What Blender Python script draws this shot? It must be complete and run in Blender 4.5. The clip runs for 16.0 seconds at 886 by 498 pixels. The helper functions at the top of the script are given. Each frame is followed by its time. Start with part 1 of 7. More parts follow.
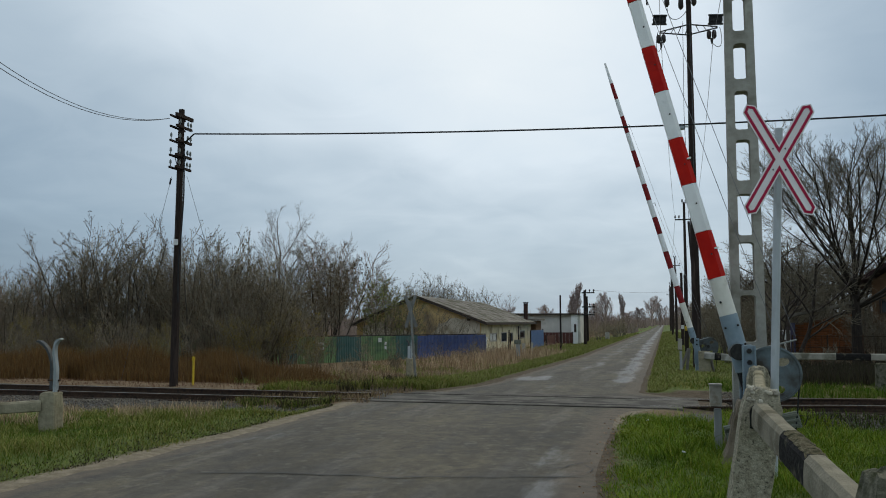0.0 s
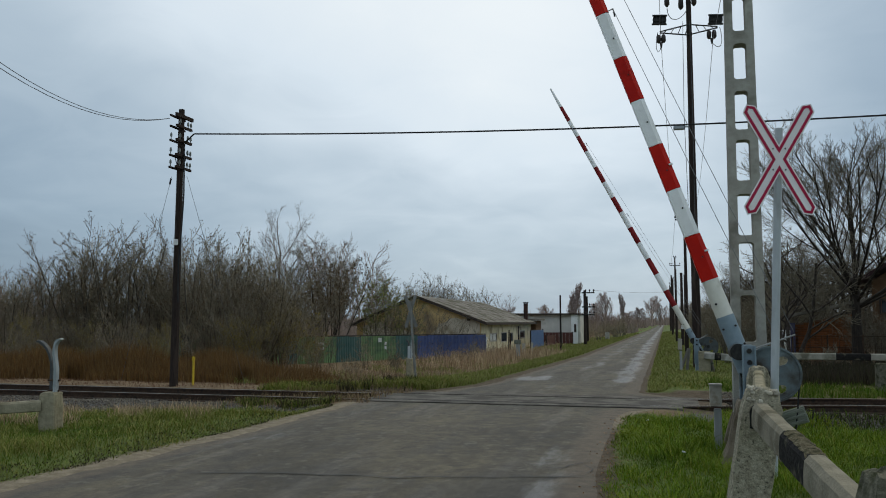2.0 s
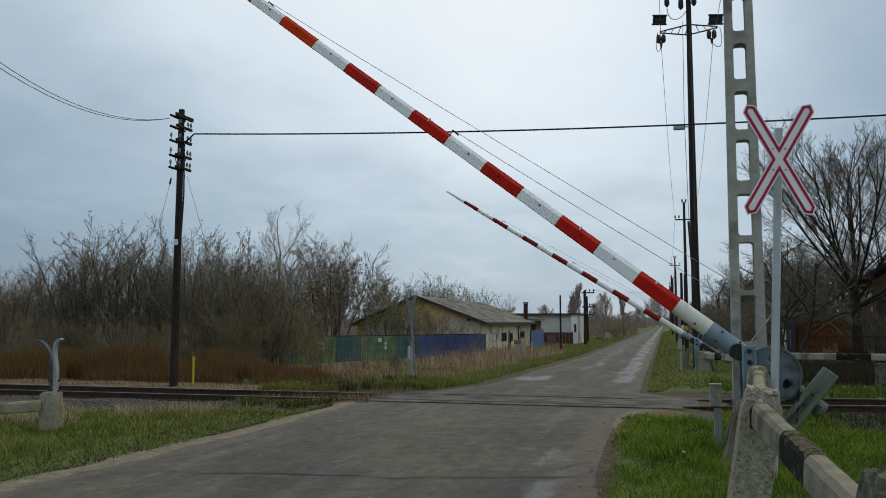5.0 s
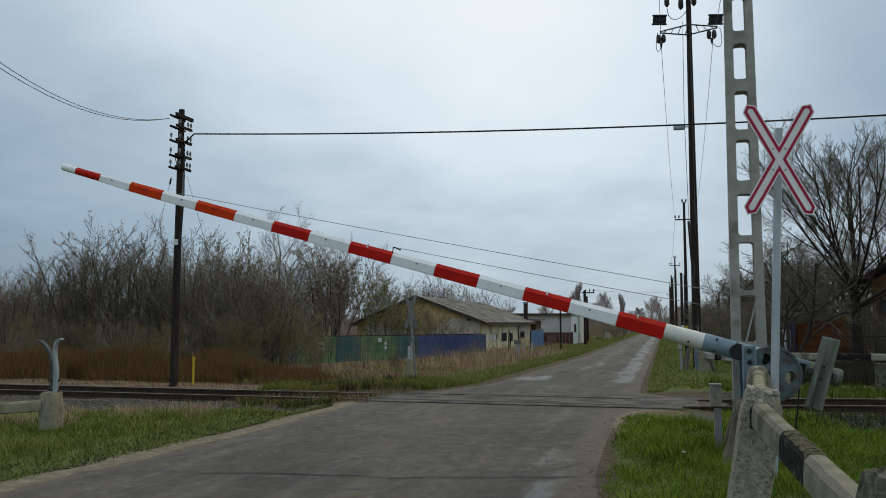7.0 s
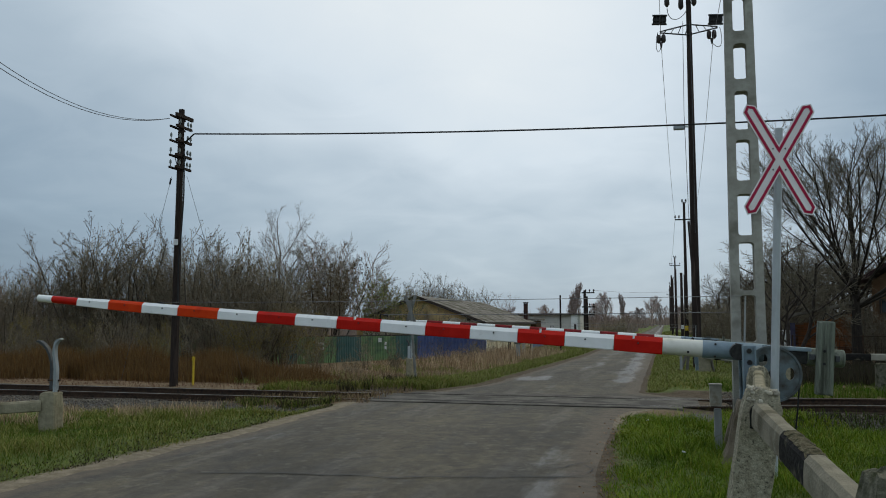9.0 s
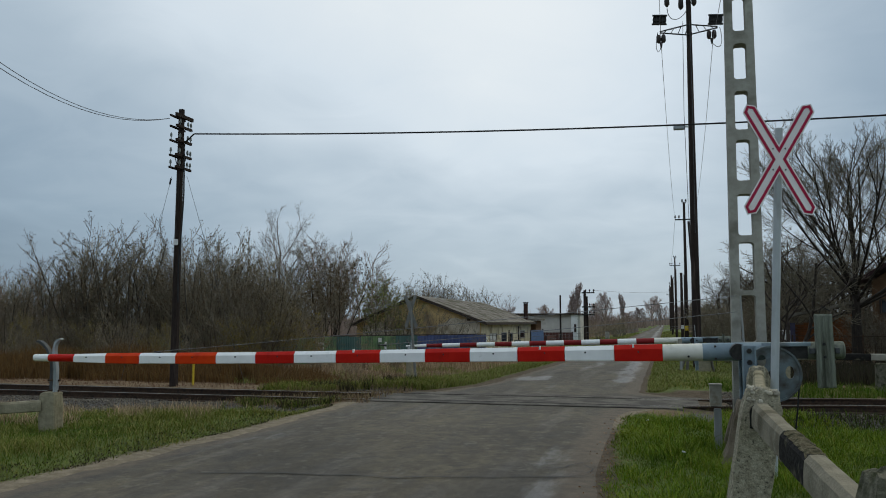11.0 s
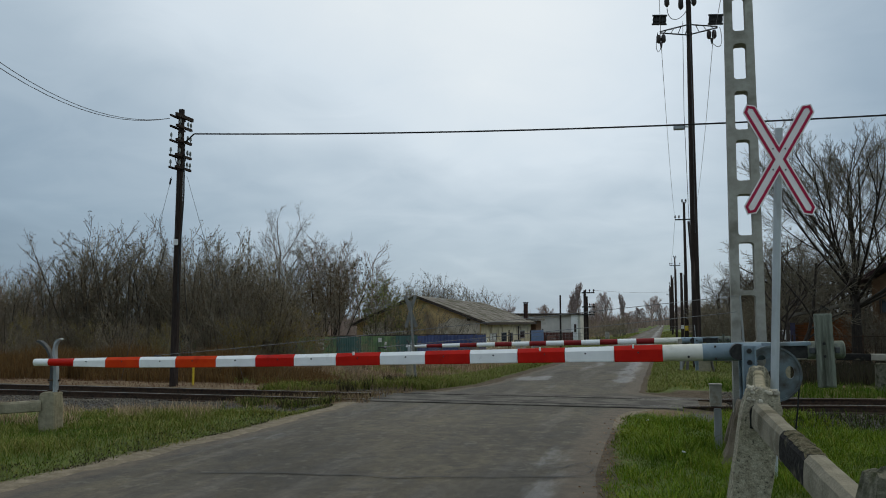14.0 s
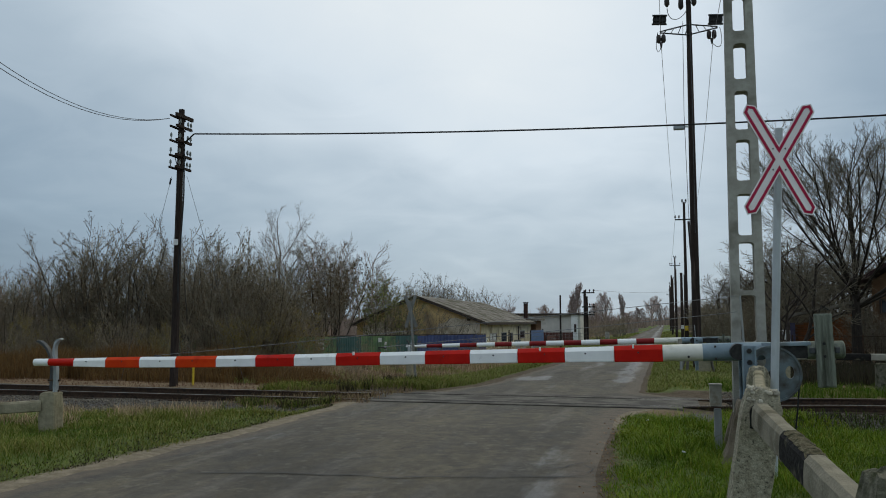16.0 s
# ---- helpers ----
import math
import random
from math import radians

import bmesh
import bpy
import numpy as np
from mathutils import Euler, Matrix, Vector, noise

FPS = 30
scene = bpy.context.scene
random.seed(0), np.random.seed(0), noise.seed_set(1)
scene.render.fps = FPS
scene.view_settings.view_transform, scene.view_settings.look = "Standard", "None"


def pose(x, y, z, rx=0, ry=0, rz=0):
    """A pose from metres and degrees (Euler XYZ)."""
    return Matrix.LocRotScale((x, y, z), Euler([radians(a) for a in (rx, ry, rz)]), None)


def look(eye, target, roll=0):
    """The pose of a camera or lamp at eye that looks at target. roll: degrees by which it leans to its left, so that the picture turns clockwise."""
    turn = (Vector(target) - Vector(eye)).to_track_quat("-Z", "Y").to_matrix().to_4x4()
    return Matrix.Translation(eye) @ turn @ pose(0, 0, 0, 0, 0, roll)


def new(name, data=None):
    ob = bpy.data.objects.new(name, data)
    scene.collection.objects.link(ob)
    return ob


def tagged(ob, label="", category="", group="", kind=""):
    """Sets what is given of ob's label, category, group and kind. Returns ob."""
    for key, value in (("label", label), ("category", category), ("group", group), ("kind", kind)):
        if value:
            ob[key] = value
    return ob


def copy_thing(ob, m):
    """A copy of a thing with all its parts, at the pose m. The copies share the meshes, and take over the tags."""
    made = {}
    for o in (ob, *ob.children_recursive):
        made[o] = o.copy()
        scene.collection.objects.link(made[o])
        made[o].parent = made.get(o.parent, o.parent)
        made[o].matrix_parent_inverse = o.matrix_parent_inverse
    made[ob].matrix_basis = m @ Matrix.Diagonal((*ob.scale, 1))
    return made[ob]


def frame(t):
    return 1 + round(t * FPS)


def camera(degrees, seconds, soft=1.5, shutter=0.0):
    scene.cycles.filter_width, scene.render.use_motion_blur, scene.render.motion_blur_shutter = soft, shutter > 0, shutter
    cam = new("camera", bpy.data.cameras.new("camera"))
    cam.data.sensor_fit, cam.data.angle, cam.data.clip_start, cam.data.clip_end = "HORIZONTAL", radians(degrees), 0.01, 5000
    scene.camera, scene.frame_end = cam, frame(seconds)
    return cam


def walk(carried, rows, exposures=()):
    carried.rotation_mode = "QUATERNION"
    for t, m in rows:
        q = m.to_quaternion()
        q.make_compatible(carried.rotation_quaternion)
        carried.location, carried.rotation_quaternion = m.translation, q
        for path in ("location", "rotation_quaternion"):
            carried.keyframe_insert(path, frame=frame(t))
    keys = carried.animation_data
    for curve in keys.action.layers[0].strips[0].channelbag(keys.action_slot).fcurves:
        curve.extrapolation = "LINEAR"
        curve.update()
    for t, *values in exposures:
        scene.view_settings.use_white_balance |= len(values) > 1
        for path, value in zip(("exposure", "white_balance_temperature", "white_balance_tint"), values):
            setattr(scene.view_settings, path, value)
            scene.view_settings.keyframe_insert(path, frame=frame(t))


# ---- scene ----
# ---- camera ----
cam = camera(56.87, 16.0, 1.0)
STAND = pose(0, 0, 1.72, 90 + 5.128, 0, 15.132)
walk(cam, [(0, STAND), (16, STAND)], [(0, 0.0), (8.0, -0.02), (9.0, -0.09), (16, -0.09)])

# ---- world, sun, exposure ----
def make_world():
    w = bpy.data.worlds.new("overcast_sky")
    w.use_nodes = True
    scene.world = w
    nt = w.node_tree
    nt.nodes.clear()
    N, K = nt.nodes.new, nt.links.new
    out, bg = N("ShaderNodeOutputWorld"), N("ShaderNodeBackground")
    sky = N("ShaderNodeTexSky")
    sky.sky_type, sky.sun_disc = "NISHITA", False
    sky.sun_elevation, sky.sun_rotation = radians(38), radians(35)
    co, sep = N("ShaderNodeTexCoord"), N("ShaderNodeSeparateXYZ")
    K(co.outputs["Generated"], sep.inputs[0])
    add = N("ShaderNodeMath"); add.operation = "ADD"; add.inputs[1].default_value = 0.22
    top = N("ShaderNodeMath"); top.operation = "MAXIMUM"; top.inputs[1].default_value = 0.0
    K(sep.outputs["Z"], top.inputs[0]); K(top.outputs[0], add.inputs[0])
    flat = N("ShaderNodeCombineXYZ")
    for i, axis in enumerate("XY"):
        d = N("ShaderNodeMath"); d.operation = "DIVIDE"
        K(sep.outputs[axis], d.inputs[0]); K(add.outputs[0], d.inputs[1]); K(d.outputs[0], flat.inputs[i])
    big, small = N("ShaderNodeTexNoise"), N("ShaderNodeTexNoise")
    for n, sc, det, di in ((big, 0.9, 3.0, 0.6), (small, 3.2, 6.0, 0.9)):
        n.inputs["Scale"].default_value, n.inputs["Detail"].default_value, n.inputs["Distortion"].default_value = sc, det, di
        n.inputs["Roughness"].default_value = 0.55
        K(flat.outputs[0], n.inputs["Vector"])
    def math_node(op, x, y, z=None):
        n = N("ShaderNodeMath")
        n.operation = op
        for i, q in enumerate((x, y, z)):
            if isinstance(q, (int, float)):
                n.inputs[i].default_value = q
            elif q is not None:
                K(q, n.inputs[i])
        return n.outputs[0]
    # the cloud is thinner, and so lighter, ahead and overhead; a darker bank stands in the west
    def towards(x, y, z, power):
        dot = N("ShaderNodeVectorMath"); dot.operation = "DOT_PRODUCT"
        dot.inputs[1].default_value = Vector((x, y, z)).normalized()
        K(co.outputs["Generated"], dot.inputs[0])
        return math_node("POWER", math_node("MAXIMUM", dot.outputs["Value"], 0.0), power)
    tone = math_node("MULTIPLY_ADD", top.outputs[0], 0.29, 0.375)
    tone = math_node("MULTIPLY_ADD", towards(-0.33, 0.85, 0.46, 11.0), 0.45, tone)
    tone = math_node("MULTIPLY_ADD", towards(-0.76, 0.65, -0.08, 6.0), -0.25, tone)
    tone = math_node("MULTIPLY_ADD", towards(-0.10, 0.95, 0.29, 34.0), 0.13, tone)
    tone = math_node("MULTIPLY_ADD", towards(-0.28, 0.95, 0.06, 30.0), -0.07, tone)
    tone = math_node("MULTIPLY_ADD", towards(0.26, 0.91, 0.30, 60.0), -0.17, tone)
    tone = math_node("MULTIPLY_ADD", math_node("SUBTRACT", big.outputs["Fac"], 0.5), 0.40, tone)
    tone = math_node("MULTIPLY_ADD", math_node("SUBTRACT", small.outputs["Fac"], 0.5), 0.15, tone)
    ramp = N("ShaderNodeValToRGB")
    e = ramp.color_ramp.elements
    e[0].position, e[0].color = 0.12, (0.19, 0.27, 0.36, 1)
    e[1].position, e[1].color = 1.0, (0.945, 0.995, 1.01, 1)
    for at, c in ((0.34, (0.33, 0.435, 0.535, 1)), (0.52, (0.50, 0.605, 0.695, 1)), (0.72, (0.745, 0.84, 0.915, 1))):
        e.new(at).color = c
    K(tone, ramp.inputs["Fac"])
    dim = N("ShaderNodeVectorMath"); dim.operation = "SCALE"; dim.inputs["Scale"].default_value = 0.09
    K(sky.outputs[0], dim.inputs[0])
    both = N("ShaderNodeMixRGB"); both.inputs["Fac"].default_value = 0.9
    K(dim.outputs[0], both.inputs["Color1"]); K(ramp.outputs["Color"], both.inputs["Color2"])
    K(both.outputs[0], bg.inputs["Color"])
    bg.inputs["Strength"].default_value = SKY
    K(bg.outputs[0], out.inputs["Surface"])


SKY = 1.0
make_world()
sun = new("sun", bpy.data.lights.new("sun", "SUN"))
sun.data.energy, sun.data.angle, sun.data.color = 0.75, radians(30), (1.0, 0.84, 0.47)
sun.matrix_world = look((20, 30, 40), (0, 0, 0))

# ---- materials ----
def material(name, c1, c2, scale=4.0, rough=0.8, metal=0.0, bump=0.0, bump_scale=40.0, stretch=(1, 1, 1), c3=None, c3_scale=0.8,
             c3_at=0.6, jitter=0.0, island=False, spec=0.25):
    """Two colours mixed by fine noise, a third laid on in large patches, relief, and some change of tone from piece to piece."""
    m = bpy.data.materials.new(name)
    m.use_nodes = True
    nt = m.node_tree
    N, K = nt.nodes.new, nt.links.new
    b = nt.nodes["Principled BSDF"]
    b.inputs["Roughness"].default_value, b.inputs["Metallic"].default_value = rough, metal
    b.inputs["Specular IOR Level"].default_value = spec
    co, mp = N("ShaderNodeTexCoord"), N("ShaderNodeMapping")
    mp.inputs["Scale"].default_value = stretch
    K(co.outputs["Object"], mp.inputs["Vector"])
    n = N("ShaderNodeTexNoise")
    n.inputs["Scale"].default_value, n.inputs["Detail"].default_value, n.inputs["Roughness"].default_value = scale, 6, 0.65
    K(mp.outputs[0], n.inputs["Vector"])
    r = N("ShaderNodeValToRGB")
    r.color_ramp.elements[0].position, r.color_ramp.elements[1].position = 0.32, 0.68
    r.color_ramp.elements[0].color, r.color_ramp.elements[1].color = (*c1, 1), (*c2, 1)
    K(n.outputs["Fac"], r.inputs["Fac"])
    colour = r.outputs["Color"]
    if c3:
        n3, r3, mx = N("ShaderNodeTexNoise"), N("ShaderNodeValToRGB"), N("ShaderNodeMixRGB")
        n3.inputs["Scale"].default_value, n3.inputs["Detail"].default_value = c3_scale, 5
        K(mp.outputs[0], n3.inputs["Vector"])
        r3.color_ramp.elements[0].position, r3.color_ramp.elements[1].position = c3_at - 0.06, c3_at + 0.08
        K(n3.outputs["Fac"], r3.inputs["Fac"]); K(r3.outputs["Color"], mx.inputs["Fac"])
        K(colour, mx.inputs["Color1"]); mx.inputs["Color2"].default_value = (*c3, 1)
        colour = mx.outputs[0]
    if jitter:
        hsv, mr = N("ShaderNodeHueSaturation"), N("ShaderNodeMapRange")
        mr.inputs["To Min"].default_value, mr.inputs["To Max"].default_value = 1 - jitter, 1 + jitter
        if island:
            src = N("ShaderNodeNewGeometry").outputs["Random Per Island"]
        else:
            src = N("ShaderNodeObjectInfo").outputs["Random"]
        K(src, mr.inputs["Value"]); K(mr.outputs[0], hsv.inputs["Value"]); K(colour, hsv.inputs["Color"])
        colour = hsv.outputs[0]
    K(colour, b.inputs["Base Color"])
    if bump:
        n2, bp = N("ShaderNodeTexNoise"), N("ShaderNodeBump")
        n2.inputs["Scale"].default_value, n2.inputs["Detail"].default_value = bump_scale, 5
        bp.inputs["Strength"].default_value, bp.inputs["Distance"].default_value = bump, 0.02
        K(mp.outputs[0], n2.inputs["Vector"]); K(n2.outputs["Fac"], bp.inputs["Height"]); K(bp.outputs[0], b.inputs["Normal"])
    return m


def blade_material(name, colours, rough=0.6):
    """Blades and leaves: each takes a colour of its own from a row of colours."""
    m = bpy.data.materials.new(name)
    m.use_nodes = True
    nt = m.node_tree
    b = nt.nodes["Principled BSDF"]
    b.inputs["Roughness"].default_value = rough
    b.inputs["Specular IOR Level"].default_value = 0.05
    g, r = nt.nodes.new("ShaderNodeNewGeometry"), nt.nodes.new("ShaderNodeValToRGB")
    e = r.color_ramp.elements
    while len(e) < len(colours):
        e.new(0.5)
    for i, c in enumerate(colours):
        e[i].position, e[i].color = i / (len(colours) - 1), (*c, 1)
    nt.links.new(g.outputs["Random Per Island"], r.inputs["Fac"])
    nt.links.new(r.outputs["Color"], b.inputs["Base Color"])
    return m


def ground_material():
    m = bpy.data.materials.new("ground_soil_and_turf")
    m.use_nodes = True
    nt = m.node_tree
    N, K = nt.nodes.new, nt.links.new
    b = nt.nodes["Principled BSDF"]
    b.inputs["Roughness"].default_value = 0.95
    b.inputs["Specular IOR Level"].default_value = 0.15
    co = N("ShaderNodeTexCoord")

    def noise_ramp(scale, lo, hi, c1, c2):
        n, r = N("ShaderNodeTexNoise"), N("ShaderNodeValToRGB")
        n.inputs["Scale"].default_value, n.inputs["Detail"].default_value, n.inputs["Roughness"].default_value = scale, 7, 0.65
        K(co.outputs["Object"], n.inputs["Vector"]); K(n.outputs["Fac"], r.inputs["Fac"])
        r.color_ramp.elements[0].position, r.color_ramp.elements[1].position = lo, hi
        r.color_ramp.elements[0].color, r.color_ramp.elements[1].color = (*c1, 1), (*c2, 1)
        return r.outputs["Color"], n.outputs["Fac"]

    def masked(name, base, over, soft, fine):
        a, ad, mr, mx = N("ShaderNodeAttribute"), N("ShaderNodeMath"), N("ShaderNodeMapRange"), N("ShaderNodeMixRGB")
        a.attribute_name = name
        ad.operation = "MULTIPLY_ADD"; ad.inputs[1].default_value = soft
        K(fine, ad.inputs[0]); K(a.outputs["Fac"], ad.inputs[2])
        mr.inputs["From Min"].default_value, mr.inputs["From Max"].default_value = soft * 0.5 + 0.35, soft * 0.5 + 0.65
        K(ad.outputs[0], mr.inputs["Value"]); K(mr.outputs[0], mx.inputs["Fac"])
        K(base, mx.inputs["Color1"]); K(over, mx.inputs["Color2"])
        return mx.outputs[0]

    dry, fine = noise_ramp(2.5, 0.3, 0.7, (0.105, 0.073, 0.045), (0.23, 0.17, 0.105))
    green, _ = noise_ramp(3.0, 0.3, 0.72, (0.065, 0.086, 0.025), (0.155, 0.19, 0.057))
    sand, fine2 = noise_ramp(5.0, 0.3, 0.7, (0.058, 0.043, 0.029), (0.135, 0.105, 0.074))
    stone, fine3 = noise_ramp(14.0, 0.35, 0.65, (0.04, 0.038, 0.035), (0.17, 0.16, 0.15))
    c = masked("green", dry, green, 0.9, fine)
    c = masked("ballast", c, stone, 0.6, fine2)
    c = masked("sand", c, sand, 0.8, fine2)
    light, _ = noise_ramp(6.0, 0.3, 0.7, (0.13, 0.108, 0.076), (0.29, 0.245, 0.18))
    c = masked("pale", c, light, 0.8, fine2)
    K(c, b.inputs["Base Color"])
    bp = N("ShaderNodeBump")
    bp.inputs["Strength"].default_value, bp.inputs["Distance"].default_value = 0.8, 0.04
    K(fine3, bp.inputs["Height"]); K(bp.outputs[0], b.inputs["Normal"])
    return m


def asphalt_material():
    """Old grey asphalt: patches, dull and wet places, fine grit."""
    m = bpy.data.materials.new("worn_asphalt")
    m.use_nodes = True
    nt = m.node_tree
    N, K = nt.nodes.new, nt.links.new
    b = nt.nodes["Principled BSDF"]
    co = N("ShaderNodeTexCoord")

    def tex(scale, detail, stretch=(1, 1, 1), rough=0.6):
        mp, n = N("ShaderNodeMapping"), N("ShaderNodeTexNoise")
        mp.inputs["Scale"].default_value = stretch
        K(co.outputs["Object"], mp.inputs["Vector"]); K(mp.outputs[0], n.inputs["Vector"])
        n.inputs["Scale"].default_value, n.inputs["Detail"].default_value, n.inputs["Roughness"].default_value = scale, detail, rough
        return n.outputs["Fac"]

    def ramp(fac, lo, hi, c1=(0, 0, 0), c2=(1, 1, 1)):
        r = N("ShaderNodeValToRGB")
        r.color_ramp.elements[0].position, r.color_ramp.elements[1].position = lo, hi
        r.color_ramp.elements[0].color, r.color_ramp.elements[1].color = (*c1, 1), (*c2, 1)
        K(fac, r.inputs["Fac"])
        return r.outputs["Color"]

    def mixed(kind, fac, c1, c2):
        x = N("ShaderNodeMixRGB")
        x.blend_type = kind
        if isinstance(fac, float):
            x.inputs["Fac"].default_value = fac
        else:
            K(fac, x.inputs["Fac"])
        for s, c in (("Color1", c1), ("Color2", c2)):
            if isinstance(c, tuple):
                x.inputs[s].default_value = (*c, 1)
            else:
                K(c, x.inputs[s])
        return x.outputs[0]

    grit = ramp(tex(45, 4), 0.3, 0.7, (0.045, 0.0375, 0.0248), (0.081, 0.068, 0.0458))
    patch = ramp(tex(0.42, 6, (1, 0.6, 1), 0.62), 0.37, 0.63, (0.58, 0.57, 0.56), (1.38, 1.37, 1.34))
    c = mixed("MULTIPLY", 1.0, grit, patch)
    c = mixed("MULTIPLY", 1.0, c, ramp(tex(1.7, 6, (1, 0.75, 1), 0.66), 0.38, 0.62, (0.76, 0.75, 0.74), (1.23, 1.22, 1.20)))
    streak = ramp(tex(1.4, 4, (1.6, 0.16, 1)), 0.52, 0.66, (0, 0, 0), (0.55, 0.55, 0.55))
    c = mixed("MIX", streak, c, (0.125, 0.11, 0.098))
    c = mixed("MIX", ramp(tex(0.9, 5, (1.5, 0.22, 1)), 0.50, 0.62, (0, 0, 0), (0.45, 0.45, 0.45)), c, (0.04, 0.038, 0.037))
    mottle = ramp(tex(5.5, 7, (1, 0.8, 1), 0.7), 0.35, 0.65, (0.66, 0.65, 0.63), (1.33, 1.32, 1.28))
    c = mixed("MULTIPLY", 0.95, c, mottle)
    c = mixed("MULTIPLY", 0.5, c, ramp(tex(16, 5, (1, 0.7, 1), 0.7), 0.36, 0.64, (0.72, 0.71, 0.69), (1.25, 1.24, 1.22)))
    speck = ramp(tex(160, 2), 0.66, 0.74, (0, 0, 0), (0.6, 0.6, 0.6))
    c = mixed("MIX", speck, c, (0.22, 0.205, 0.185))
    # soil washed over the edges
    at = N("ShaderNodeAttribute")
    at.attribute_name = "dirt"
    # damp wheel tracks, broken by noise
    sep = N("ShaderNodeSeparateXYZ")
    K(co.outputs["Object"], sep.inputs[0])

    def op(kind, x, y=0.0, z=0.0):
        n = N("ShaderNodeMath")
        n.operation = kind
        for i, q in enumerate((x, y, z)):
            if isinstance(q, (int, float)):
                n.inputs[i].default_value = q
            else:
                K(q, n.inputs[i])
        return n.outputs[0]

    def spread(v, lo, hi):
        n = N("ShaderNodeMapRange")
        n.interpolation_type = "SMOOTHSTEP"
        n.inputs["From Min"].default_value, n.inputs["From Max"].default_value = lo, hi
        K(v, n.inputs["Value"])
        return n.outputs[0]
    X, Y = sep.outputs["X"], sep.outputs["Y"]
    track = op("MULTIPLY", spread(op("ABSOLUTE", op("ADD", X, 1.28)), 0.55, 0.08), spread(Y, 22.0, 25.0))
    track2 = op("MULTIPLY", op("MULTIPLY", spread(op("ABSOLUTE", op("ADD", X, 2.75)), 0.5, 0.1), spread(Y, 26.0, 32.0)), 0.5)
    near = op("MULTIPLY", spread(op("ABSOLUTE", op("ADD", X, 1.27)), 0.26, 0.04), spread(op("ABSOLUTE", op("ADD", Y, -8.4)), 1.0, 0.5))
    near2 = op("MULTIPLY", spread(op("ABSOLUTE", op("ADD", X, 1.42)), 0.42, 0.06), spread(op("ABSOLUTE", op("ADD", Y, -10.6)), 1.7, 0.5))
    near = op("MAXIMUM", op("MULTIPLY", near, 0.8), op("MULTIPLY", near2, 0.62))
    wide = op("MULTIPLY", spread(op("ABSOLUTE", op("ADD", X, 3.9)), 0.9, 0.2), spread(op("ABSOLUTE", op("ADD", Y, -25.5)), 1.6, 0.4))
    zone = op("MAXIMUM", op("MAXIMUM", track, track2), op("MAXIMUM", near, wide))
    # worn hollows with dark, ravelled edges, and pale grit where the binder has gone
    worn = op("MULTIPLY", spread(op("ABSOLUTE", op("ADD", X, 2.1)), 1.5, 0.5), spread(op("ABSOLUTE", op("ADD", Y, -12.4)), 2.4, 0.8))
    worn = op("MULTIPLY_ADD", worn, 0.085, tex(3.1, 6, (1, 0.9, 1), 0.68))
    c = mixed("MIX", op("MULTIPLY", spread(worn, 0.55, 0.62), 0.6), c, (0.026, 0.023, 0.019))
    flecks = op("MULTIPLY_ADD", tex(0.5, 3), 0.25, tex(4.6, 6, (1, 0.8, 1), 0.7))
    c = mixed("MIX", op("MULTIPLY", spread(flecks, 0.69, 0.77), 0.42), c, (0.17, 0.155, 0.13))
    wet = spread(op("MULTIPLY_ADD", zone, 0.29, op("MULTIPLY_ADD", tex(6.0, 6, (1.4, 0.45, 1), 0.72), 0.42, tex(1.1, 6, (1.3, 0.35, 1), 0.65))), 0.78, 1.04)
    c = mixed("MIX", op("MULTIPLY", wet, 0.5), c, (0.045, 0.043, 0.042))
    soil = ramp(tex(5.0, 7, (1, 1, 1), 0.65), 0.3, 0.7, (0.054, 0.040, 0.027), (0.125, 0.096, 0.067))
    over = spread(op("ADD", at.outputs["Fac"], op("MULTIPLY_ADD", tex(2.6, 7, (1, 0.7, 1), 0.7), 1.5, -0.75)), 0.30, 0.75)
    c = mixed("MIX", over, c, soil)
    K(c, b.inputs["Base Color"])
    K(op("MULTIPLY_ADD", wet, -0.35, 0.80), b.inputs["Roughness"])
    b.inputs["Specular IOR Level"].default_value = 0.5
    bp = N("ShaderNodeBump")
    bp.inputs["Strength"].default_value, bp.inputs["Distance"].default_value = 0.5, 0.01
    K(tex(90, 3), bp.inputs["Height"]); K(bp.outputs[0], b.inputs["Normal"])
    return m


def glass_material(name):
    return material(name, (0.02, 0.025, 0.03), (0.04, 0.045, 0.05), 2, 0.08)


M = {}
M["ground"], M["asphalt"] = ground_material(), asphalt_material()
M["tar"] = material("tar_seam", (0.012, 0.011, 0.011), (0.03, 0.028, 0.026), 12, 0.6)
M["concrete"] = material("weathered_concrete", (0.218, 0.193, 0.13), (0.354, 0.317, 0.223), 9, 0.92, bump=0.7, bump_scale=45, c3=(0.135, 0.119, 0.0739), c3_scale=2.6, c3_at=0.58, spec=0.12)
M["concrete_pale"] = material("pale_cast_concrete", (0.29, 0.28, 0.245), (0.42, 0.41, 0.37), 6, 0.9, bump=0.5, bump_scale=60, c3=(0.2, 0.19, 0.16), c3_scale=2.6, c3_at=0.58, spec=0.12)
M["concrete_mossy"] = material("pitted_concrete", (0.19, 0.17, 0.121), (0.45, 0.41, 0.31), 34, 0.95, bump=0.55, bump_scale=80, c3=(0.05, 0.045, 0.034), c3_scale=44.0, c3_at=0.64, spec=0.08)
M["white_paint"] = material("chalky_white_paint", (0.82, 0.825, 0.82), (0.90, 0.905, 0.90), 5, 0.34, bump=0.15, c3=(0.52, 0.52, 0.50), c3_scale=3.5, c3_at=0.67, spec=0.4)
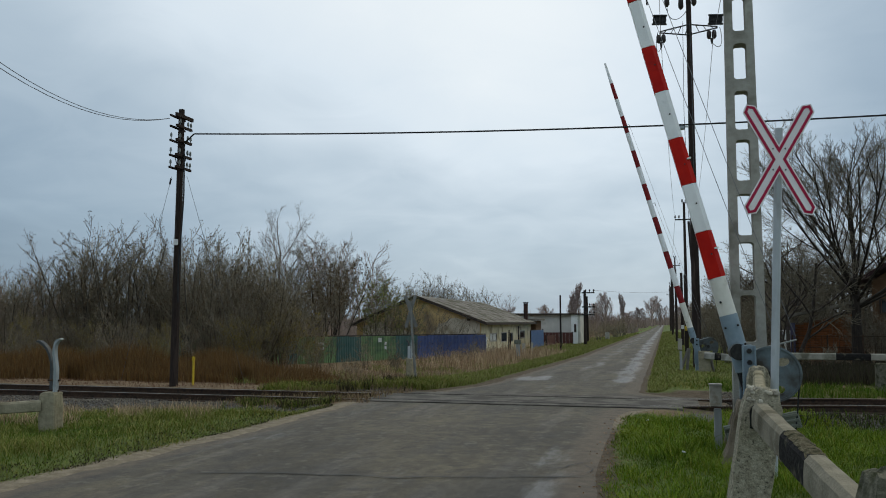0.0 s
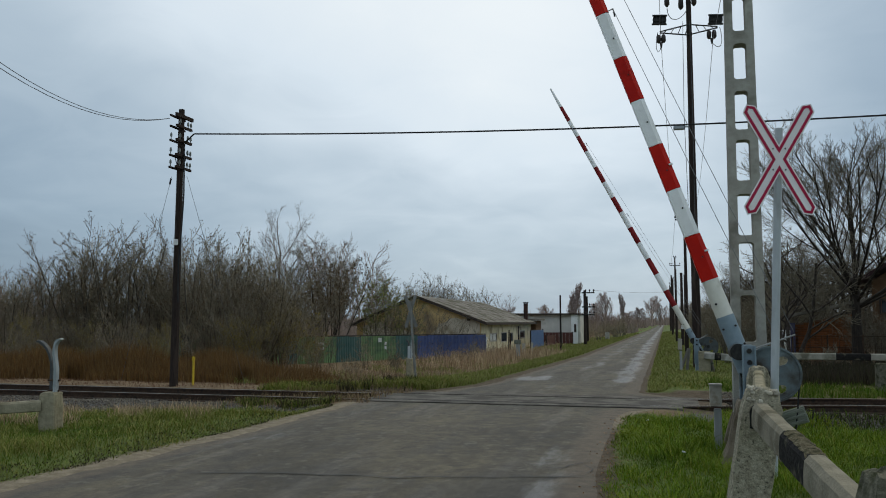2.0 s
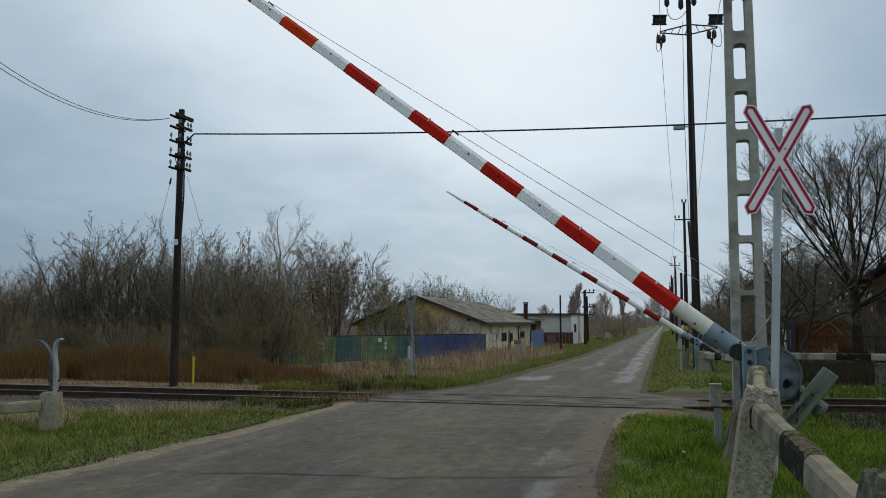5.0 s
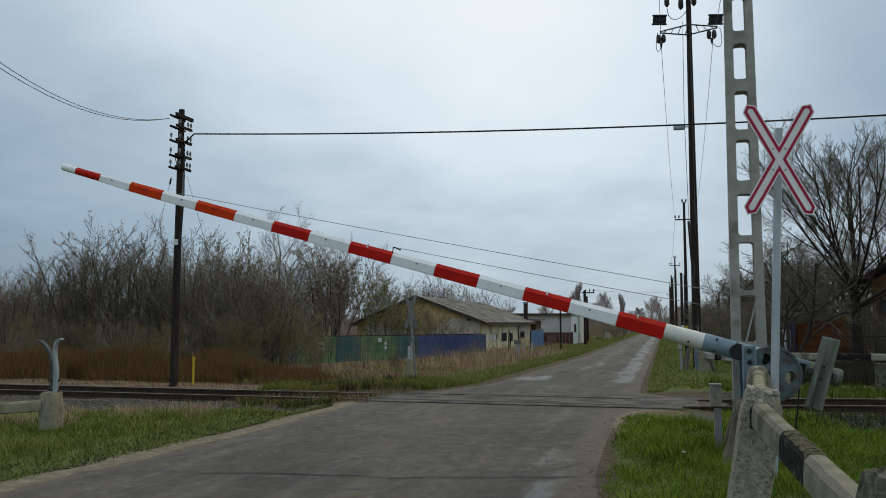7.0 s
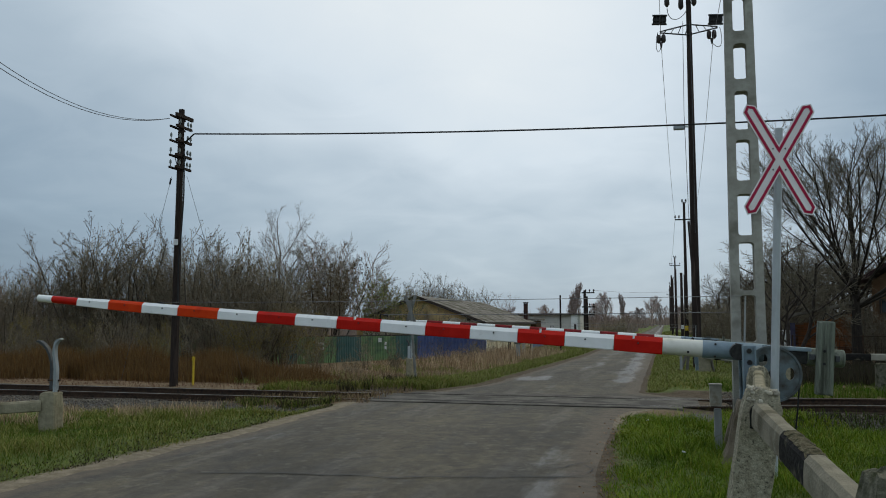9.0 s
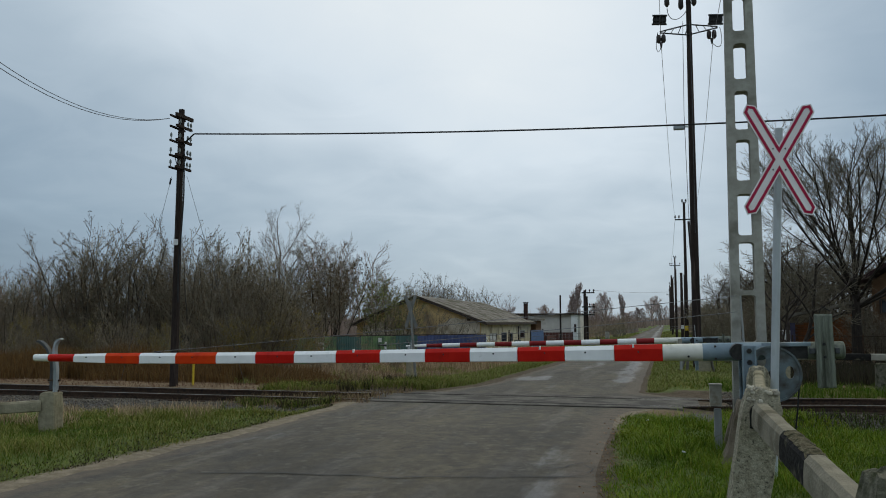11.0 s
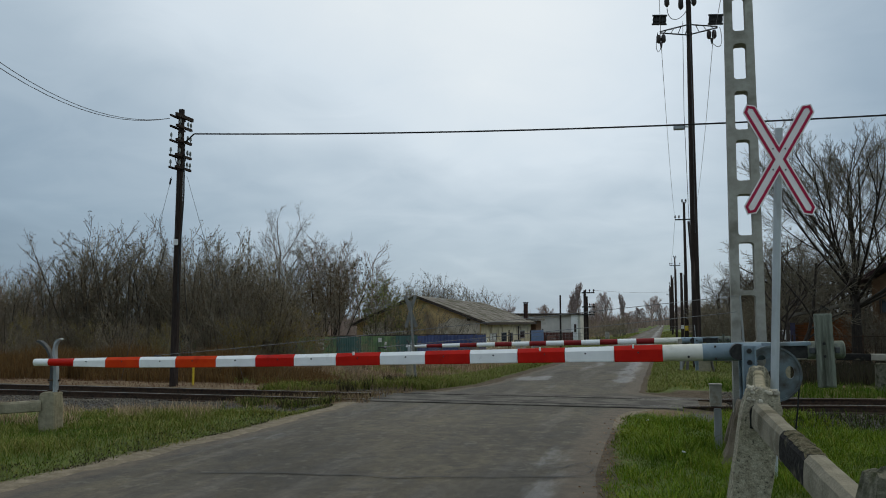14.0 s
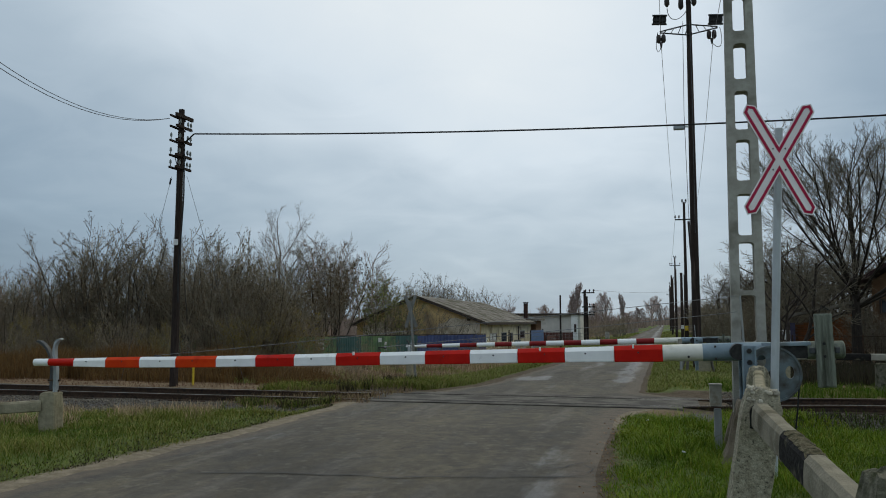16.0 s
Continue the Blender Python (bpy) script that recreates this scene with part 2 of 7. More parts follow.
M["white_old"] = material("yellowed_white_paint", (0.66, 0.64, 0.56), (0.78, 0.76, 0.69), 5, 0.5, c3=(0.44, 0.42, 0.35), c3_scale=3.0, c3_at=0.64)
M["red_paint"] = material("red_barrier_paint", (0.43, 0.0065, 0.0025), (0.54, 0.012, 0.004), 4, 0.42, bump=0.12, c3=(0.25, 0.009, 0.005), c3_scale=3, c3_at=0.64, spec=0.14)
M["red_dull"] = material("darkened_crimson_paint", (0.19, 0.010, 0.012), (0.26, 0.016, 0.018), 4, 0.5, bump=0.12, c3=(0.12, 0.01, 0.01), c3_scale=3, c3_at=0.62, spec=0.2)
M["orange_paint"] = material("faded_orange_red_paint", (0.56, 0.034, 0.0035), (0.66, 0.056, 0.006), 4, 0.5, c3=(0.43, 0.0252, 0.006), c3_scale=3, c3_at=0.64, spec=0.1)
M["blue_grey"] = material("blue_grey_machine_paint", (0.19, 0.255, 0.30), (0.26, 0.33, 0.38), 5, 0.45, bump=0.15, c3=(0.15, 0.17, 0.17), c3_scale=3.2, c3_at=0.63)
M["grey_metal"] = material("dull_galvanised_steel", (0.26, 0.29, 0.31), (0.37, 0.40, 0.42), 8, 0.5, 0.3, c3=(0.20, 0.20, 0.19), c3_scale=3, c3_at=0.64)
M["post_grey"] = material("grey_painted_steel_post", (0.36, 0.39, 0.41), (0.47, 0.50, 0.52), 7, 0.5, 0.1, stretch=(1, 1, 0.3), c3=(0.27, 0.27, 0.26), c3_scale=4, c3_at=0.62)
M["dark_metal"] = material("black_greased_iron", (0.015, 0.015, 0.016), (0.05, 0.048, 0.045), 14, 0.55, 0.3)
M["black_paint"] = material("weathered_black_paint", (0.008, 0.008, 0.008), (0.024, 0.022, 0.02), 14, 0.85, bump=0.5, c3=(0.13, 0.115, 0.08), c3_scale=6, c3_at=0.64, spec=0.1)
M["counter"] = material("grey_green_stained_slab", (0.125, 0.141, 0.115), (0.23, 0.248, 0.202), 7, 0.85, bump=0.5, stretch=(4, 4, 0.6), c3=(0.086, 0.0918, 0.0713), c3_scale=3, c3_at=0.58)
M["rust"] = material("rusty_rail_steel", (0.034, 0.022, 0.016), (0.085, 0.052, 0.034), 18, 0.8, 0.2, bump=0.3, c3=(0.03, 0.024, 0.02), c3_scale=6)
M["rail_head"] = material("worn_rail_head", (0.16, 0.15, 0.14), (0.27, 0.26, 0.25), 8, 0.38, 0.8, stretch=(0.2, 4, 4))
M["sleeper"] = material("old_timber_sleeper", (0.05, 0.04, 0.032), (0.11, 0.09, 0.07), 8, 0.9, bump=0.5, stretch=(3, 0.5, 3))
M["stones"] = material("ballast_stone", (0.095, 0.085, 0.07), (0.18, 0.16, 0.135), 9, 0.95, jitter=0.35, island=True, spec=0.1)
M["stones_dark"] = material("dark_ballast_stone", (0.022, 0.018, 0.015), (0.05, 0.042, 0.035), 9, 0.9, jitter=0.35, island=True, spec=0.1)
M["creosote"] = material("creosoted_pole_timber", (0.018, 0.013, 0.0116), (0.051, 0.0377, 0.0319), 10, 0.8, bump=0.5, stretch=(6, 6, 0.4), c3=(0.075, 0.0551, 0.0449), c3_scale=1.4, c3_at=0.62, spec=0.12)
M["wire"] = material("weathered_wire", (0.057, 0.057, 0.0608), (0.133, 0.133, 0.137), 10, 0.5, 0.5)
M["cable"] = material("black_cable", (0.012, 0.012, 0.013), (0.025, 0.025, 0.027), 10, 0.6)
M["steel_wire"] = material("bright_stay_wire", (0.158, 0.158, 0.166), (0.245, 0.245, 0.252), 10, 0.45, 0.6)
M["insulator"] = material("grey_green_porcelain", (0.12, 0.13, 0.12), (0.24, 0.26, 0.24), 8, 0.25)
M["insulator_dark"] = material("dark_porcelain", (0.02, 0.014, 0.012), (0.05, 0.04, 0.035), 8, 0.25)
M["sign_white"] = material("sign_face_white", (0.813, 0.738, 0.749), (0.88, 0.856, 0.867), 3, 0.5, c3=(0.685, 0.61, 0.621), c3_scale=4, c3_at=0.66)
M["sign_red"] = material("sign_border_crimson", (0.36, 0.008, 0.045), (0.44, 0.014, 0.065), 5, 0.5)
M["sign_back"] = material("bare_aluminium_sign_back", (0.17, 0.17, 0.155), (0.25, 0.25, 0.235), 4, 0.55, 0.3)
M["yellow"] = material("yellow_marker_paint", (0.50, 0.34, 0.02), (0.62, 0.44, 0.04), 7, 0.5, c3=(0.3, 0.2, 0.03), c3_scale=5, c3_at=0.62)
M["plaster_yellow"] = material("stained_ochre_plaster", (0.511, 0.349, 0.138), (0.708, 0.517, 0.253), 1.6, 0.92, bump=0.4, bump_scale=12, c3=(0.24, 0.175, 0.11), c3_scale=0.55, c3_at=0.52)
M["plaster_pale"] = material("pale_yellow_plaster", (0.60, 0.54, 0.365), (0.78, 0.72, 0.525), 1.6, 0.92, c3=(0.36, 0.30, 0.19), c3_scale=0.9, c3_at=0.58)
M["white_wall"] = material("grey_white_render", (0.506, 0.49, 0.447), (0.683, 0.658, 0.6), 0.9, 0.9, c3=(0.38, 0.359, 0.328), c3_scale=0.5, c3_at=0.6)
M["bright_wall"] = material("fresh_white_render", (0.792, 0.804, 0.791), (0.9, 0.912, 0.897), 0.9, 0.9)
M["slate"] = material("grey_asbestos_slate", (0.13, 0.117, 0.10), (0.29, 0.265, 0.232), 2.2, 0.9, bump=0.6, c3=(0.095, 0.087, 0.06), c3_scale=0.9, c3_at=0.52, jitter=0.06)
M["eave"] = material("dark_eave_timber", (0.035, 0.027, 0.022), (0.075, 0.06, 0.05), 6, 0.85)
M["brick"] = material("soot_darkened_brick", (0.15, 0.06, 0.04), (0.24, 0.10, 0.065), 5, 0.9, c3=(0.05, 0.035, 0.03), c3_scale=1.2, c3_at=0.5)
M["brick_orange"] = material("orange_brick", (0.20, 0.068, 0.024), (0.28, 0.105, 0.038), 5, 0.92, bump=0.4, c3=(0.12, 0.05, 0.024), c3_scale=0.8, c3_at=0.56, jitter=0.25)
M["mortar"] = material("brown_mortar", (0.13, 0.08, 0.05), (0.2, 0.13, 0.085), 8, 0.95)
M["brown_render"] = material("brown_rendered_wall", (0.11, 0.062, 0.034), (0.17, 0.10, 0.056), 2, 0.92, c3=(0.07, 0.042, 0.028), c3_scale=0.9)
M["roof_red"] = material("dark_maroon_roof_tile", (0.0289, 0.0147, 0.0158), (0.0525, 0.0263, 0.027), 5, 0.8, bump=0.3, jitter=0.2)
M["sheet_green"] = material("green_painted_sheet", (0.14, 0.235, 0.105), (0.215, 0.34, 0.15), 1.5, 0.6, c3=(0.09, 0.144, 0.088), c3_scale=0.9, c3_at=0.52, jitter=0.2)
M["sheet_teal"] = material("dark_teal_sheet", (0.05, 0.105, 0.095), (0.09, 0.165, 0.15), 1.5, 0.6)
M["sheet_blue"] = material("blue_painted_sheet", (0.055, 0.076, 0.175), (0.086, 0.117, 0.26), 1.5, 0.55, c3=(0.0462, 0.0585, 0.11), c3_scale=0.9, jitter=0.15)
M["gate_blue"] = material("bright_blue_gate", (0.055, 0.11, 0.24), (0.085, 0.155, 0.31), 2, 0.55)
M["gate_red"] = material("brown_red_gate", (0.075, 0.03, 0.025), (0.13, 0.055, 0.045), 2, 0.7)
M["notice"] = material("white_notice_board", (0.58, 0.59, 0.58), (0.68, 0.69, 0.68), 5, 0.6)
M["glass"] = glass_material("window_glass")
M["bark_bush"] = material("dull_brown_stem_bark", (0.05, 0.042, 0.034), (0.12, 0.102, 0.083), 8, 0.95, bump=0.4, stretch=(3, 3, 0.6), jitter=0.3)
M["wood_grey"] = material("grey_weathered_timber", (0.11, 0.10, 0.085), (0.20, 0.185, 0.165), 6, 0.9, bump=0.4, stretch=(4, 4, 0.5))
M["bark"] = material("grey_brown_bark", (0.0392, 0.0314, 0.0269), (0.0952, 0.0784, 0.0672), 8, 0.95, bump=0.5, stretch=(3, 3, 0.6), jitter=0.25)
M["twig"] = material("thicket_twigs", (0.165, 0.14, 0.093), (0.32, 0.275, 0.185), 3, 0.95, jitter=0.30)
M["twig_dark"] = material("dark_twigs", (0.14, 0.12, 0.088), (0.27, 0.236, 0.172), 3, 0.95, jitter=0.25)
M["twig_slim"] = material("grey_slender_twigs", (0.14, 0.115, 0.095), (0.22, 0.185, 0.155), 3, 0.95, jitter=0.2)
# paler than the near twigs: distance haze is put into this colour
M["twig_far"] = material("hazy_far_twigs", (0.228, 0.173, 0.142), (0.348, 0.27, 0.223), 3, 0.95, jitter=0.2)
M["leaf_yellow"] = blade_material("last_yellow_leaves", [(0.178, 0.123, 0.0281), (0.323, 0.217, 0.0382), (0.242, 0.202, 0.0446), (0.145, 0.13, 0.0382)])
M["leaf_green"] = blade_material("last_olive_leaves", [(0.102, 0.128, 0.0374), (0.204, 0.221, 0.068), (0.289, 0.281, 0.102)])
M["leaf_brown"] = blade_material("withered_brown_leaves", [(0.193, 0.124, 0.0777), (0.358, 0.222, 0.125), (0.276, 0.172, 0.0972)])
M["grass"] = blade_material("verge_grass_blades", [(0.0555, 0.0994, 0.00743), (0.0957, 0.167, 0.0111), (0.135, 0.223, 0.0155), (0.183, 0.246, 0.0216), (0.0792, 0.135, 0.00984), (0.27, 0.254, 0.0432)])
M["grass_left"] = blade_material("dull_verge_blades", [(0.0618, 0.0806, 0.0146), (0.116, 0.148, 0.0238), (0.154, 0.184, 0.0319), (0.232, 0.206, 0.059), (0.309, 0.258, 0.0912)])
M["weed_rust"] = blade_material("rust_brown_weeds", [(0.105, 0.052, 0.019), (0.165, 0.084, 0.028), (0.20, 0.112, 0.038), (0.09, 0.052, 0.025), (0.23, 0.145, 0.06), (0.15, 0.092, 0.04), (0.08, 0.05, 0.026)])
M["weed_tan"] = blade_material("straw_coloured_weeds", [(0.30, 0.212, 0.13), (0.48, 0.35, 0.22), (0.58, 0.435, 0.275), (0.24, 0.17, 0.108), (0.34, 0.215, 0.13)])
M["weed_russet"] = blade_material("russet_withered_weeds", [(0.18, 0.11, 0.068), (0.27, 0.17, 0.11), (0.13, 0.074, 0.05), (0.21, 0.12, 0.075), (0.31, 0.22, 0.145)])
M["weed_dark"] = blade_material("dark_dead_weeds", [(0.13, 0.088, 0.055), (0.25, 0.165, 0.10), (0.19, 0.16, 0.07), (0.33, 0.21, 0.13)])
M["bar"] = material("dull_grey_concrete_bar", (0.177, 0.16, 0.119), (0.281, 0.255, 0.194), 8, 0.92, bump=0.5, bump_scale=60, c3=(0.125, 0.11, 0.0765), c3_scale=3.0, c3_at=0.6, spec=0.1)
M["leaf_dusk"] = blade_material("dusky_brown_leaves", [(0.06, 0.043, 0.028), (0.14, 0.094, 0.056), (0.10, 0.078, 0.044), (0.20, 0.14, 0.085)])
# far leaves, lightened by haze put into their colours
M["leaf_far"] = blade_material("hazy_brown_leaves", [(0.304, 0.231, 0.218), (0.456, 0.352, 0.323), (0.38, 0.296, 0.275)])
M["drum_paint"] = material("dark_blue_grey_paint", (0.10, 0.132, 0.147), (0.17, 0.21, 0.228), 6, 0.6, bump=0.2, c3=(0.055, 0.046, 0.036), c3_scale=3.2, c3_at=0.52)
# dead stalks darker than weed_dark, with shade put into the colour
M["weed_shade"] = blade_material("dark_shaded_dead_growth", [(0.025, 0.02, 0.015), (0.05, 0.04, 0.028), (0.04, 0.042, 0.018), (0.07, 0.052, 0.035)])
M["box_paint"] = material("warm_grey_box_paint", (0.31, 0.286, 0.238), (0.425, 0.392, 0.335), 9, 0.6, c3=(0.218, 0.168, 0.119), c3_scale=7, c3_at=0.62)
M["drum_dark"] = material("dull_dark_drum_paint", (0.06, 0.07, 0.07), (0.11, 0.125, 0.125), 6, 0.7, c3=(0.05, 0.045, 0.04), c3_scale=5, c3_at=0.55)
M["concrete_dull"] = material("dirty_whitewashed_concrete", (0.22, 0.21, 0.17), (0.33, 0.315, 0.265), 7, 0.92, bump=0.5, c3=(0.13, 0.12, 0.09), c3_scale=3.0, c3_at=0.58, spec=0.1)
M["concrete_brown"] = material("soil_stained_concrete", (0.15, 0.12, 0.088), (0.25, 0.205, 0.155), 8, 0.95, bump=0.8, bump_scale=40, c3=(0.10, 0.08, 0.055), c3_scale=3, c3_at=0.55, spec=0.1)
M["plaster_bare"] = material("greyish_bare_plaster", (0.447, 0.387, 0.297), (0.621, 0.551, 0.437), 1.4, 0.92, bump=0.4, bump_scale=14, c3=(0.298, 0.242, 0.163), c3_scale=1.1, c3_at=0.55)
M["brick_sooty"] = material("blackened_chimney_brick", (0.035, 0.02, 0.018), (0.075, 0.038, 0.03), 5, 0.9, c3=(0.02, 0.016, 0.015), c3_scale=1.2, c3_at=0.5)
M["grass_deep"] = blade_material("deep_green_blades", [(0.035, 0.07, 0.006), (0.06, 0.11, 0.009), (0.085, 0.14, 0.012), (0.11, 0.13, 0.02)])
M["grass_fresh"] = blade_material("fresh_yellow_green_blades", [(0.103, 0.172, 0.0135), (0.163, 0.241, 0.018), (0.215, 0.267, 0.027), (0.267, 0.258, 0.054)])
M["grass_bank"] = blade_material("bank_grass_blades", [(0.115, 0.135, 0.036), (0.18, 0.212, 0.052), (0.24, 0.262, 0.066), (0.31, 0.275, 0.105), (0.15, 0.172, 0.04), (0.25, 0.20, 0.095)])
M["concrete_stones"] = material("exposed_pale_pebbles", (0.30, 0.27, 0.21), (0.58, 0.54, 0.45), 30, 0.95, bump=0.6, jitter=0.35, island=True, spec=0.1)
M["fork_dark"] = material("dull_dark_steel", (0.045, 0.05, 0.055), (0.09, 0.095, 0.10), 9, 0.6, 0.2)
M["window_pale"] = material("chipped_pale_window_paint", (0.34, 0.32, 0.27), (0.46, 0.44, 0.38), 5, 0.7)
M["twig_big"] = material("black_brown_twigs", (0.10, 0.086, 0.062), (0.19, 0.165, 0.12), 3, 0.95, jitter=0.2)
M["bark_pale"] = material("grey_bush_bark", (0.0935, 0.0806, 0.0667), (0.187, 0.166, 0.14), 8, 0.95, bump=0.4, stretch=(3, 3, 0.6), jitter=0.25)
# mossy grey, darkened further: the corner post's shade put into the colour
M["concrete_dark"] = material("mossy_shaded_concrete", (0.085, 0.083, 0.058), (0.19, 0.18, 0.135), 16, 0.95, bump=1.0, bump_scale=50, c3=(0.05, 0.055, 0.03), c3_scale=9.0, c3_at=0.56, spec=0.08)
M["grass_verge"] = blade_material("dull_green_verge_blades", [(0.072, 0.098, 0.016), (0.112, 0.15, 0.022), (0.15, 0.19, 0.03), (0.25, 0.235, 0.068), (0.09, 0.122, 0.018), (0.36, 0.305, 0.125)])
M["mossy_dirt"] = material("moss_and_dirt_on_concrete", (0.065, 0.056, 0.034), (0.17, 0.15, 0.10), 30, 0.95, bump=0.9, bump_scale=60, c3=(0.04, 0.04, 0.022), c3_scale=14, c3_at=0.55, spec=0.05)
M["bark_dark"] = material("dark_tree_bark", (0.02, 0.016, 0.013), (0.055, 0.045, 0.036), 8, 0.95, bump=0.6, stretch=(3, 3, 0.6))
M["stem_grey"] = material("weathered_grey_stem_paint", (0.25, 0.26, 0.255), (0.35, 0.355, 0.345), 8, 0.65, stretch=(1, 1, 0.3), c3=(0.17, 0.14, 0.11), c3_scale=5, c3_at=0.62)
# palest twigs, for the field trees: haze put into the colour again
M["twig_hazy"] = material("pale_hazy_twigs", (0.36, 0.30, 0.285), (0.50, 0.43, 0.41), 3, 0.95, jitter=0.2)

# ---- mesh helpers ----
class Geo:
    """Collects rings, boxes and prisms into one mesh."""

    def __init__(self):
        self.v, self.f = [], []

    def add(self, verts, faces, m=None):
        o = len(self.v)
        self.v += [tuple(m @ Vector(p)) if m else tuple(p) for p in verts]
        self.f += [tuple(i + o for i in q) for q in faces]
        return self

    def box(self, c, s, bevel=0.0, m=None, cuts=0, rough=0.0):
        bm = bmesh.new()
        bmesh.ops.create_cube(bm, size=1)
        for p in bm.verts:
            p.co = Vector((p.co.x * s[0] + c[0], p.co.y * s[1] + c[1], p.co.z * s[2] + c[2]))
        if bevel:
            bmesh.ops.bevel(bm, geom=bm.edges[:], offset=bevel, segments=2, affect="EDGES", profile=0.6)
        if cuts:
            bmesh.ops.subdivide_edges(bm, edges=bm.edges[:], cuts=cuts, use_grid_fill=True)
        if rough:
            for p in bm.verts:
                p.co += noise.noise_vector(p.co * 7) * rough + noise.noise_vector(p.co * 26) * rough * 0.5
        bm.verts.index_update()
        self.add([p.co for p in bm.verts], [[q.index for q in f.verts] for f in bm.faces], m)
        bm.free()
        return self

    def tube(self, pts, radii, sides=8, cap=True, turn=0.0):
        pts = [Vector(p) for p in pts]
        if not hasattr(radii, "__len__"):
            radii = [radii] * len(pts)
        o, n = len(self.v), len(pts)
        for i, p in enumerate(pts):
            d = (pts[min(i + 1, n - 1)] - pts[max(i - 1, 0)]).normalized()
            a = Vector((0, 0, 1)) if abs(d.z) < 0.9 else Vector((1, 0, 0))
            u = d.cross(a).normalized()
            w = d.cross(u)
            for k in range(sides):
                t = 2 * math.pi * k / sides + turn
                self.v.append(tuple(p + (u * math.cos(t) + w * math.sin(t)) * radii[i]))
        for i in range(n - 1):
            for k in range(sides):
                k2 = (k + 1) % sides
                self.f.append((o + i * sides + k, o + i * sides + k2, o + (i + 1) * sides + k2, o + (i + 1) * sides + k))
        if cap:
            self.f.append(tuple(o + k for k in range(sides))[::-1])
            self.f.append(tuple(o + (n - 1) * sides + k for k in range(sides)))
        return self

    def prism(self, poly, thick, m=None):
        """A flat outline in x, z, given its thickness along y (centred)."""
        n = len(poly)
        v = [(x, -thick / 2, z) for x, z in poly] + [(x, thick / 2, z) for x, z in poly]
        f = [tuple(range(n)), tuple(range(2 * n - 1, n - 1, -1))]
        f += [(i, i + n, (i + 1) % n + n, (i + 1) % n) for i in range(n)]
        return self.add(v, f, m)

    def ring(self, outer, inner, thick, m=None):
        """A plate between two outlines with the same count of corners."""
        n = len(outer)
        v = [(x, y, z) for y in (-thick / 2, thick / 2) for p in (outer, inner) for x, z in p]
        f = []
        for i in range(n):
            j = (i + 1) % n
            f += [(i, j, n + j, n + i), (2 * n + j, 2 * n + i, 3 * n + i, 3 * n + j), (j, i, 2 * n + i, 2 * n + j), (n + i, n + j, 3 * n + j, 3 * n + i)]
        return self.add(v, f, m)

    def mesh(self, name, mat, smooth=False):
        me = bpy.data.meshes.new(name)
        me.from_pydata(self.v, [], self.f)
        me.materials.append(mat)
        bm = bmesh.new()
        bm.from_mesh(me)
        bmesh.ops.recalc_face_normals(bm, faces=bm.faces[:])
        bm.to_mesh(me)
        bm.free()
        if smooth:
            me.polygons.foreach_set("use_smooth", [True] * len(me.polygons))
            me.set_sharp_from_angle(angle=radians(40))
        return me


def thing(name, g, mat, m=None, label="", category="", group="", kind="", smooth=False):
    ob = new(name, g.mesh(name, mat, smooth) if g else None)
    if m:
        ob.matrix_basis = m
    return tagged(ob, label, category, group, kind)


def part(name, g, mat, parent, label="", m=None, smooth=False):
    ob = new(name, g.mesh(name, mat, smooth))
    ob.parent = parent
    if m:
        ob.matrix_basis = m
    return tagged(ob, label)


def raw_mesh(name, verts, faces, mat):
    """A large mesh from arrays, all faces of one size."""
    me = bpy.data.meshes.new(name)
    verts, faces = np.asarray(verts, np.float32), np.asarray(faces, np.int32)
    me.vertices.add(len(verts)); me.vertices.foreach_set("co", verts.ravel())
    k = faces.shape[1]
    me.loops.add(faces.size); me.loops.foreach_set("vertex_index", faces.ravel())
    me.polygons.add(len(faces))
    me.polygons.foreach_set("loop_start", np.arange(0, faces.size, k, dtype=np.int32))
    me.update(calc_edges=True)
    me.materials.append(mat)
    return me


def arc(cx, cz, r, n=24, a0=0.0, a1=360.0):
    full = abs(a1 - a0 - 360) < 1e-6
    k = n if full else n - 1
    return [(cx + r * math.cos(radians(a0 + (a1 - a0) * i / k)), cz + r * math.sin(radians(a0 + (a1 - a0) * i / k))) for i in range(n)]


def bend(p, n=10):
    """Points of a smooth curve led by four points."""
    p = [Vector(q) for q in p]
    return [tuple(p[0] * (1 - t) ** 3 + p[1] * 3 * t * (1 - t) ** 2 + p[2] * 3 * t * t * (1 - t) + p[3] * t ** 3) for t in (i / n for i in range(n + 1))]


def sag(a, b, drop, n=16):
    a, b = Vector(a), Vector(b)
    return [a.lerp(b, i / n) - Vector((0, 0, drop * 4 * (i / n) * (1 - i / n))) for i in range(n + 1)]


# ---- lie of the land ----
def step(a, b, x):
    t = np.clip((x - a) / (b - a), 0, 1)
    return t * t * (3 - 2 * t)


def road_left(y):
    return np.interp(y, [-80, 7, 10, 12, 14.2, 16.9, 20.1, 22.3, 29, 43, 75, 135, 3000], [-6.6, -6.65, -6.5, -6.4, -6.45, -6.5, -5.6, -4.85, -4.55, -4.0, -3.8, -3.5, -3.5])


def road_right(y):
    return np.interp(y, [-80, 8.4, 11.3, 15.3, 16.4, 17.2, 18.4, 19.8, 20.9, 23.8, 3000], [-0.50, -0.66, -0.80, -0.86, -0.70, -0.2, 0.6, 0.35, -0.62, -0.64, -0.68])


RAIL_NEAR, RAIL_FAR = 17.48, 18.99


def rail_z(x):
    return 0.01 + 0.12 * step(-0.8, 4.0, x)


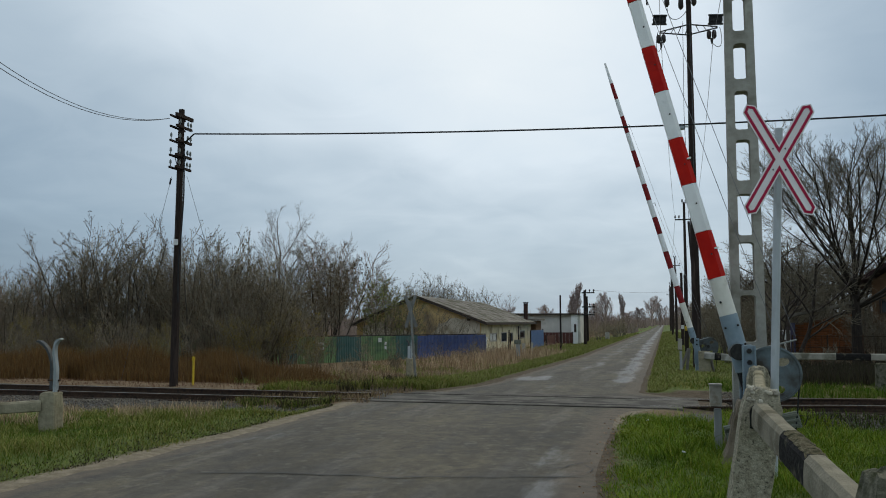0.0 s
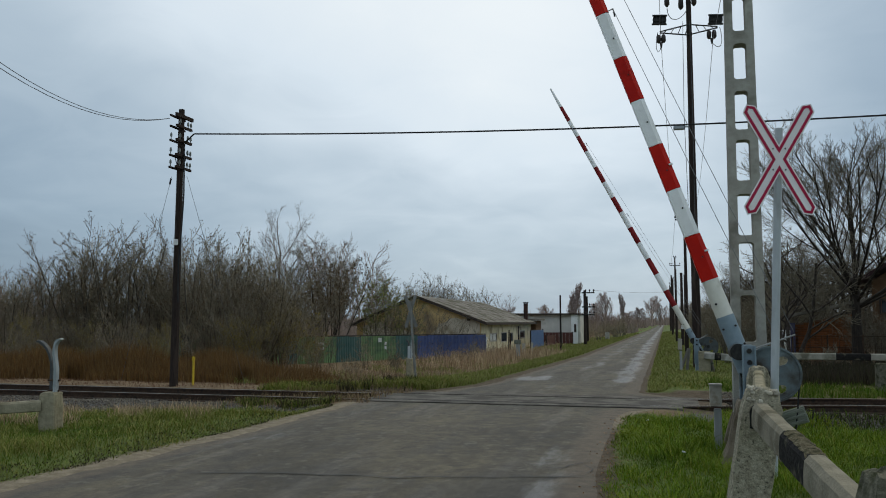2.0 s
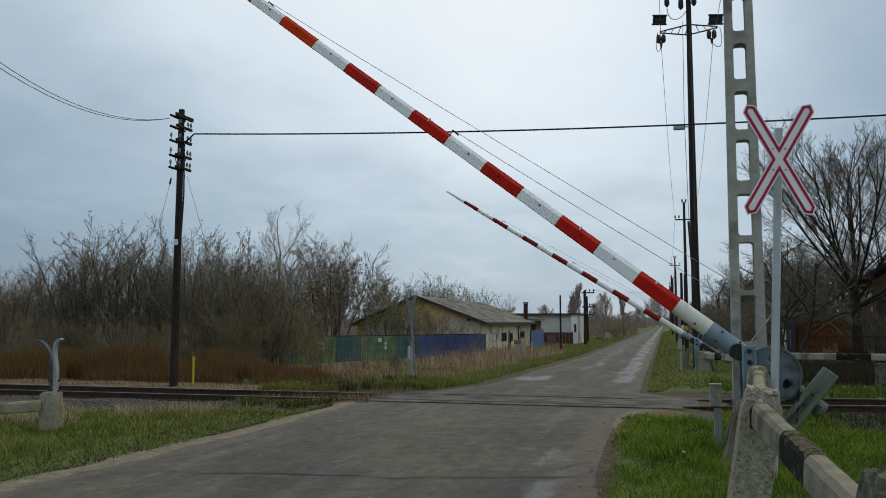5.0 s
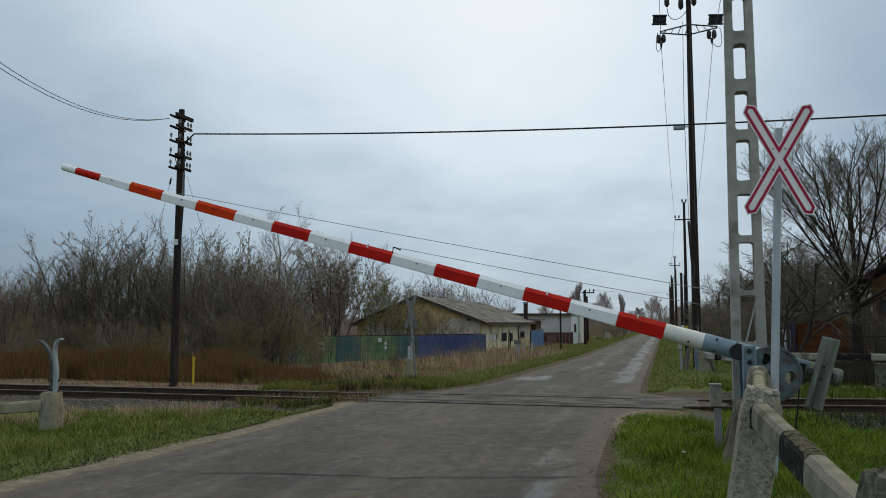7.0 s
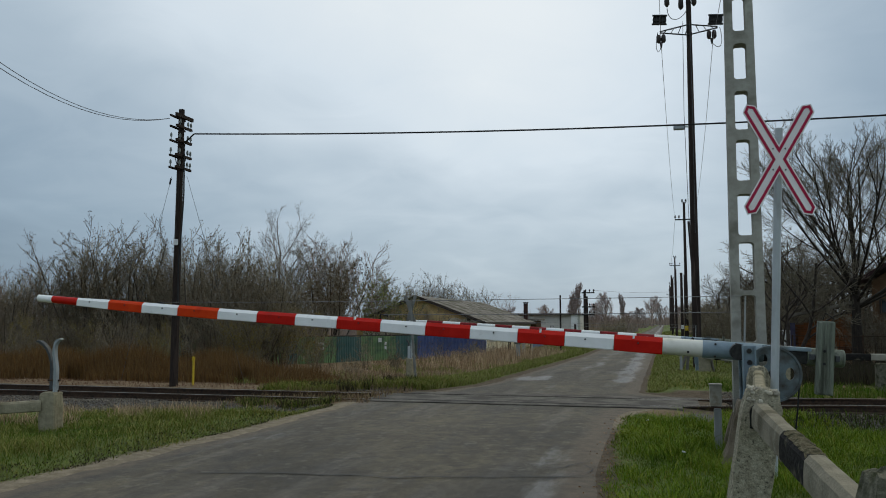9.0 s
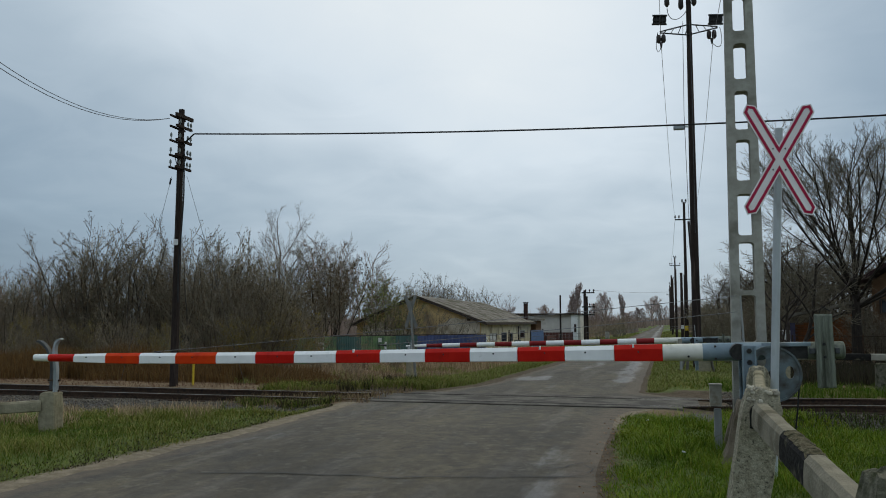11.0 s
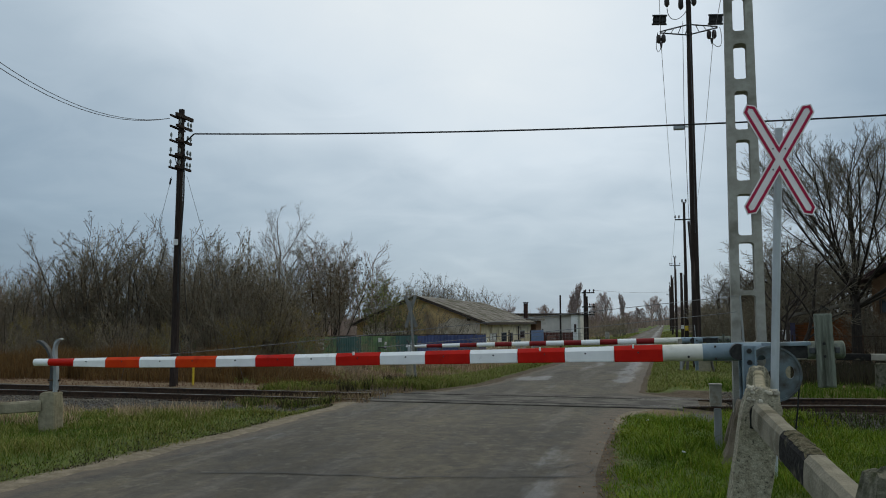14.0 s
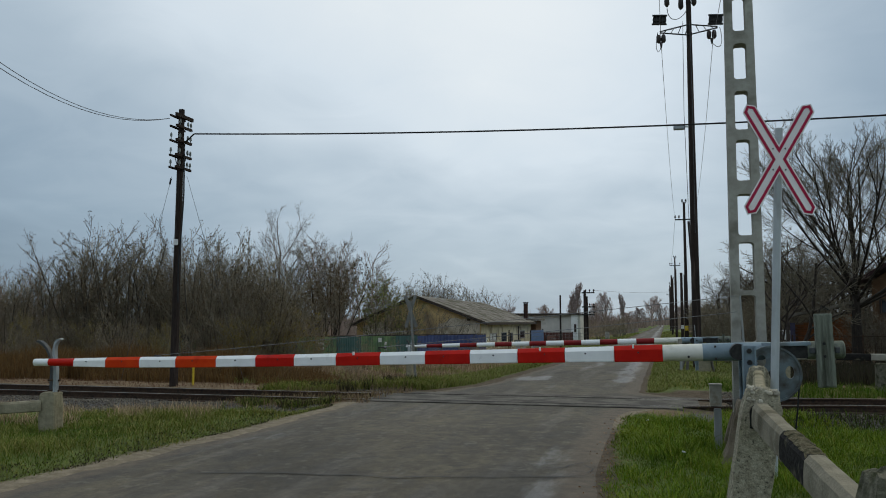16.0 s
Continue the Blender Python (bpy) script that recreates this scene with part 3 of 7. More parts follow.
def land(x, y):
    dl, dr = road_left(y) - x, x - road_right(y)
    off = np.maximum(dl, dr)
    z = 0.004 * np.ones_like(off) - 0.03 * step(1.0, 3.0, off)
    ditch = step(13.6, 15.4, y) - step(15.9, 16.9, y)
    bed = step(15.9, 16.9, y) - step(19.7, 20.4, y)
    side = step(0.1, 1.6, off)
    deep = np.where(x < -3, 0.36, 0.26)
    z = z - side * ditch * deep + side * bed * (rail_z(x) - 0.13)
    beyond = step(19.7, 20.6, y)
    z = z - beyond * np.where(dl > 0, step(0.4, 3.5, dl) * (0.10 + 0.50 * step(22, 28, y)), 0)
    z = z + 0.02 * side * np.sin(x * 2.1 + np.sin(y * 1.3)) * np.sin(y * 1.7 + 0.4) * step(200, 60, np.abs(x) + np.abs(y))
    z = z + np.where(dl > 0, 0.09, 0.10) * (step(0.35, 0.9, off) - step(1.6, 4.0, off)) * (1 - bed) * (1 - ditch)
    return z


def make_ground():
    fx = np.concatenate([[-3000, -1200, -500, -250, -140, -90, -65, -50], np.arange(-42, 16, 0.2), [17, 19, 22, 27, 35, 50, 90, 200, 600, 1500, 3000]])
    fy = np.concatenate([[-600, -200, -80, -40, -20, -10, -5], np.arange(0, 36, 0.2), np.arange(36, 66, 0.8), [68, 72, 78, 86, 96, 110, 130, 160, 200, 300, 500, 900, 1600, 3500]])
    gx, gy = np.meshgrid(fx, fy)
    gz = land(gx, gy)
    # the road is cut in, so that its sheet lies clear of the soil
    inside = np.minimum(gx - road_left(gy), road_right(gy) - gx)
    gz = gz - 0.06 * step(0.02, 0.30, inside)
    nx, ny = len(fx), len(fy)
    i = np.arange(nx * ny).reshape(ny, nx)
    quads = np.stack([i[:-1, :-1], i[:-1, 1:], i[1:, 1:], i[1:, :-1]], -1).reshape(-1, 4)
    me = raw_mesh("ground", np.stack([gx, gy, gz], -1).reshape(-1, 3), quads, M["ground"])
    dl, dr = road_left(gy) - gx, gx - road_right(gy)
    off = np.maximum(dl, dr)
    bed = (step(15.2, 15.8, gy) - step(20.0, 20.8, gy)) * step(0.5, 1.2, off)
    sandy = 1 - step(0.12, 0.52, np.where(dl > dr, off, off * 1.9))
    sandy = np.maximum(sandy, (step(16.5, 17.3, gy) - step(20.4, 21.4, gy)) * (1 - step(0.8, 2.4, off)) * 0.8)
    near = 1 - step(15.5, 17, gy + np.where(gx < -9, (-9 - gx) * 0.9, 0))
    bank = step(19.8, 20.6, gy) * np.where(dl > 0, 1 - step(2.2 + 2.5 * step(45, 60, gy), 4.5 + 3.0 * step(45, 60, gy), dl), 1 - step(3.0, 5.5, dr))
    turf = np.clip(np.maximum(near, bank), 0, 1)
    pale = np.where(gy < 17, sandy, 0) * np.where(dl > dr, 1.0, step(12.5, 15.0, gy))
    for key, val in (("green", turf), ("sand", sandy), ("ballast", bed), ("pale", pale)):
        me.attributes.new(key, "FLOAT", "POINT").data.foreach_set("value", val.astype(np.float32).ravel())
    me.polygons.foreach_set("use_smooth", [True] * len(me.polygons))
    tagged(new("ground", me), "grassy verges and brown autumn soil reaching the horizon", "ground", kind="structure")


def make_road():
    ys = np.concatenate([[-60, -20, -5], np.arange(0, 30, 0.25), np.arange(30, 80, 1.5), [85, 95, 110, 130, 160, 200, 300, 500, 900, 1800]])
    us = np.concatenate([np.linspace(0, 0.16, 9)[:-1], np.linspace(0.16, 0.84, 17), np.linspace(0.84, 1, 9)[1:]])
    gy, gu = np.meshgrid(ys, us, indexing="ij")
    l, r = road_left(gy), road_right(gy)
    edge = 0.09 * np.sin(gy * 2.3 + np.sin(gy * 5.1)) * np.sin(gy * 0.7 + 1) + 0.05 * np.sin(gy * 9)
    near = step(60, 20, gy)
    gx = l + (r - l) * gu + edge * near * np.where(gu < 0.5, 1 - 2 * gu, 0) + edge * 0.25 * near * np.where(gu > 0.5, 2 * gu - 1, 0)
    gz = 0.035 * (1 - (2 * gu - 1) ** 2) * step(30, 80, gy) + 0.004 * np.sin(gx * 3) * np.sin(gy * 2.2) - 0.012 * (np.abs(2 * gu - 1) > 0.97)
    n, k = gx.shape
    i = np.arange(n * k).reshape(n, k)
    quads = np.stack([i[:-1, :-1], i[:-1, 1:], i[1:, 1:], i[1:, :-1]], -1).reshape(-1, 4)
    me = raw_mesh("road", np.stack([gx, gy, gz], -1).reshape(-1, 3), quads, M["asphalt"])
    me.polygons.foreach_set("use_smooth", [True] * len(me.polygons))
    inside = np.minimum((gx - l) * 1.25, (r - gx) * 0.80)
    dirt = (1 - step(0.0, 0.75, inside)) * step(120, 60, gy) + 0.25 * (step(15.6, 16.6, gy) - step(20.0, 22.0, gy))
    me.attributes.new("dirt", "FLOAT", "POINT").data.foreach_set("value", dirt.astype(np.float32).ravel())
    road = tagged(new("road", me), "worn grey asphalt country road with damp patches", "road", kind="structure")

    def ribbon(pts, width, seed, z=0.012):
        rnd = random.Random(seed)
        g, dense = Geo(), []
        for a, b in zip(pts[:-1], pts[1:]):
            n = max(2, int(math.dist(a, b) / 0.12))
            dense += [(a[0] + (b[0] - a[0]) * j / n, a[1] + (b[1] - a[1]) * j / n) for j in range(n)]
        dense.append(pts[-1])
        v = []
        for j, (x, y) in enumerate(dense):
            w = width * rnd.uniform(0.45, 1.25) * min(1, 0.3 + min(j, len(dense) - 1 - j) * 0.35)
            d = rnd.uniform(-0.026, 0.026)
            a, b = dense[max(j - 1, 0)], dense[min(j + 1, len(dense) - 1)]
            t = Vector((b[0] - a[0], b[1] - a[1])).normalized()
            v += [(x - t.y * (w + d), y + t.x * (w + d), z), (x + t.y * (w - d), y - t.x * (w - d), z)]
        return g.add(v, [(2 * j, 2 * j + 1, 2 * j + 3, 2 * j + 2) for j in range(len(dense) - 1)])

    seams = [[(-5.35, 8.42), (-4.9, 8.57), (-4.38, 8.70), (-4.0, 8.72), (-3.6, 8.76), (-3.35, 8.80), (-3.0, 8.78), (-2.7, 8.90), (-2.3, 9.02), (-1.9, 9.08), (-1.6, 9.20), (-1.25, 9.28), (-0.92, 9.40)], [(-1.32, 9.78), (-1.18, 9.95), (-1.10, 10.2), (-0.95, 10.42)], [(-1.15, 9.2), (-1.3, 9.15), (-1.45, 9.05)],
             [(-2.25, 12.35), (-2.0, 12.6), (-1.85, 12.5), (-1.5, 12.75)], [(-0.98, 10.2), (-0.85, 9.9), (-0.9, 9.6)],
             [(-4.0, 10.98), (-3.75, 11.0), (-3.55, 11.2), (-3.3, 11.2)], [(-5.5, 11.15), (-5.2, 11.3), (-5.0, 11.25)], [(-3.6, 11.2), (-3.5, 11.5), (-3.3, 11.62)]]
    for j, pts in enumerate(seams):
        part("crack", ribbon(pts, 0.019 if j == 0 else 0.014 if j < 5 else 0.009, j), M["tar"], road, "black open crack across the asphalt")


def make_track():
    track = tagged(new("railway_track"), "rusty rails on dark sleepers in grey ballast", "railway track", kind="structure")
    prof = [(-0.07, -0.16), (0.07, -0.16), (0.07, -0.145), (0.012, -0.12), (0.012, -0.045), (0.036, -0.03), (0.036, -0.003), (0.028, 0.002), (-0.028, 0.002), (-0.036, -0.003), (-0.036, -0.03), (-0.012, -0.045), (-0.012, -0.12), (-0.07, -0.145)]
    xs = [-400, -120, -60, -30, -20, -14, -9, -6, -3, -0.8, 0.2, 1.2, 2.2, 3.2, 4, 8, 16, 30, 60, 200]
    for y in (RAIL_NEAR, RAIL_FAR):
        g, n = Geo(), len(prof)
        for x in xs:
            g.v += [(x, y + a, float(rail_z(x)) + b) for a, b in prof]
        for i in range(len(xs) - 1):
            g.f += [(i * n + k, i * n + (k + 1) % n, (i + 1) * n + (k + 1) % n, (i + 1) * n + k) for k in range(n)]
        rail = part("rail", g, M["rust"], track, "rusty steel rail")
        h = Geo()
        for x in xs:
            h.v += [(x, y - 0.026, float(rail_z(x)) + 0.004), (x, y + 0.026, float(rail_z(x)) + 0.004), (x, y + 0.026, float(rail_z(x)) + 0.001), (x, y - 0.026, float(rail_z(x)) + 0.001)]
        for i in range(len(xs) - 1):
            h.f += [(i * 4 + k, i * 4 + (k + 1) % 4, i * 4 + 4 + (k + 1) % 4, i * 4 + 4 + k) for k in range(4)]
        part("running_surface", h, M["rail_head"], rail, "worn dull rail top")
    sl = Geo().box((0, 0, 0), (0.22, 2.4, 0.14), 0.015).mesh("sleeper", M["sleeper"])
    clip = Geo().box((0, 0, 0), (0.12, 0.22, 0.03), 0.008).mesh("rail_clip", M["rust"])
    for j in range(-62, 24):
        x = j * 0.62
        if -6.7 < x < 0.4:
            continue
        ob = new("sleeper", sl)
        ob.parent = track
        ob.matrix_basis = pose(x, (RAIL_NEAR + RAIL_FAR) / 2, float(rail_z(x)) - 0.225, 0, 0, (j * 37 % 7 - 3) * 0.25)
        for dy in (-0.755, 0.755):
            c = new("rail_clip", clip)
            c.parent = ob
            c.matrix_basis = pose(0, dy, 0.075)
    # crossing deck: paler strips outside and between the rails
    deck = material("crossing_deck_concrete", (0.085, 0.077, 0.066), (0.155, 0.142, 0.123), 9, 0.9, bump=0.5, c3=(0.06, 0.054, 0.047), c3_scale=1.6, c3_at=0.5)
    for y0, y1, x0, x1 in ((RAIL_NEAR + 0.10, RAIL_FAR - 0.09, -6.5, 0.65), (RAIL_NEAR - 0.42, RAIL_NEAR - 0.05, -6.4, 0.3), (RAIL_FAR + 0.05, RAIL_FAR + 0.55, -6.0, 0.75)):
        x = x0
        while x < x1 - 0.2:
            w = min(2.4, x1 - x)
            part("crossing_panel", Geo().box((x + w / 2, (y0 + y1) / 2, -0.04), (w - 0.004, y1 - y0, 0.13), 0.006), deck, track, "worn pale concrete crossing panel")
            x += w
    for y in (RAIL_NEAR, RAIL_FAR):
        part("flange_groove", Geo().box((-2.9, y + 0.068, 0.012), (7.0, 0.055, 0.018)), M["tar"], track, "dark groove beside the rail")
        part("flange_groove", Geo().box((-2.9, y - 0.045, 0.011), (6.9, 0.02, 0.014)), M["tar"], track, "dark groove beside the rail")


def scatter_stones():
    rng = np.random.default_rng(4)
    base = np.array([(1, 0, 0), (0, 1, 0), (-1, 0, 0), (0, -1, 0), (0, 0, 1), (0, 0, -1)], float)
    tri = np.array([(0, 1, 4), (1, 2, 4), (2, 3, 4), (3, 0, 4), (1, 0, 5), (2, 1, 5), (3, 2, 5), (0, 3, 5)])
    x = np.concatenate([rng.uniform(-26, -6.9, 34000), rng.uniform(1.0, 10, 18000)])
    y = rng.uniform(15.3, 20.3, len(x))
    keep = (np.maximum(road_left(y) - x, x - road_right(y)) > 0.7)
    x, y = x[keep], y[keep]
    s = rng.uniform(0.014, 0.036, len(x))
    v = base[None] * rng.uniform(0.6, 1.2, (len(x), 6, 1)) * s[:, None, None] * np.array([1, 1, 0.75])
    a = rng.uniform(0, 6.28, len(x))
    c, sn = np.cos(a)[:, None], np.sin(a)[:, None]
    v = np.stack([v[..., 0] * c - v[..., 1] * sn, v[..., 0] * sn + v[..., 1] * c, v[..., 2]], -1)
    v += np.stack([x, y, land(x, y) + s * 0.3], -1)[:, None]
    # stones between the rails take the darker colour
    mid_bed = np.abs(y - (RAIL_NEAR + RAIL_FAR) / 2) < 0.85
    for k, mat, label in ((~mid_bed, "stones", "grey crushed stone ballast beside the rails"), (mid_bed, "stones_dark", "dark ballast between the rails")):
        f = tri[None] + (np.arange(k.sum()) * 6)[:, None, None]
        tagged(new("ballast", raw_mesh("ballast", v[k].reshape(-1, 3), f.reshape(-1, 3), M[mat])), label, "ballast", kind="stuff")


make_ground()
make_road()
make_track()
scatter_stones()


# ---- level crossing barriers ----
def box_band(g, s0, s1, h0, h1, facet=0.27):
    """One sleeve of the pole, from s0 to s1 metres out: a flat-sided tube with sloping upper faces."""
    o = len(g.v)
    for s, h in ((s0, h0), (s1, h1)):
        r, c = h / 2, h * facet
        ring = [(-r + 0.05 * h, -r), (r - 0.05 * h, -r), (r, -r + 0.05 * h), (r, r - c), (r - c * 1.25, r), (-r + c * 1.25, r), (-r, r - c), (-r, -r + 0.05 * h)]
        g.v += [(-s, y * 0.8, z) for y, z in ring]
    g.f += [(o + k, o + (k + 1) % 8, o + 8 + (k + 1) % 8, o + 8 + k) for k in range(8)]
    g.f += [tuple(o + k for k in range(8)), tuple(o + 8 + k for k in range(8))[::-1]]
    return g


def make_barrier(m, cuts, thick, label, drum_c, mast=0.69, slim=False):
    b = tagged(new("crossing_barrier"), label, "crossing barrier", "barriers of the level crossing")
    b.matrix_basis = m
    width = lambda s: float(np.interp(s, [0, 1.0, 2.2, 6.5, 9.0, 9.4, cuts[-1]], thick))
    # the pole: tube through the pivot, with the tail behind it
    core = Geo().tube([(-cuts[0] - 0.02, 0, 0), (0.26, 0, 0), (0.27, 0, 0)], [width(0) * 0.5, width(0) * 0.5, width(0) * 0.42], 20)
    core.box((0.52, 0, width(0) * 0.36), (0.56, width(0) * 0.8, 0.05), 0.012)
    boom = part("boom", core, M["blue_grey"], b, "swinging pole with blue-grey root", smooth=True)
    # black web below the plate: the tail's shaded underside put into colour
    part("tail_web", Geo().box((0.53, 0, -0.015), (0.56, 0.10, width(0) * 0.72), 0.01), M["dark_metal"], boom, "black tail beam, the tail's shaded underside put into its colour")
    part("tail_weight", Geo().tube([(0.76, 0, 0), (1.16, 0, 0), (1.175, 0, 0)], [0.108, 0.108, 0.092], 18), M["counter"], boom, "dull dark round tail weight", smooth=True)
    for i, (s0, s1) in enumerate(zip(cuts[:-1], cuts[1:])):
        n = len(cuts) - 2 - i
        white = n % 2 == 0
        g = Geo()
        if i == 0:
            g.tube([(-s0, 0, 0), (-s1, 0, 0)], [width(s0) * 0.5, width(s1) * 0.5], 20)
            mat = M["white_old"]
        elif n <= 1 or slim:
            g.tube([(-s0, 0, 0), (-s1 + 0.004, 0, 0)], [width(s0) * 0.5, width(s1) * 0.5], 14)
            mat = M["white_paint"] if white else M["red_dull" if slim else "red_paint"]
        else:
            lift = 1.0 + 0.035 * (i % 2)
            box_band(g, s0 + 0.003, s1 - 0.003, width(s0) * lift, width(s1) * lift)
            mat = M["white_paint"] if white else (M["orange_paint"] if n in (3, 5) else M["red_paint"])
        band = part("white_band" if white else "red_band", g, mat, boom, smooth=(i == 0 or n <= 1 or slim))
        if not slim and 0 < i < len(cuts) - 3:
            sm, w = (s0 + s1) / 2 + 0.05 * (i % 3 - 1), (width(s0) + width(s1)) / 4
            part("bolt", Geo().tube([(-sm, -w * 0.8, 0.015), (-sm, -w * 0.88 - 0.006, 0.015)], [0.012, 0.009], 7), M["dark_metal"], boom)
            if i in (1, 3, 7):
                part("reflector", Geo().box((-sm - 0.06, -w * 0.62, w * 0.92), (0.022, 0.05, 0.05), 0.004, pose(0, 0, 0, 0, 0, 0)), M["white_paint"], boom, "small white reflector tab")
    # rivets on the root
    for s, z in ((0.3, 0.07), (0.3, -0.08), (0.62, -0.05), (0.06, 0.09)):
        part("bolt", Geo().tube([(-s, -width(0) * 0.44, z), (-s, -width(0) * 0.5 - 0.012, z)], [0.016, 0.012], 8), M["dark_metal"], boom)
    # counterweight slabs clamped to the tail
    size = 0.42 if slim else 1.0
    slab = part("counterweight", Geo().box((0.935, -0.16, 0.0), (0.195 * size, 0.09, 0.87 * size), 0.014, cuts=2, rough=0.004), M["counter"], boom, "stained grey-green slab counterweight with ribs")
    if not slim:
        for k in (-0.064, 0.0, 0.064):
            part("rib", Geo().box((0.935 + k, -0.21, 0.0), (0.034, 0.022, 0.84), 0.009, cuts=1, rough=0.003), M["counter"], slab)
        for z in (-0.07, 0.08):
            part("bolt", Geo().tube([(0.92, -0.215, z), (0.92, -0.235, z)], 0.018, 7), M["dark_metal"], slab)
        part("hook", Geo().tube([(0.90, -0.16, 0.45), (0.93, -0.16, 0.53), (1.02, -0.16, 0.47)], 0.008, 5), M["dark_metal"], slab, "thin wire loop")
    part("clamp", Geo().box((0.80, -0.05, 0.0), (0.06, 0.26, 0.07), 0.01), M["fork_dark"], boom)
    part("clamp", Geo().box((1.075, -0.05, 0.0), (0.05, 0.24, 0.07), 0.01), M["fork_dark"], boom)
    # mast and stay wires on the back of the pole
    part("mast", Geo().tube([(0.05, 0.05, 0.05), (0.04, 0.05, mast)], [0.013, 0.010], 8), M["stem_grey"], boom, "thin steel stay mast")
    h1, h2 = (4.72, 8.28) if not slim else (4.85, 7.78)
    for h in (h1, h2):
        top = width(h) * 0.5 + (0.02 if h > 6 and not slim else 0.07)
        at = Vector((0.0, 0.05, mast if h > 6 else mast - (0.07 if slim else 0.20)))
        part("stay_wire", Geo().tube([at.lerp(Vector((-h, 0.0, top)), k / 6) - Vector((0, 0, 0.05 * (k / 6) * (1 - k / 6))) for k in range(7)], 0.0042, 5), M["steel_wire"], boom, "thin stay wire along the pole")
        part("stay_hook", Geo().tube([(-h - 0.01, 0, 0), (-h - 0.01, 0, top), (-h + 0.1, 0, top - 0.015)], 0.013, 6), M["dark_metal"], boom, "small dark wire hook")
    if not slim:
        # the pole sits a little below the line of its pivot, and its stays bow the outer end up
        for ob in [boom] + list(boom.children_recursive):
            for p in ob.data.vertices:
                p.co.z += 0.00234 * max(0.0, -p.co.x - 6.0) ** 2 - 0.022
    # stand: side plates, bearing, drum and its wires
    yb = -0.29
    for y in (yb, 0.22):
        plate = part("side_plate", Geo().box((0.07, y, -0.36), (0.13, 0.02, 0.84), 0.004), M["blue_grey"], b, "blue-grey steel side plate")
        for x in (0.0, 0.14):
            part("flange", Geo().box((x, y - 0.025, -0.36), (0.02, 0.05, 0.84), 0.004), M["blue_grey"], plate)
    part("pedestal", Geo().box((0.10 if slim else 0.24, 0.0, -0.86 if slim else -0.98), (0.16 if slim else 0.34, 0.46, 0.6 if slim else 0.84), 0.02), M["blue_grey"], b, "blue-grey steel pedestal")
    for z in (-0.005, -0.14):
        part("bolt", Geo().tube([(0.075, yb - 0.012, z), (0.075, yb - 0.05, z)], [0.034, 0.028], 6), M["dark_metal"], b)
    part("bearing", Geo().tube([(-0.04, yb + 0.012, -0.02), (-0.04, 0.20, -0.02)], 0.10, 18), M["dark_metal"], b, "black round bearing cap", smooth=True)
    drum = part("drum", drum_plate(), M["drum_dark" if slim else "drum_paint"], b, "dark wire drum with holes" if slim else "blue-grey wire drum with holes", m=pose(*drum_c), smooth=True)
    part("drum_hub", Geo().tube([(0, -0.06, 0), (0, 0.3, 0)], 0.05, 14), M["dark_metal"], drum)
    part("control_wire", Geo().tube([(drum_c[0] + 0.30, drum_c[1], drum_c[2] - 0.1), (drum_c[0] + 0.27, drum_c[1], drum_c[2] - 0.42), (drum_c[0] + 0.20, drum_c[1], drum_c[2] - 0.95)], 0.010, 6), M["cable"], b, "dark control wire")
    part("foundation", Geo().box((0.3, 0.1, -1.36), (0.5, 0.5, 0.2), 0.03, cuts=3, rough=0.012), M["concrete"], b, "rough concrete footing")
    return b, boom, drum


def drum_plate():
    """A disc with a raised rim and three holes near its edge."""
    g = Geo()
    r, n = 0.335, 36
    outer, mid = arc(0, 0, r, n), arc(0, 0, r * 0.93, n)
    g.ring(outer, mid, 0.075)
    holes = [(0.20, 5), (0.19, 125), (0.19, 250)]
    # sectors of the web, each with or without a hole
    for k in range(3):
        a0, a1 = -55 + 120 * k, 65 + 120 * k
        hr, ha = holes[k]
        cx, cz = hr * math.cos(radians(ha)), hr * math.sin(radians(ha))
        rim = arc(0, 0, r * 0.94, 13, a0, a1)
        border = [(0.001 * math.cos(radians((a0 + a1) / 2)), 0.001 * math.sin(radians((a0 + a1) / 2)))]
        border = [(r * 0.94 * f * math.cos(radians(a0)), r * 0.94 * f * math.sin(radians(a0))) for f in (0.0, 0.33, 0.66)] + rim
        border += [(r * 0.94 * f * math.cos(radians(a1)), r * 0.94 * f * math.sin(radians(a1))) for f in (0.66, 0.33)]
        inner = []
        for x, z in border:
            a = math.atan2(z - cz, x - cx)
            inner.append((cx + 0.052 * math.cos(a), cz + 0.075 * math.sin(a)))
        g.ring(border, inner, 0.035)
    return g


NEAR_CUTS = [0.4285, 0.928, 1.53, 2.16, 2.78, 3.426, 4.05, 4.70, 5.35, 5.99, 6.594, 7.23, 7.90, 8.517, 9.11, 9.69, 10.155, 10.43]
FAR_CUTS = [0.41, 1.30, 1.90, 2.53, 3.134, 3.766, 4.375, 5.0, 5.594, 6.224, 6.84, 7.505, 8.135, 8.793, 9.394, 10.19]
barrier_near, boom_near, drum_near = make_barrier(pose(0.8905, 10.8, 1.384), NEAR_CUTS, [0.222, 0.205, 0.184, 0.160, 0.154, 0.126, 0.112],
                                                  "red and white crossing barrier with blue-grey stand beside the road", (0.335, -0.20, -0.28))
barrier_far, boom_far, drum_far = make_barrier(pose(0.93, 29.0, 1.128), FAR_CUTS, [0.205, 0.20, 0.195, 0.165, 0.135, 0.12, 0.065],
                                               "slimmer red and white barrier beyond the rails", (0.46, 0.30, -0.22), 0.5, True)


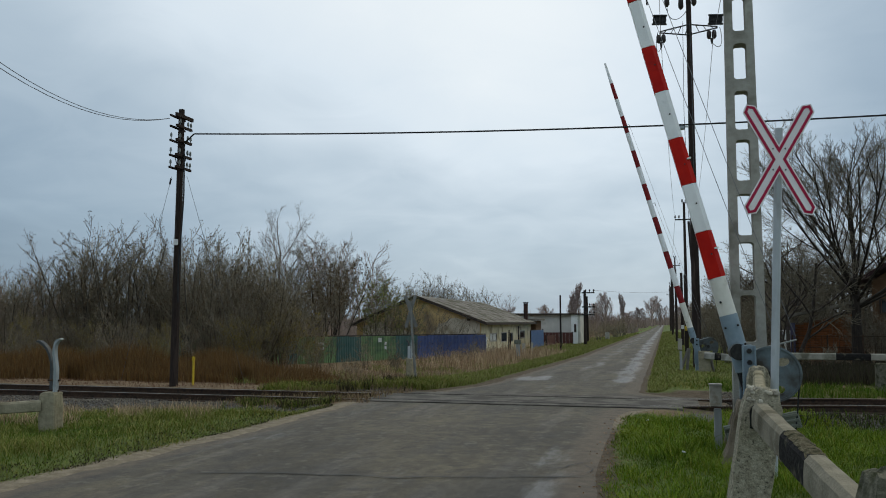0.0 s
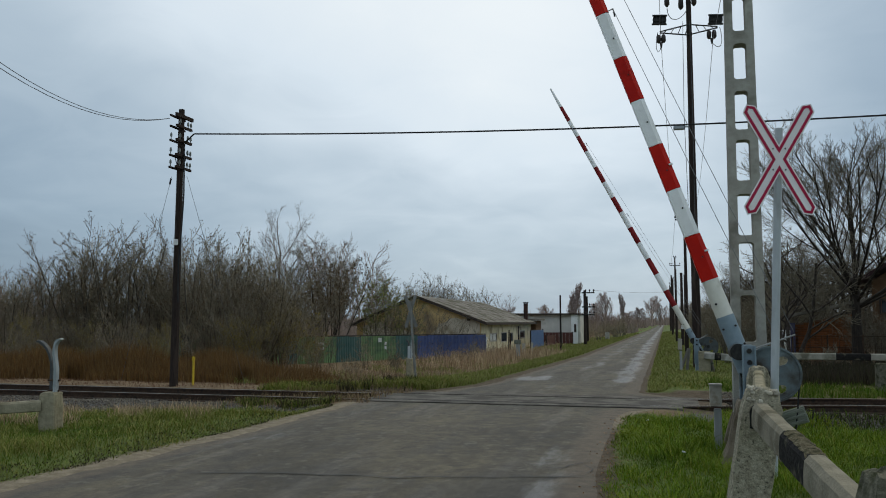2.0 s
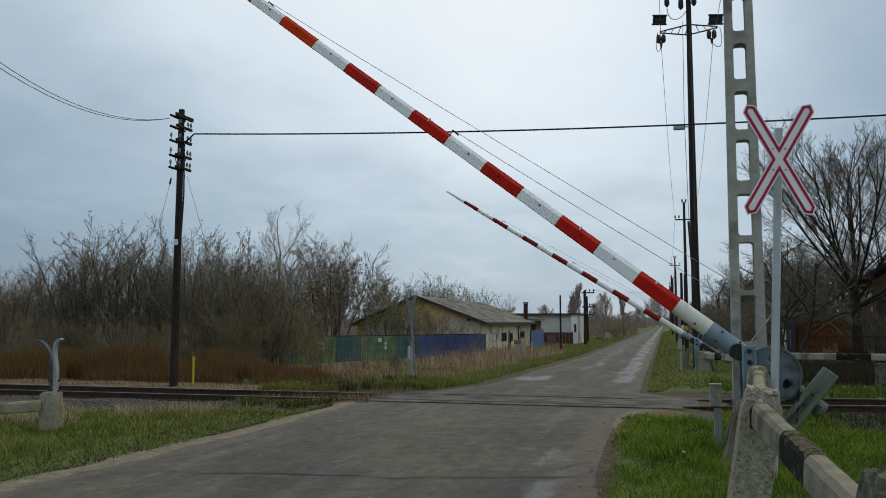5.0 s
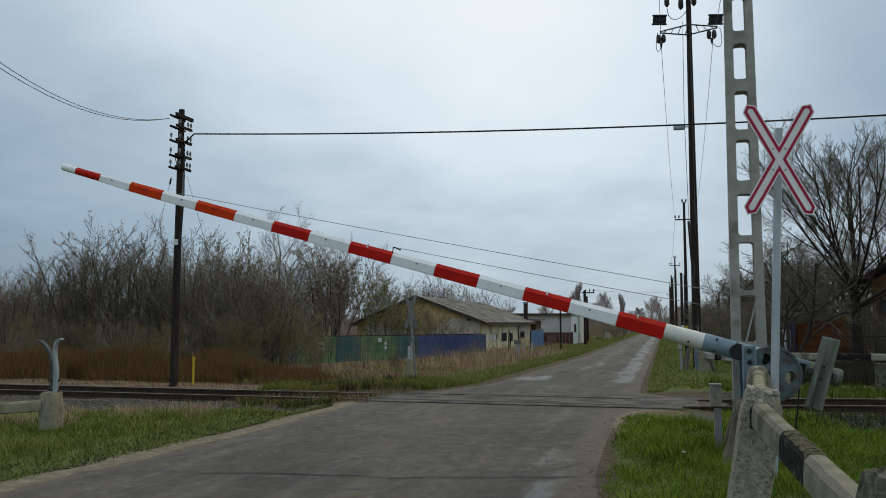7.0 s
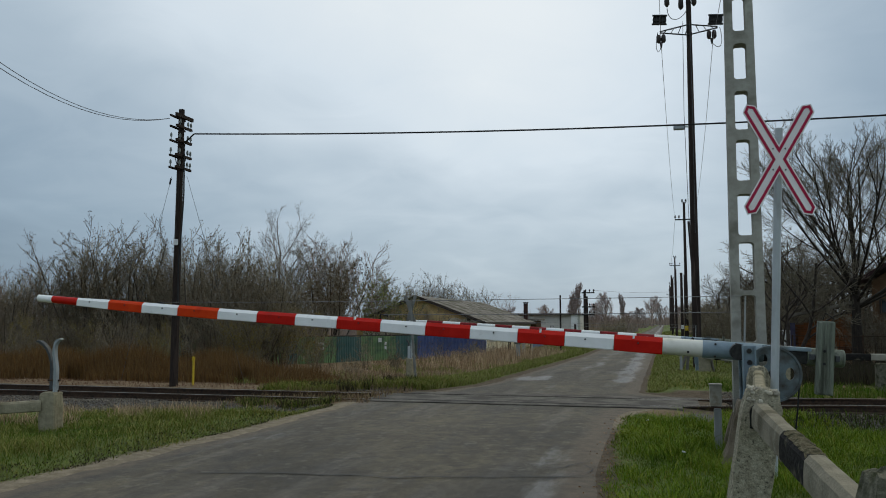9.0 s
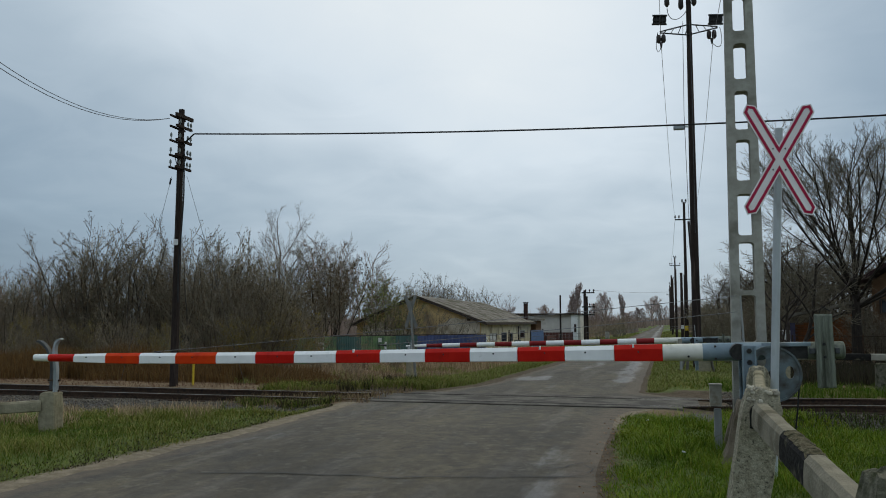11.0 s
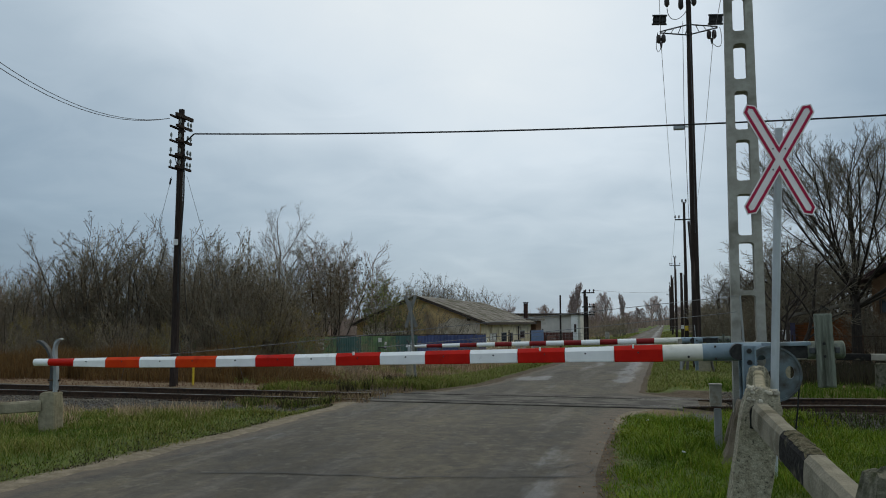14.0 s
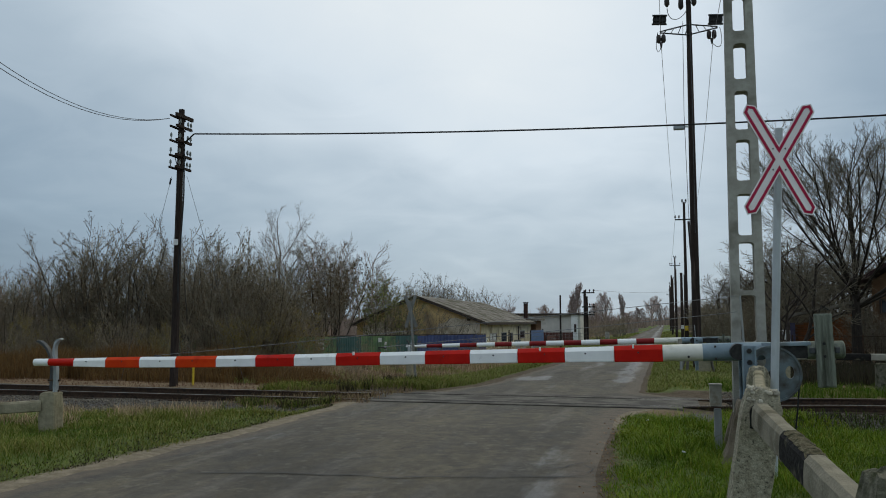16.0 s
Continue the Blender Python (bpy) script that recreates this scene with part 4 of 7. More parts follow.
def make_rest(x, y, z0, label, h, bar=None, w=0.31, d=0.30):
    """The concrete post and iron fork in which a lowered pole rests."""
    ob = thing("barrier_rest", None, None, pose(x, y, z0), label, "barrier rest", "rests of the barriers")
    part("post", Geo().box((0, 0, h / 2 - 0.15), (w, d, h + 0.3), 0.05, cuts=4, rough=0.018), M["concrete"], ob, "weathered concrete post")
    return ob


def fork(ob, z, left, right, wide=0.026):
    """Two flat steel straps bolted to the post, the tips curling outwards; points are (x, height over z)."""
    for pts, sy, mat in ((left, 0.03, "fork_dark"), (right, -0.03, "grey_metal")):
        g, n = Geo(), len(pts)
        for i, (px, pz) in enumerate(pts):
            a, b = pts[max(i - 1, 0)], pts[min(i + 1, n - 1)]
            t = Vector((b[0] - a[0], b[1] - a[1])).normalized()
            w = wide * (1.25 if i < 2 else 1.0 if i < n - 1 else 0.6)
            for k, y in ((-1, -0.035), (1, -0.035), (1, 0.035), (-1, 0.035)):
                g.v.append((px + t.y * w * k * 0.75, sy + y, z + pz - t.x * w * k * 0.75))
        g.f = [(4 * i + k, 4 * i + (k + 1) % 4, 4 * i + 4 + (k + 1) % 4, 4 * i + 4 + k) for i in range(n - 1) for k in range(4)] + [(0, 1, 2, 3), tuple(range(4 * n - 4, 4 * n))]
        part("fork_arm", g, M[mat], ob, "curved grey steel fork arm", smooth=True)
    for h in (0.10, 0.26):
        part("bolt", Geo().tube([(left[0][0] - 0.05, 0, z + h), (right[0][0] + 0.05, 0, z + h)], 0.018, 7), M["rust"], ob, "rusty bolt through the fork")


rest_near = make_rest(-9.37, 11.0, -0.07, "low concrete post with a grey steel fork on the verge", 0.70, w=0.29, d=0.24)
fork(rest_near, 0.62, [(-0.025, 0.0), (-0.025, 0.44), (-0.04, 0.54), (-0.075, 0.65), (-0.13, 0.75), (-0.20, 0.82), (-0.27, 0.86), (-0.33, 0.872)],
     [(0.092, 0.0), (0.092, 0.44), (0.075, 0.55), (0.055, 0.66), (0.050, 0.76), (0.068, 0.84), (0.11, 0.89), (0.172, 0.912)])
rest_far = make_rest(-9.1, 29.0, -0.35, "narrow grey post with a fork for the far pole", 0.75, w=0.24)
fork(rest_far, 0.7, [(-0.045, 0.0), (-0.045, 0.40), (-0.06, 0.58), (-0.10, 0.68), (-0.16, 0.75)], [(0.045, 0.0), (0.045, 0.40), (0.055, 0.60), (0.07, 0.70), (0.11, 0.76)])
part("shaft", Geo().box((0, 0, 0.85), (0.16, 0.10, 0.7), 0.01), M["post_grey"], rest_far)


# ---- concrete guard rails ----
def guard_post(x, y, z0, h, w, d, lean, label, mat="concrete_mossy", peak=True):
    ob = thing("guard_post", None, None, pose(x, y, z0, 0, lean, 0), label, "guard post", "concrete posts of the guard rails")
    g = Geo()
    bm = bmesh.new()
    bmesh.ops.create_cube(bm, size=1)
    for p in bm.verts:
        p.co = Vector((p.co.x * w, p.co.y * d, (p.co.z + 0.5) * (h + 0.3) - 0.3))
    bmesh.ops.subdivide_edges(bm, edges=bm.edges[:], cuts=15, use_grid_fill=True)
    bm.verts.index_update()
    for p in bm.verts:
        if p.co.z > h * 0.93 and peak:
            k = (p.co.z - h * 0.93) / (h * 0.07)
            p.co.x *= 1 - 0.20 * k
            p.co.y *= 1 - 0.15 * k
            p.co.z += 0.045 * k * (1 - (2 * abs(p.co.x) / w) ** 2)
        q = Vector((p.co.x + x * 3, p.co.y + y, p.co.z))
        worn = 1.0 + 1.6 * max(0.0, min(1.0, (p.co.z - h * 0.80) / (h * 0.12)))
        rim = 0.3 + 0.7 * max(0.0, min(abs(p.co.x) / w, abs(p.co.y) / d) * 2) ** 5
        worn = max(worn - 1.0, rim)
        p.co += noise.noise_vector(q * 9) * 0.011 * worn + noise.noise_vector(q * 31) * 0.013 * worn
    g.add([p.co for p in bm.verts], [[q.index for q in f.verts] for f in bm.faces])
    bm.free()
    part("post", g, M[mat], ob, "crumbling grey concrete post", smooth=True)
    return ob


def guard_bar(a, b, size, bands, label, wide=None, worn=False):
    """A square concrete bar from a to b, painted in bands: (from, to, material) in shares of its length."""
    a, b = Vector(a), Vector(b)
    d = b - a
    m = Matrix.Translation(a) @ d.to_track_quat("X", "Z").to_matrix().to_4x4()
    ob = thing("guard_bar", None, None, m, label, "guard rail bar", "bars of the guard rails")
    for t0, t1, mat in bands:
        l0, l1 = t0 * d.length, t1 * d.length
        g, n = Geo(), max(3, int((l1 - l0) / 0.09))
        w, h, c = (wide or size) / 2, size / 2, size * 0.09
        e = size * 0.17
        ring = [(-w + c, -h), (0, -h), (w - c, -h), (w, -h + c), (w, 0), (w - e * 0.2, h - e), (w - e, h), (0, h + 0.004), (-w + e, h), (-w + e * 0.2, h - e), (-w, 0), (-w, -h + c)]
        for i in range(n + 1):
            for y, z in ring:
                q = Vector((l0 + (l1 - l0) * i / n, y, z))
                s = q + a
                g.v.append(tuple(q + (noise.noise_vector(s * 5) * 0.004 + noise.noise_vector(s * 24) * 0.003) * (0 if i in (0, n) else 1)))
        g.f = [(12 * i + k, 12 * i + (k + 1) % 12, 12 * i + 12 + (k + 1) % 12, 12 * i + 12 + k) for i in range(n) for k in range(12)] + [tuple(range(12)), tuple(range(12 * n, 12 * n + 12))]
        part("band", g, M[mat], ob, "black painted band" if mat == "black_paint" else "")
        if worn and mat == "black_paint":
            # on top the paint has gone and dirt and moss have settled
            k, n = Geo(), 16
            for i in range(n + 1):
                x = l0 + (l1 - l0) * i / n
                for j, y in enumerate((-w + e * 0.55, -w * 0.3, w * 0.3, w - e * 0.55)):
                    y += 0.006 * math.sin(i * 1.9 + j) * (1 if j in (0, 3) else 0)
                    k.v.append((x, y, h + (0.014 if j in (1, 2) else -0.004) + 0.003 * math.sin(i * 2.3 + j * 1.7) - (0.012 if i in (0, n) else 0)))
            k.f = [(4 * i + j, 4 * i + j + 1, 4 * i + 5 + j, 4 * i + 4 + j) for i in range(n) for j in range(3)]
            part("worn_top", k, M["mossy_dirt"], ob, "worn mossy brown top of the bar")
    return ob


front_post = guard_post(0.488, 6.52, -0.05, 1.255, 0.272, 0.26, 8.8, "pitted concrete guard post with a bar through it, in the grass")
# dark plate on the face stands in for the shaded gap
part("recess", Geo().prism([(-0.068, -0.10)] + arc(0.0, 0.012, 0.080, 10, 180, 0) + [(0.068, -0.10)], 0.008), M["tar"], front_post, "dark plate round the bar, standing in for the shaded gap in the post", m=front_post.matrix_basis.inverted() @ pose(0.652, 6.372, 1.05, 0, 6, 0))
def crown_stones(post, x, z, n, seed, w, d):
    rnd = random.Random(seed)
    g = Geo()
    for i in range(n):
        c = Vector((x + rnd.uniform(-w, w), rnd.uniform(-d, d * 0.6), z + rnd.uniform(-0.05, 0.035)))
        s = rnd.uniform(0.014, 0.034)
        g.box(tuple(c), (s * rnd.uniform(1, 1.8), s * rnd.uniform(1, 1.8), s * rnd.uniform(0.8, 1.3)), s * 0.40, rough=0.007)
    part("exposed_stones", g, M["concrete_stones"], post, "pale pebbles exposed in the broken crown")


crown_stones(front_post, -0.005, 1.262, 84, 6, 0.092, 0.125)
second_post = guard_post(0.965, 10.2, -0.05, 1.215, 0.235, 0.24, 3, "weathered concrete guard post beside the barrier stand")
skirt = Geo()
for z, x0, x1, d in ((-0.15, -0.46, 0.30, 0.28), (0.12, -0.40, 0.27, 0.24), (0.26, -0.345, 0.24, 0.21), (0.36, -0.305, 0.22, 0.19), (0.55, -0.265, 0.18, 0.165), (0.86, -0.225, 0.13, 0.14)):
    skirt.v += [(x + 0.012 * math.sin(11 * z + 4 * x), y + 0.01 * math.sin(9 * z + 7 * x), z) for x, y in ((x0, -d), (0, -d * 1.06), (x1, -d), (x1, d), (0, d), (x0, d))]
skirt.f = [(6 * i + k, 6 * i + (k + 1) % 6, 6 * i + 6 + (k + 1) % 6, 6 * i + 6 + k) for i in range(5) for k in range(6)] + [tuple(range(30, 36))]
part("foot", skirt, M["concrete_brown"], second_post, "brownish flared concrete foot", smooth=True)
guard_post(0.82, 3.38, -0.05, 1.18, 0.24, 0.26, 0, "mossy concrete guard post in the grass, its shade put into the colour", "concrete_dark")
guard_bar((1.02, 10.1, 1.10), (0.67, 6.55, 1.07), 0.14, [(0, 1, "concrete")], "grey concrete guard rail bar between two posts", 0.12)
guard_bar((0.650, 6.50, 1.055), (0.763, 3.55, 0.915), 0.178, [(0, 0.42, "bar"), (0.422, 0.655, "black_paint"), (0.657, 1, "bar")], "concrete guard rail bar with a black painted band", 0.135, True)
guard_bar((-9.5, 10.92, 0.42), (-12.3, 8.1, 0.30), 0.17, [(0, 1, "concrete")], "grey concrete guard rail bar on the far verge")
guard_post(-12.4, 8.1, -0.08, 0.65, 0.3, 0.28, 0, "low concrete guard post on the verge", "concrete")
guard_post(1.225, 28.55, -0.02, 0.79, 0.37, 0.22, 0, "pale concrete guard post beside the far barrier", "concrete", False)
guard_bar((1.22, 28.38, 0.64), (2.55, 28.2, 0.54), 0.22, [(0, 0.24, "concrete_pale"), (0.242, 0.39, "black_paint"), (0.392, 1, "concrete_pale")], "white and black concrete guard bar beyond the rails")
guard_bar((2.9, 22.6, 0.865), (5.6, 22.6, 0.855), 0.17, [(0, 0.45, "concrete_dull"), (0.452, 0.745, "black_paint"), (0.747, 1, "concrete_dull")], "white and black concrete guard bar beside the track")
guard_post(2.9, 22.65, -0.05, 0.90, 0.28, 0.26, 0, "concrete guard post beside the track", "concrete")
guard_post(5.22, 22.75, -0.05, 0.74, 0.32, 0.26, 0, "squat grey concrete guard post beside the track", "concrete_dark", False)


# ---- signs and small posts beside the road ----
def make_crossbuck(m, z, half, width, post_r, face, label, lean_pts):
    ob = thing("crossing_sign", None, None, m, label, "crossing sign", "crossing signs")
    part("post", Geo().tube(lean_pts, post_r, 16), M["post_grey"] if face else M["sign_back"], ob, "grey steel tube post", smooth=True)
    y = -post_r - 0.02
    arms = sorted((math.atan2(sz * hz, sz * hx), math.hypot(hx, hz)) for hx, hz in half for sz in (-1, 1))

    def outline(inset):
        """The cross as one outline: a notch between each two arms, then the three corners of the pointed end."""
        w, pts = width / 2 - inset, []
        for k, (a, ln) in enumerate(arms):
            gap = (a - arms[k - 1][0]) % (2 * math.pi)
            mid, r = a - gap / 2, w / math.sin(gap / 2)
            pts.append((r * math.cos(mid), r * math.sin(mid)))
            l = ln - inset * 1.2
            for u, v in ((l - w * 0.8, -w), (l, 0), (l - w * 0.8, w)):
                pts.append((u * math.cos(a) - v * math.sin(a), u * math.sin(a) + v * math.cos(a)))
        return pts
    plate = part("cross_plate", Geo().prism(outline(0), 0.008, pose(0, y, z)), M["sign_white"] if face else M["sign_back"], ob, "white diagonal cross plate" if face else "bare grey cross plate")
    if face:
        part("border", Geo().ring(outline(0.014), outline(0.043), 0.004, pose(0, y - 0.006, z)), M["sign_red"], plate, "crimson border stripe")
        for a, ln in arms:
            px, pz = 0.13 * math.cos(a), z + 0.13 * math.sin(a)
            part("rivet", Geo().tube([(px, y - 0.004, pz), (px, y - 0.010, pz)], 0.009, 8), M["dark_metal"], plate)
    return ob


make_crossbuck(pose(1.205, 9.3, 0, 0, 0, 8), 3.452, [(0.344, 0.59), (-0.32, 0.607)], 0.150, 0.042, True,
               "white and crimson diagonal cross crossing sign on a grey post", [(-0.17, 0, -0.2), (-0.115, 0, 1.0), (0.0, 0, 3.3), (0.025, 0, 3.80)])
make_crossbuck(pose(-8.85, 28.2, 0, 0, 0, 180), 2.12, [(0.22, 0.58), (-0.19, 0.60)], 0.12, 0.045, False,
               "grey back of a leaning diagonal cross sign", [(-0.24, 0, -0.6), (-0.06, 0, 1.6), (0.0, 0, 2.5)])


def make_box_post(m, h, w, label, mat="box_paint"):
    ob = thing("junction_box_post", None, None, m, label, "junction box", "small signal boxes")
    part("stem", Geo().box((0.02, 0, h * 0.33 - 0.1), (w * 0.64, 0.09, h * 0.66 + 0.2), 0.012), M["stem_grey"], ob, "grey flat stem")
    part("box", Geo().box((0, 0, h * 0.84), (w, 0.13, h * 0.30), 0.008), M[mat], ob, "pale grey box")
    part("lid", Geo().box((0, -0.01, h - 0.012), (w * 1.10, 0.16, 0.024), 0.005), M["concrete_pale"], ob, "pale lid")
    part("rust_seam", Geo().box((0, -0.052, h * 0.685), (w * 0.92, 0.05, 0.026), 0.004), M["rust"], ob)
    return ob


make_box_post(pose(0.605, 11.2, 0), 0.935, 0.145, "grey steel junction box post standing in the grass")
make_box_post(pose(0.46, 28.5, 0), 1.18, 0.13, "slim grey box post beside the far barrier")
make_box_post(pose(-8.6, 49.0, -0.1), 0.78, 0.40, "squat dull grey cabinet on the verge", "counter")

gas = thing("marker_post", None, None, pose(-13.35, 21.4, -0.2), "yellow gas pipe marker post beside the track", "marker post")
part("stem", Geo().tube([(0, 0, 0), (0, 0, 0.92)], 0.034, 10), M["yellow"], gas)
part("tag", Geo().box((0.02, -0.035, 0.86), (0.10, 0.025, 0.09), 0.01), M["yellow"], gas, "yellow tag plate")
trestle = thing("timber_trestle", None, None, pose(0.86, 28.75, 0), "leaning grey timber legs beside the far barrier", "timber legs")
for a, b in (((-0.48, 0, -0.1), (-0.12, 0.1, 0.85)), ((-0.22, 0, -0.1), (-0.10, 0.1, 0.86)), ((0.70, 0.1, -0.1), (0.56, 0.1, 0.62))):
    part("leg", Geo().tube([a, b], 0.055, 6), M["wood_grey"], trestle)


# ---- poles and wires ----
def make_lattice_pole():
    """The tall concrete pole with a ladder of openings."""
    ob = thing("concrete_lattice_pole", None, None, pose(1.033, 11.25, -0.15), "tall pale concrete ladder pole with rounded openings", "concrete pole")
    H, D = 9.2, 0.20
    half = lambda z: 0.218 - 0.0068 * z
    leg = lambda z: 0.115 - 0.0028 * z
    cut = [0.75, 1.62, 2.22, 2.28, 2.90, 2.99, 3.53, 3.705, 4.245, 4.38, 4.895, 5.055, 5.535, 5.705, 6.2, 6.37, 6.87, 7.04, 7.54, 7.71, 8.2]
    opens = [(0.7, 1.42)] + [(cut[i], cut[i + 1]) for i in range(1, len(cut) - 1, 2)]
    for s in (-1, 1):
        part("leg", Geo().prism([(s * half(0), 0), (s * half(H), H), (s * (half(H) - leg(H)), H), (s * (half(0) - leg(0)), 0)], D), M["concrete_pale"], ob, "pale concrete leg")
    ends = [(0.0, opens[0][0])] + [(a[1], b[0]) for a, b in zip(opens[:-1], opens[1:])] + [(opens[-1][1], H)]
    r = 0.045
    for z0, z1 in ends:
        w0, w1 = half(z0) - leg(z0) + 0.002, half(z1) - leg(z1) + 0.002
        poly = []
        # hollow corners below and above, where the rung runs into the legs
        for k in range(5):
            t = radians(90 * k / 4)
            poly.append((-w0 + r - r * math.cos(t), z0 - r + r * math.sin(t)))
        for k in range(5):
            t = radians(90 - 90 * k / 4)
            poly.append((w0 - r + r * math.cos(t), z0 - r + r * math.sin(t)))
        for k in range(5):
            t = radians(90 * k / 4)
            poly.append((w1 - r + r * math.cos(t), z1 + r - r * math.sin(t)))
        for k in range(5):
            t = radians(90 - 90 * k / 4)
            poly.append((-w1 + r - r * math.cos(t), z1 + r - r * math.sin(t)))
        part("rung", Geo().prism(poly, D - 0.006), M["concrete_pale"], ob, "rounded concrete rung")
    foot = Geo()
    for z, w in ((0.0, 0.42), (0.12, 0.40), (0.30, 0.35), (0.55, 0.27), (0.80, 0.185), (0.92, 0.165)):
        ring = [(-w, -0.17), (-w * 0.5, -0.19), (0, -0.2), (w * 0.5, -0.19), (w, -0.17), (w, 0.17), (0, 0.19), (-w, 0.17)]
        foot.v += [(x + 0.012 * math.sin(9 * z + 5 * x), y + 0.01 * math.sin(14 * z + 3 * x), z) for x, y in ring]
    foot.f = [(8 * i + k, 8 * i + (k + 1) % 8, 8 * i + 8 + (k + 1) % 8, 8 * i + 8 + k) for i in range(5) for k in range(8)] + [tuple(range(40, 48))]
    part("foot", foot, M["concrete_brown"], ob, "brownish flared concrete foot")
    return ob


make_lattice_pole()


def wood_pole(x, y, z0, top, r0, r1, label, lean=(0, 0), group="wooden poles"):
    ob = thing("wooden_pole", None, None, pose(x, y, z0), label, "utility pole", group)
    h = top - z0
    g = Geo().tube([(lean[0] * k / 6, lean[1] * k / 6, h * k / 6 - (0.3 if k == 0 else 0)) for k in range(7)], [r0 + (r1 - r0) * k / 6 for k in range(7)], 14)
    part("shaft", g, M["creosote"], ob, "dark creosoted timber", smooth=True)
    return ob


def insulator(ob, x, y, z, mat="insulator", r=0.04, h=0.13):
    part("insulator", Geo().tube([(x, y, z), (x, y, z + h * 0.35), (x, y, z + h * 0.4), (x, y, z + h * 0.8), (x, y, z + h)], [r * 0.35, r * 0.35, r, r * 0.8, r * 0.4], 9), M[mat], ob, "small glazed insulator", smooth=True)


tele = wood_pole(-13.73, 21.0, -0.2, 8.02, 0.12, 0.085, "dark wooden telegraph pole with crossarms beside the track", (0.01, 0))
for z, pairs in ((7.98, False), (7.66, True), (7.24, True), (6.80, True), (6.44, True)):
    part("crossarm", Geo().box((0.11, 0, z), (0.07, 0.86 if z > 7.9 else 0.78, 0.11 if z > 7.9 else 0.075), 0.008).box((-0.11, 0, z - 0.005), (0.05, 0.76, 0.06), 0.006), M["creosote"], tele, "dark crossarm")
    if pairs:
        for y in (-0.35, -0.20, 0.20, 0.35):
            for sx in (0.11,) if z > 7.6 else (-0.09, 0.11):
                if (sx > 0 and y > -0.3) or (sx < 0 and y < -0.3):
                    insulator(tele, sx, y, z + 0.03, r=0.038, h=0.19)
for a, b in (((0, -0.3, 6.8), (0, -0.05, 6.35)), ((0, 0.3, 6.8), (0, 0.05, 6.35))):
    part("brace", Geo().tube([a, b], 0.014, 5), M["dark_metal"], tele)
part("riser_cable", Geo().tube([(0.16, -0.05, 7.1), (0.20, -0.08, 6.2), (0.22, -0.1, 5.6), (0.19, -0.12, 4.6), (0.14, -0.14, 3.6), (0.15, -0.13, 2.5)], 0.022, 6), M["cable"], tele, "black cable down the pole")
part("label_plate", Geo().box((0.02, -0.13, 4.25), (0.14, 0.02, 0.17), 0.004), M["notice"], tele, "small white plate")
for x0, x1, y1 in ((-0.27, -2.65, 1.2), (0.24, 1.5, 1.4)):
    part("stay_wire", Geo().tube([(x0, 0, 6.22), (x1, y1, 0.1)], 0.0055, 5), M["wire"], tele, "thin stay wire")
part("stay_grip", Geo().tube([(-0.29, 0.01, 6.16), (-0.36, 0.05, 6.0)], 0.028, 6), M["dark_metal"], tele)

ob = thing("overhead_cable", Geo().tube([(-13.6, 21.0, 7.0), (-13.3, 21.0, 7.25)] + [(-13.26 + u, 21, 7.26 - 0.0669 * u + 0.001648 * u * u) for u in range(46)], 0.022, 6), M["cable"], None, "black overhead cable across the road", "overhead cable", smooth=True)
for d in (0.0, 0.16):
    thing("overhead_wire", Geo().tube([(-13.9 + (0.05 + d * 0.02) * u, 20.7 - u, 7.70 - (0.35 - d * 0.10) * u + 0.0392 * u * u) for u in np.linspace(0, 14, 25)], 0.0085, 5), M["wire"], None, "thin sagging overhead wire", "overhead wire", "telegraph wires")

# the power line along the road
pow1 = wood_pole(1.09, 31.0, -0.05, 15.0, 0.165, 0.085, "tall dark wooden power pole with lattice crossarm", (0.03, 0), "power poles")
A = Geo()
for s in (-1, 1):
    A.tube([(0, -0.1, 12.80), (s * 1.03, -0.1, 12.62)], 0.028, 5).tube([(0, -0.1, 12.40), (s * 1.03, -0.1, 12.58)], 0.028, 5)
    for k in range(4):
        t = k / 4
        A.tube([(s * t * 1.03, -0.1, 12.80 - 0.18 * t), (s * (t + 0.12) * 1.03, -0.1, 12.40 + 0.18 * (t + 0.12))], 0.014, 4)
part("crossarm", A, M["dark_metal"], pow1, "dark steel lattice crossarm")
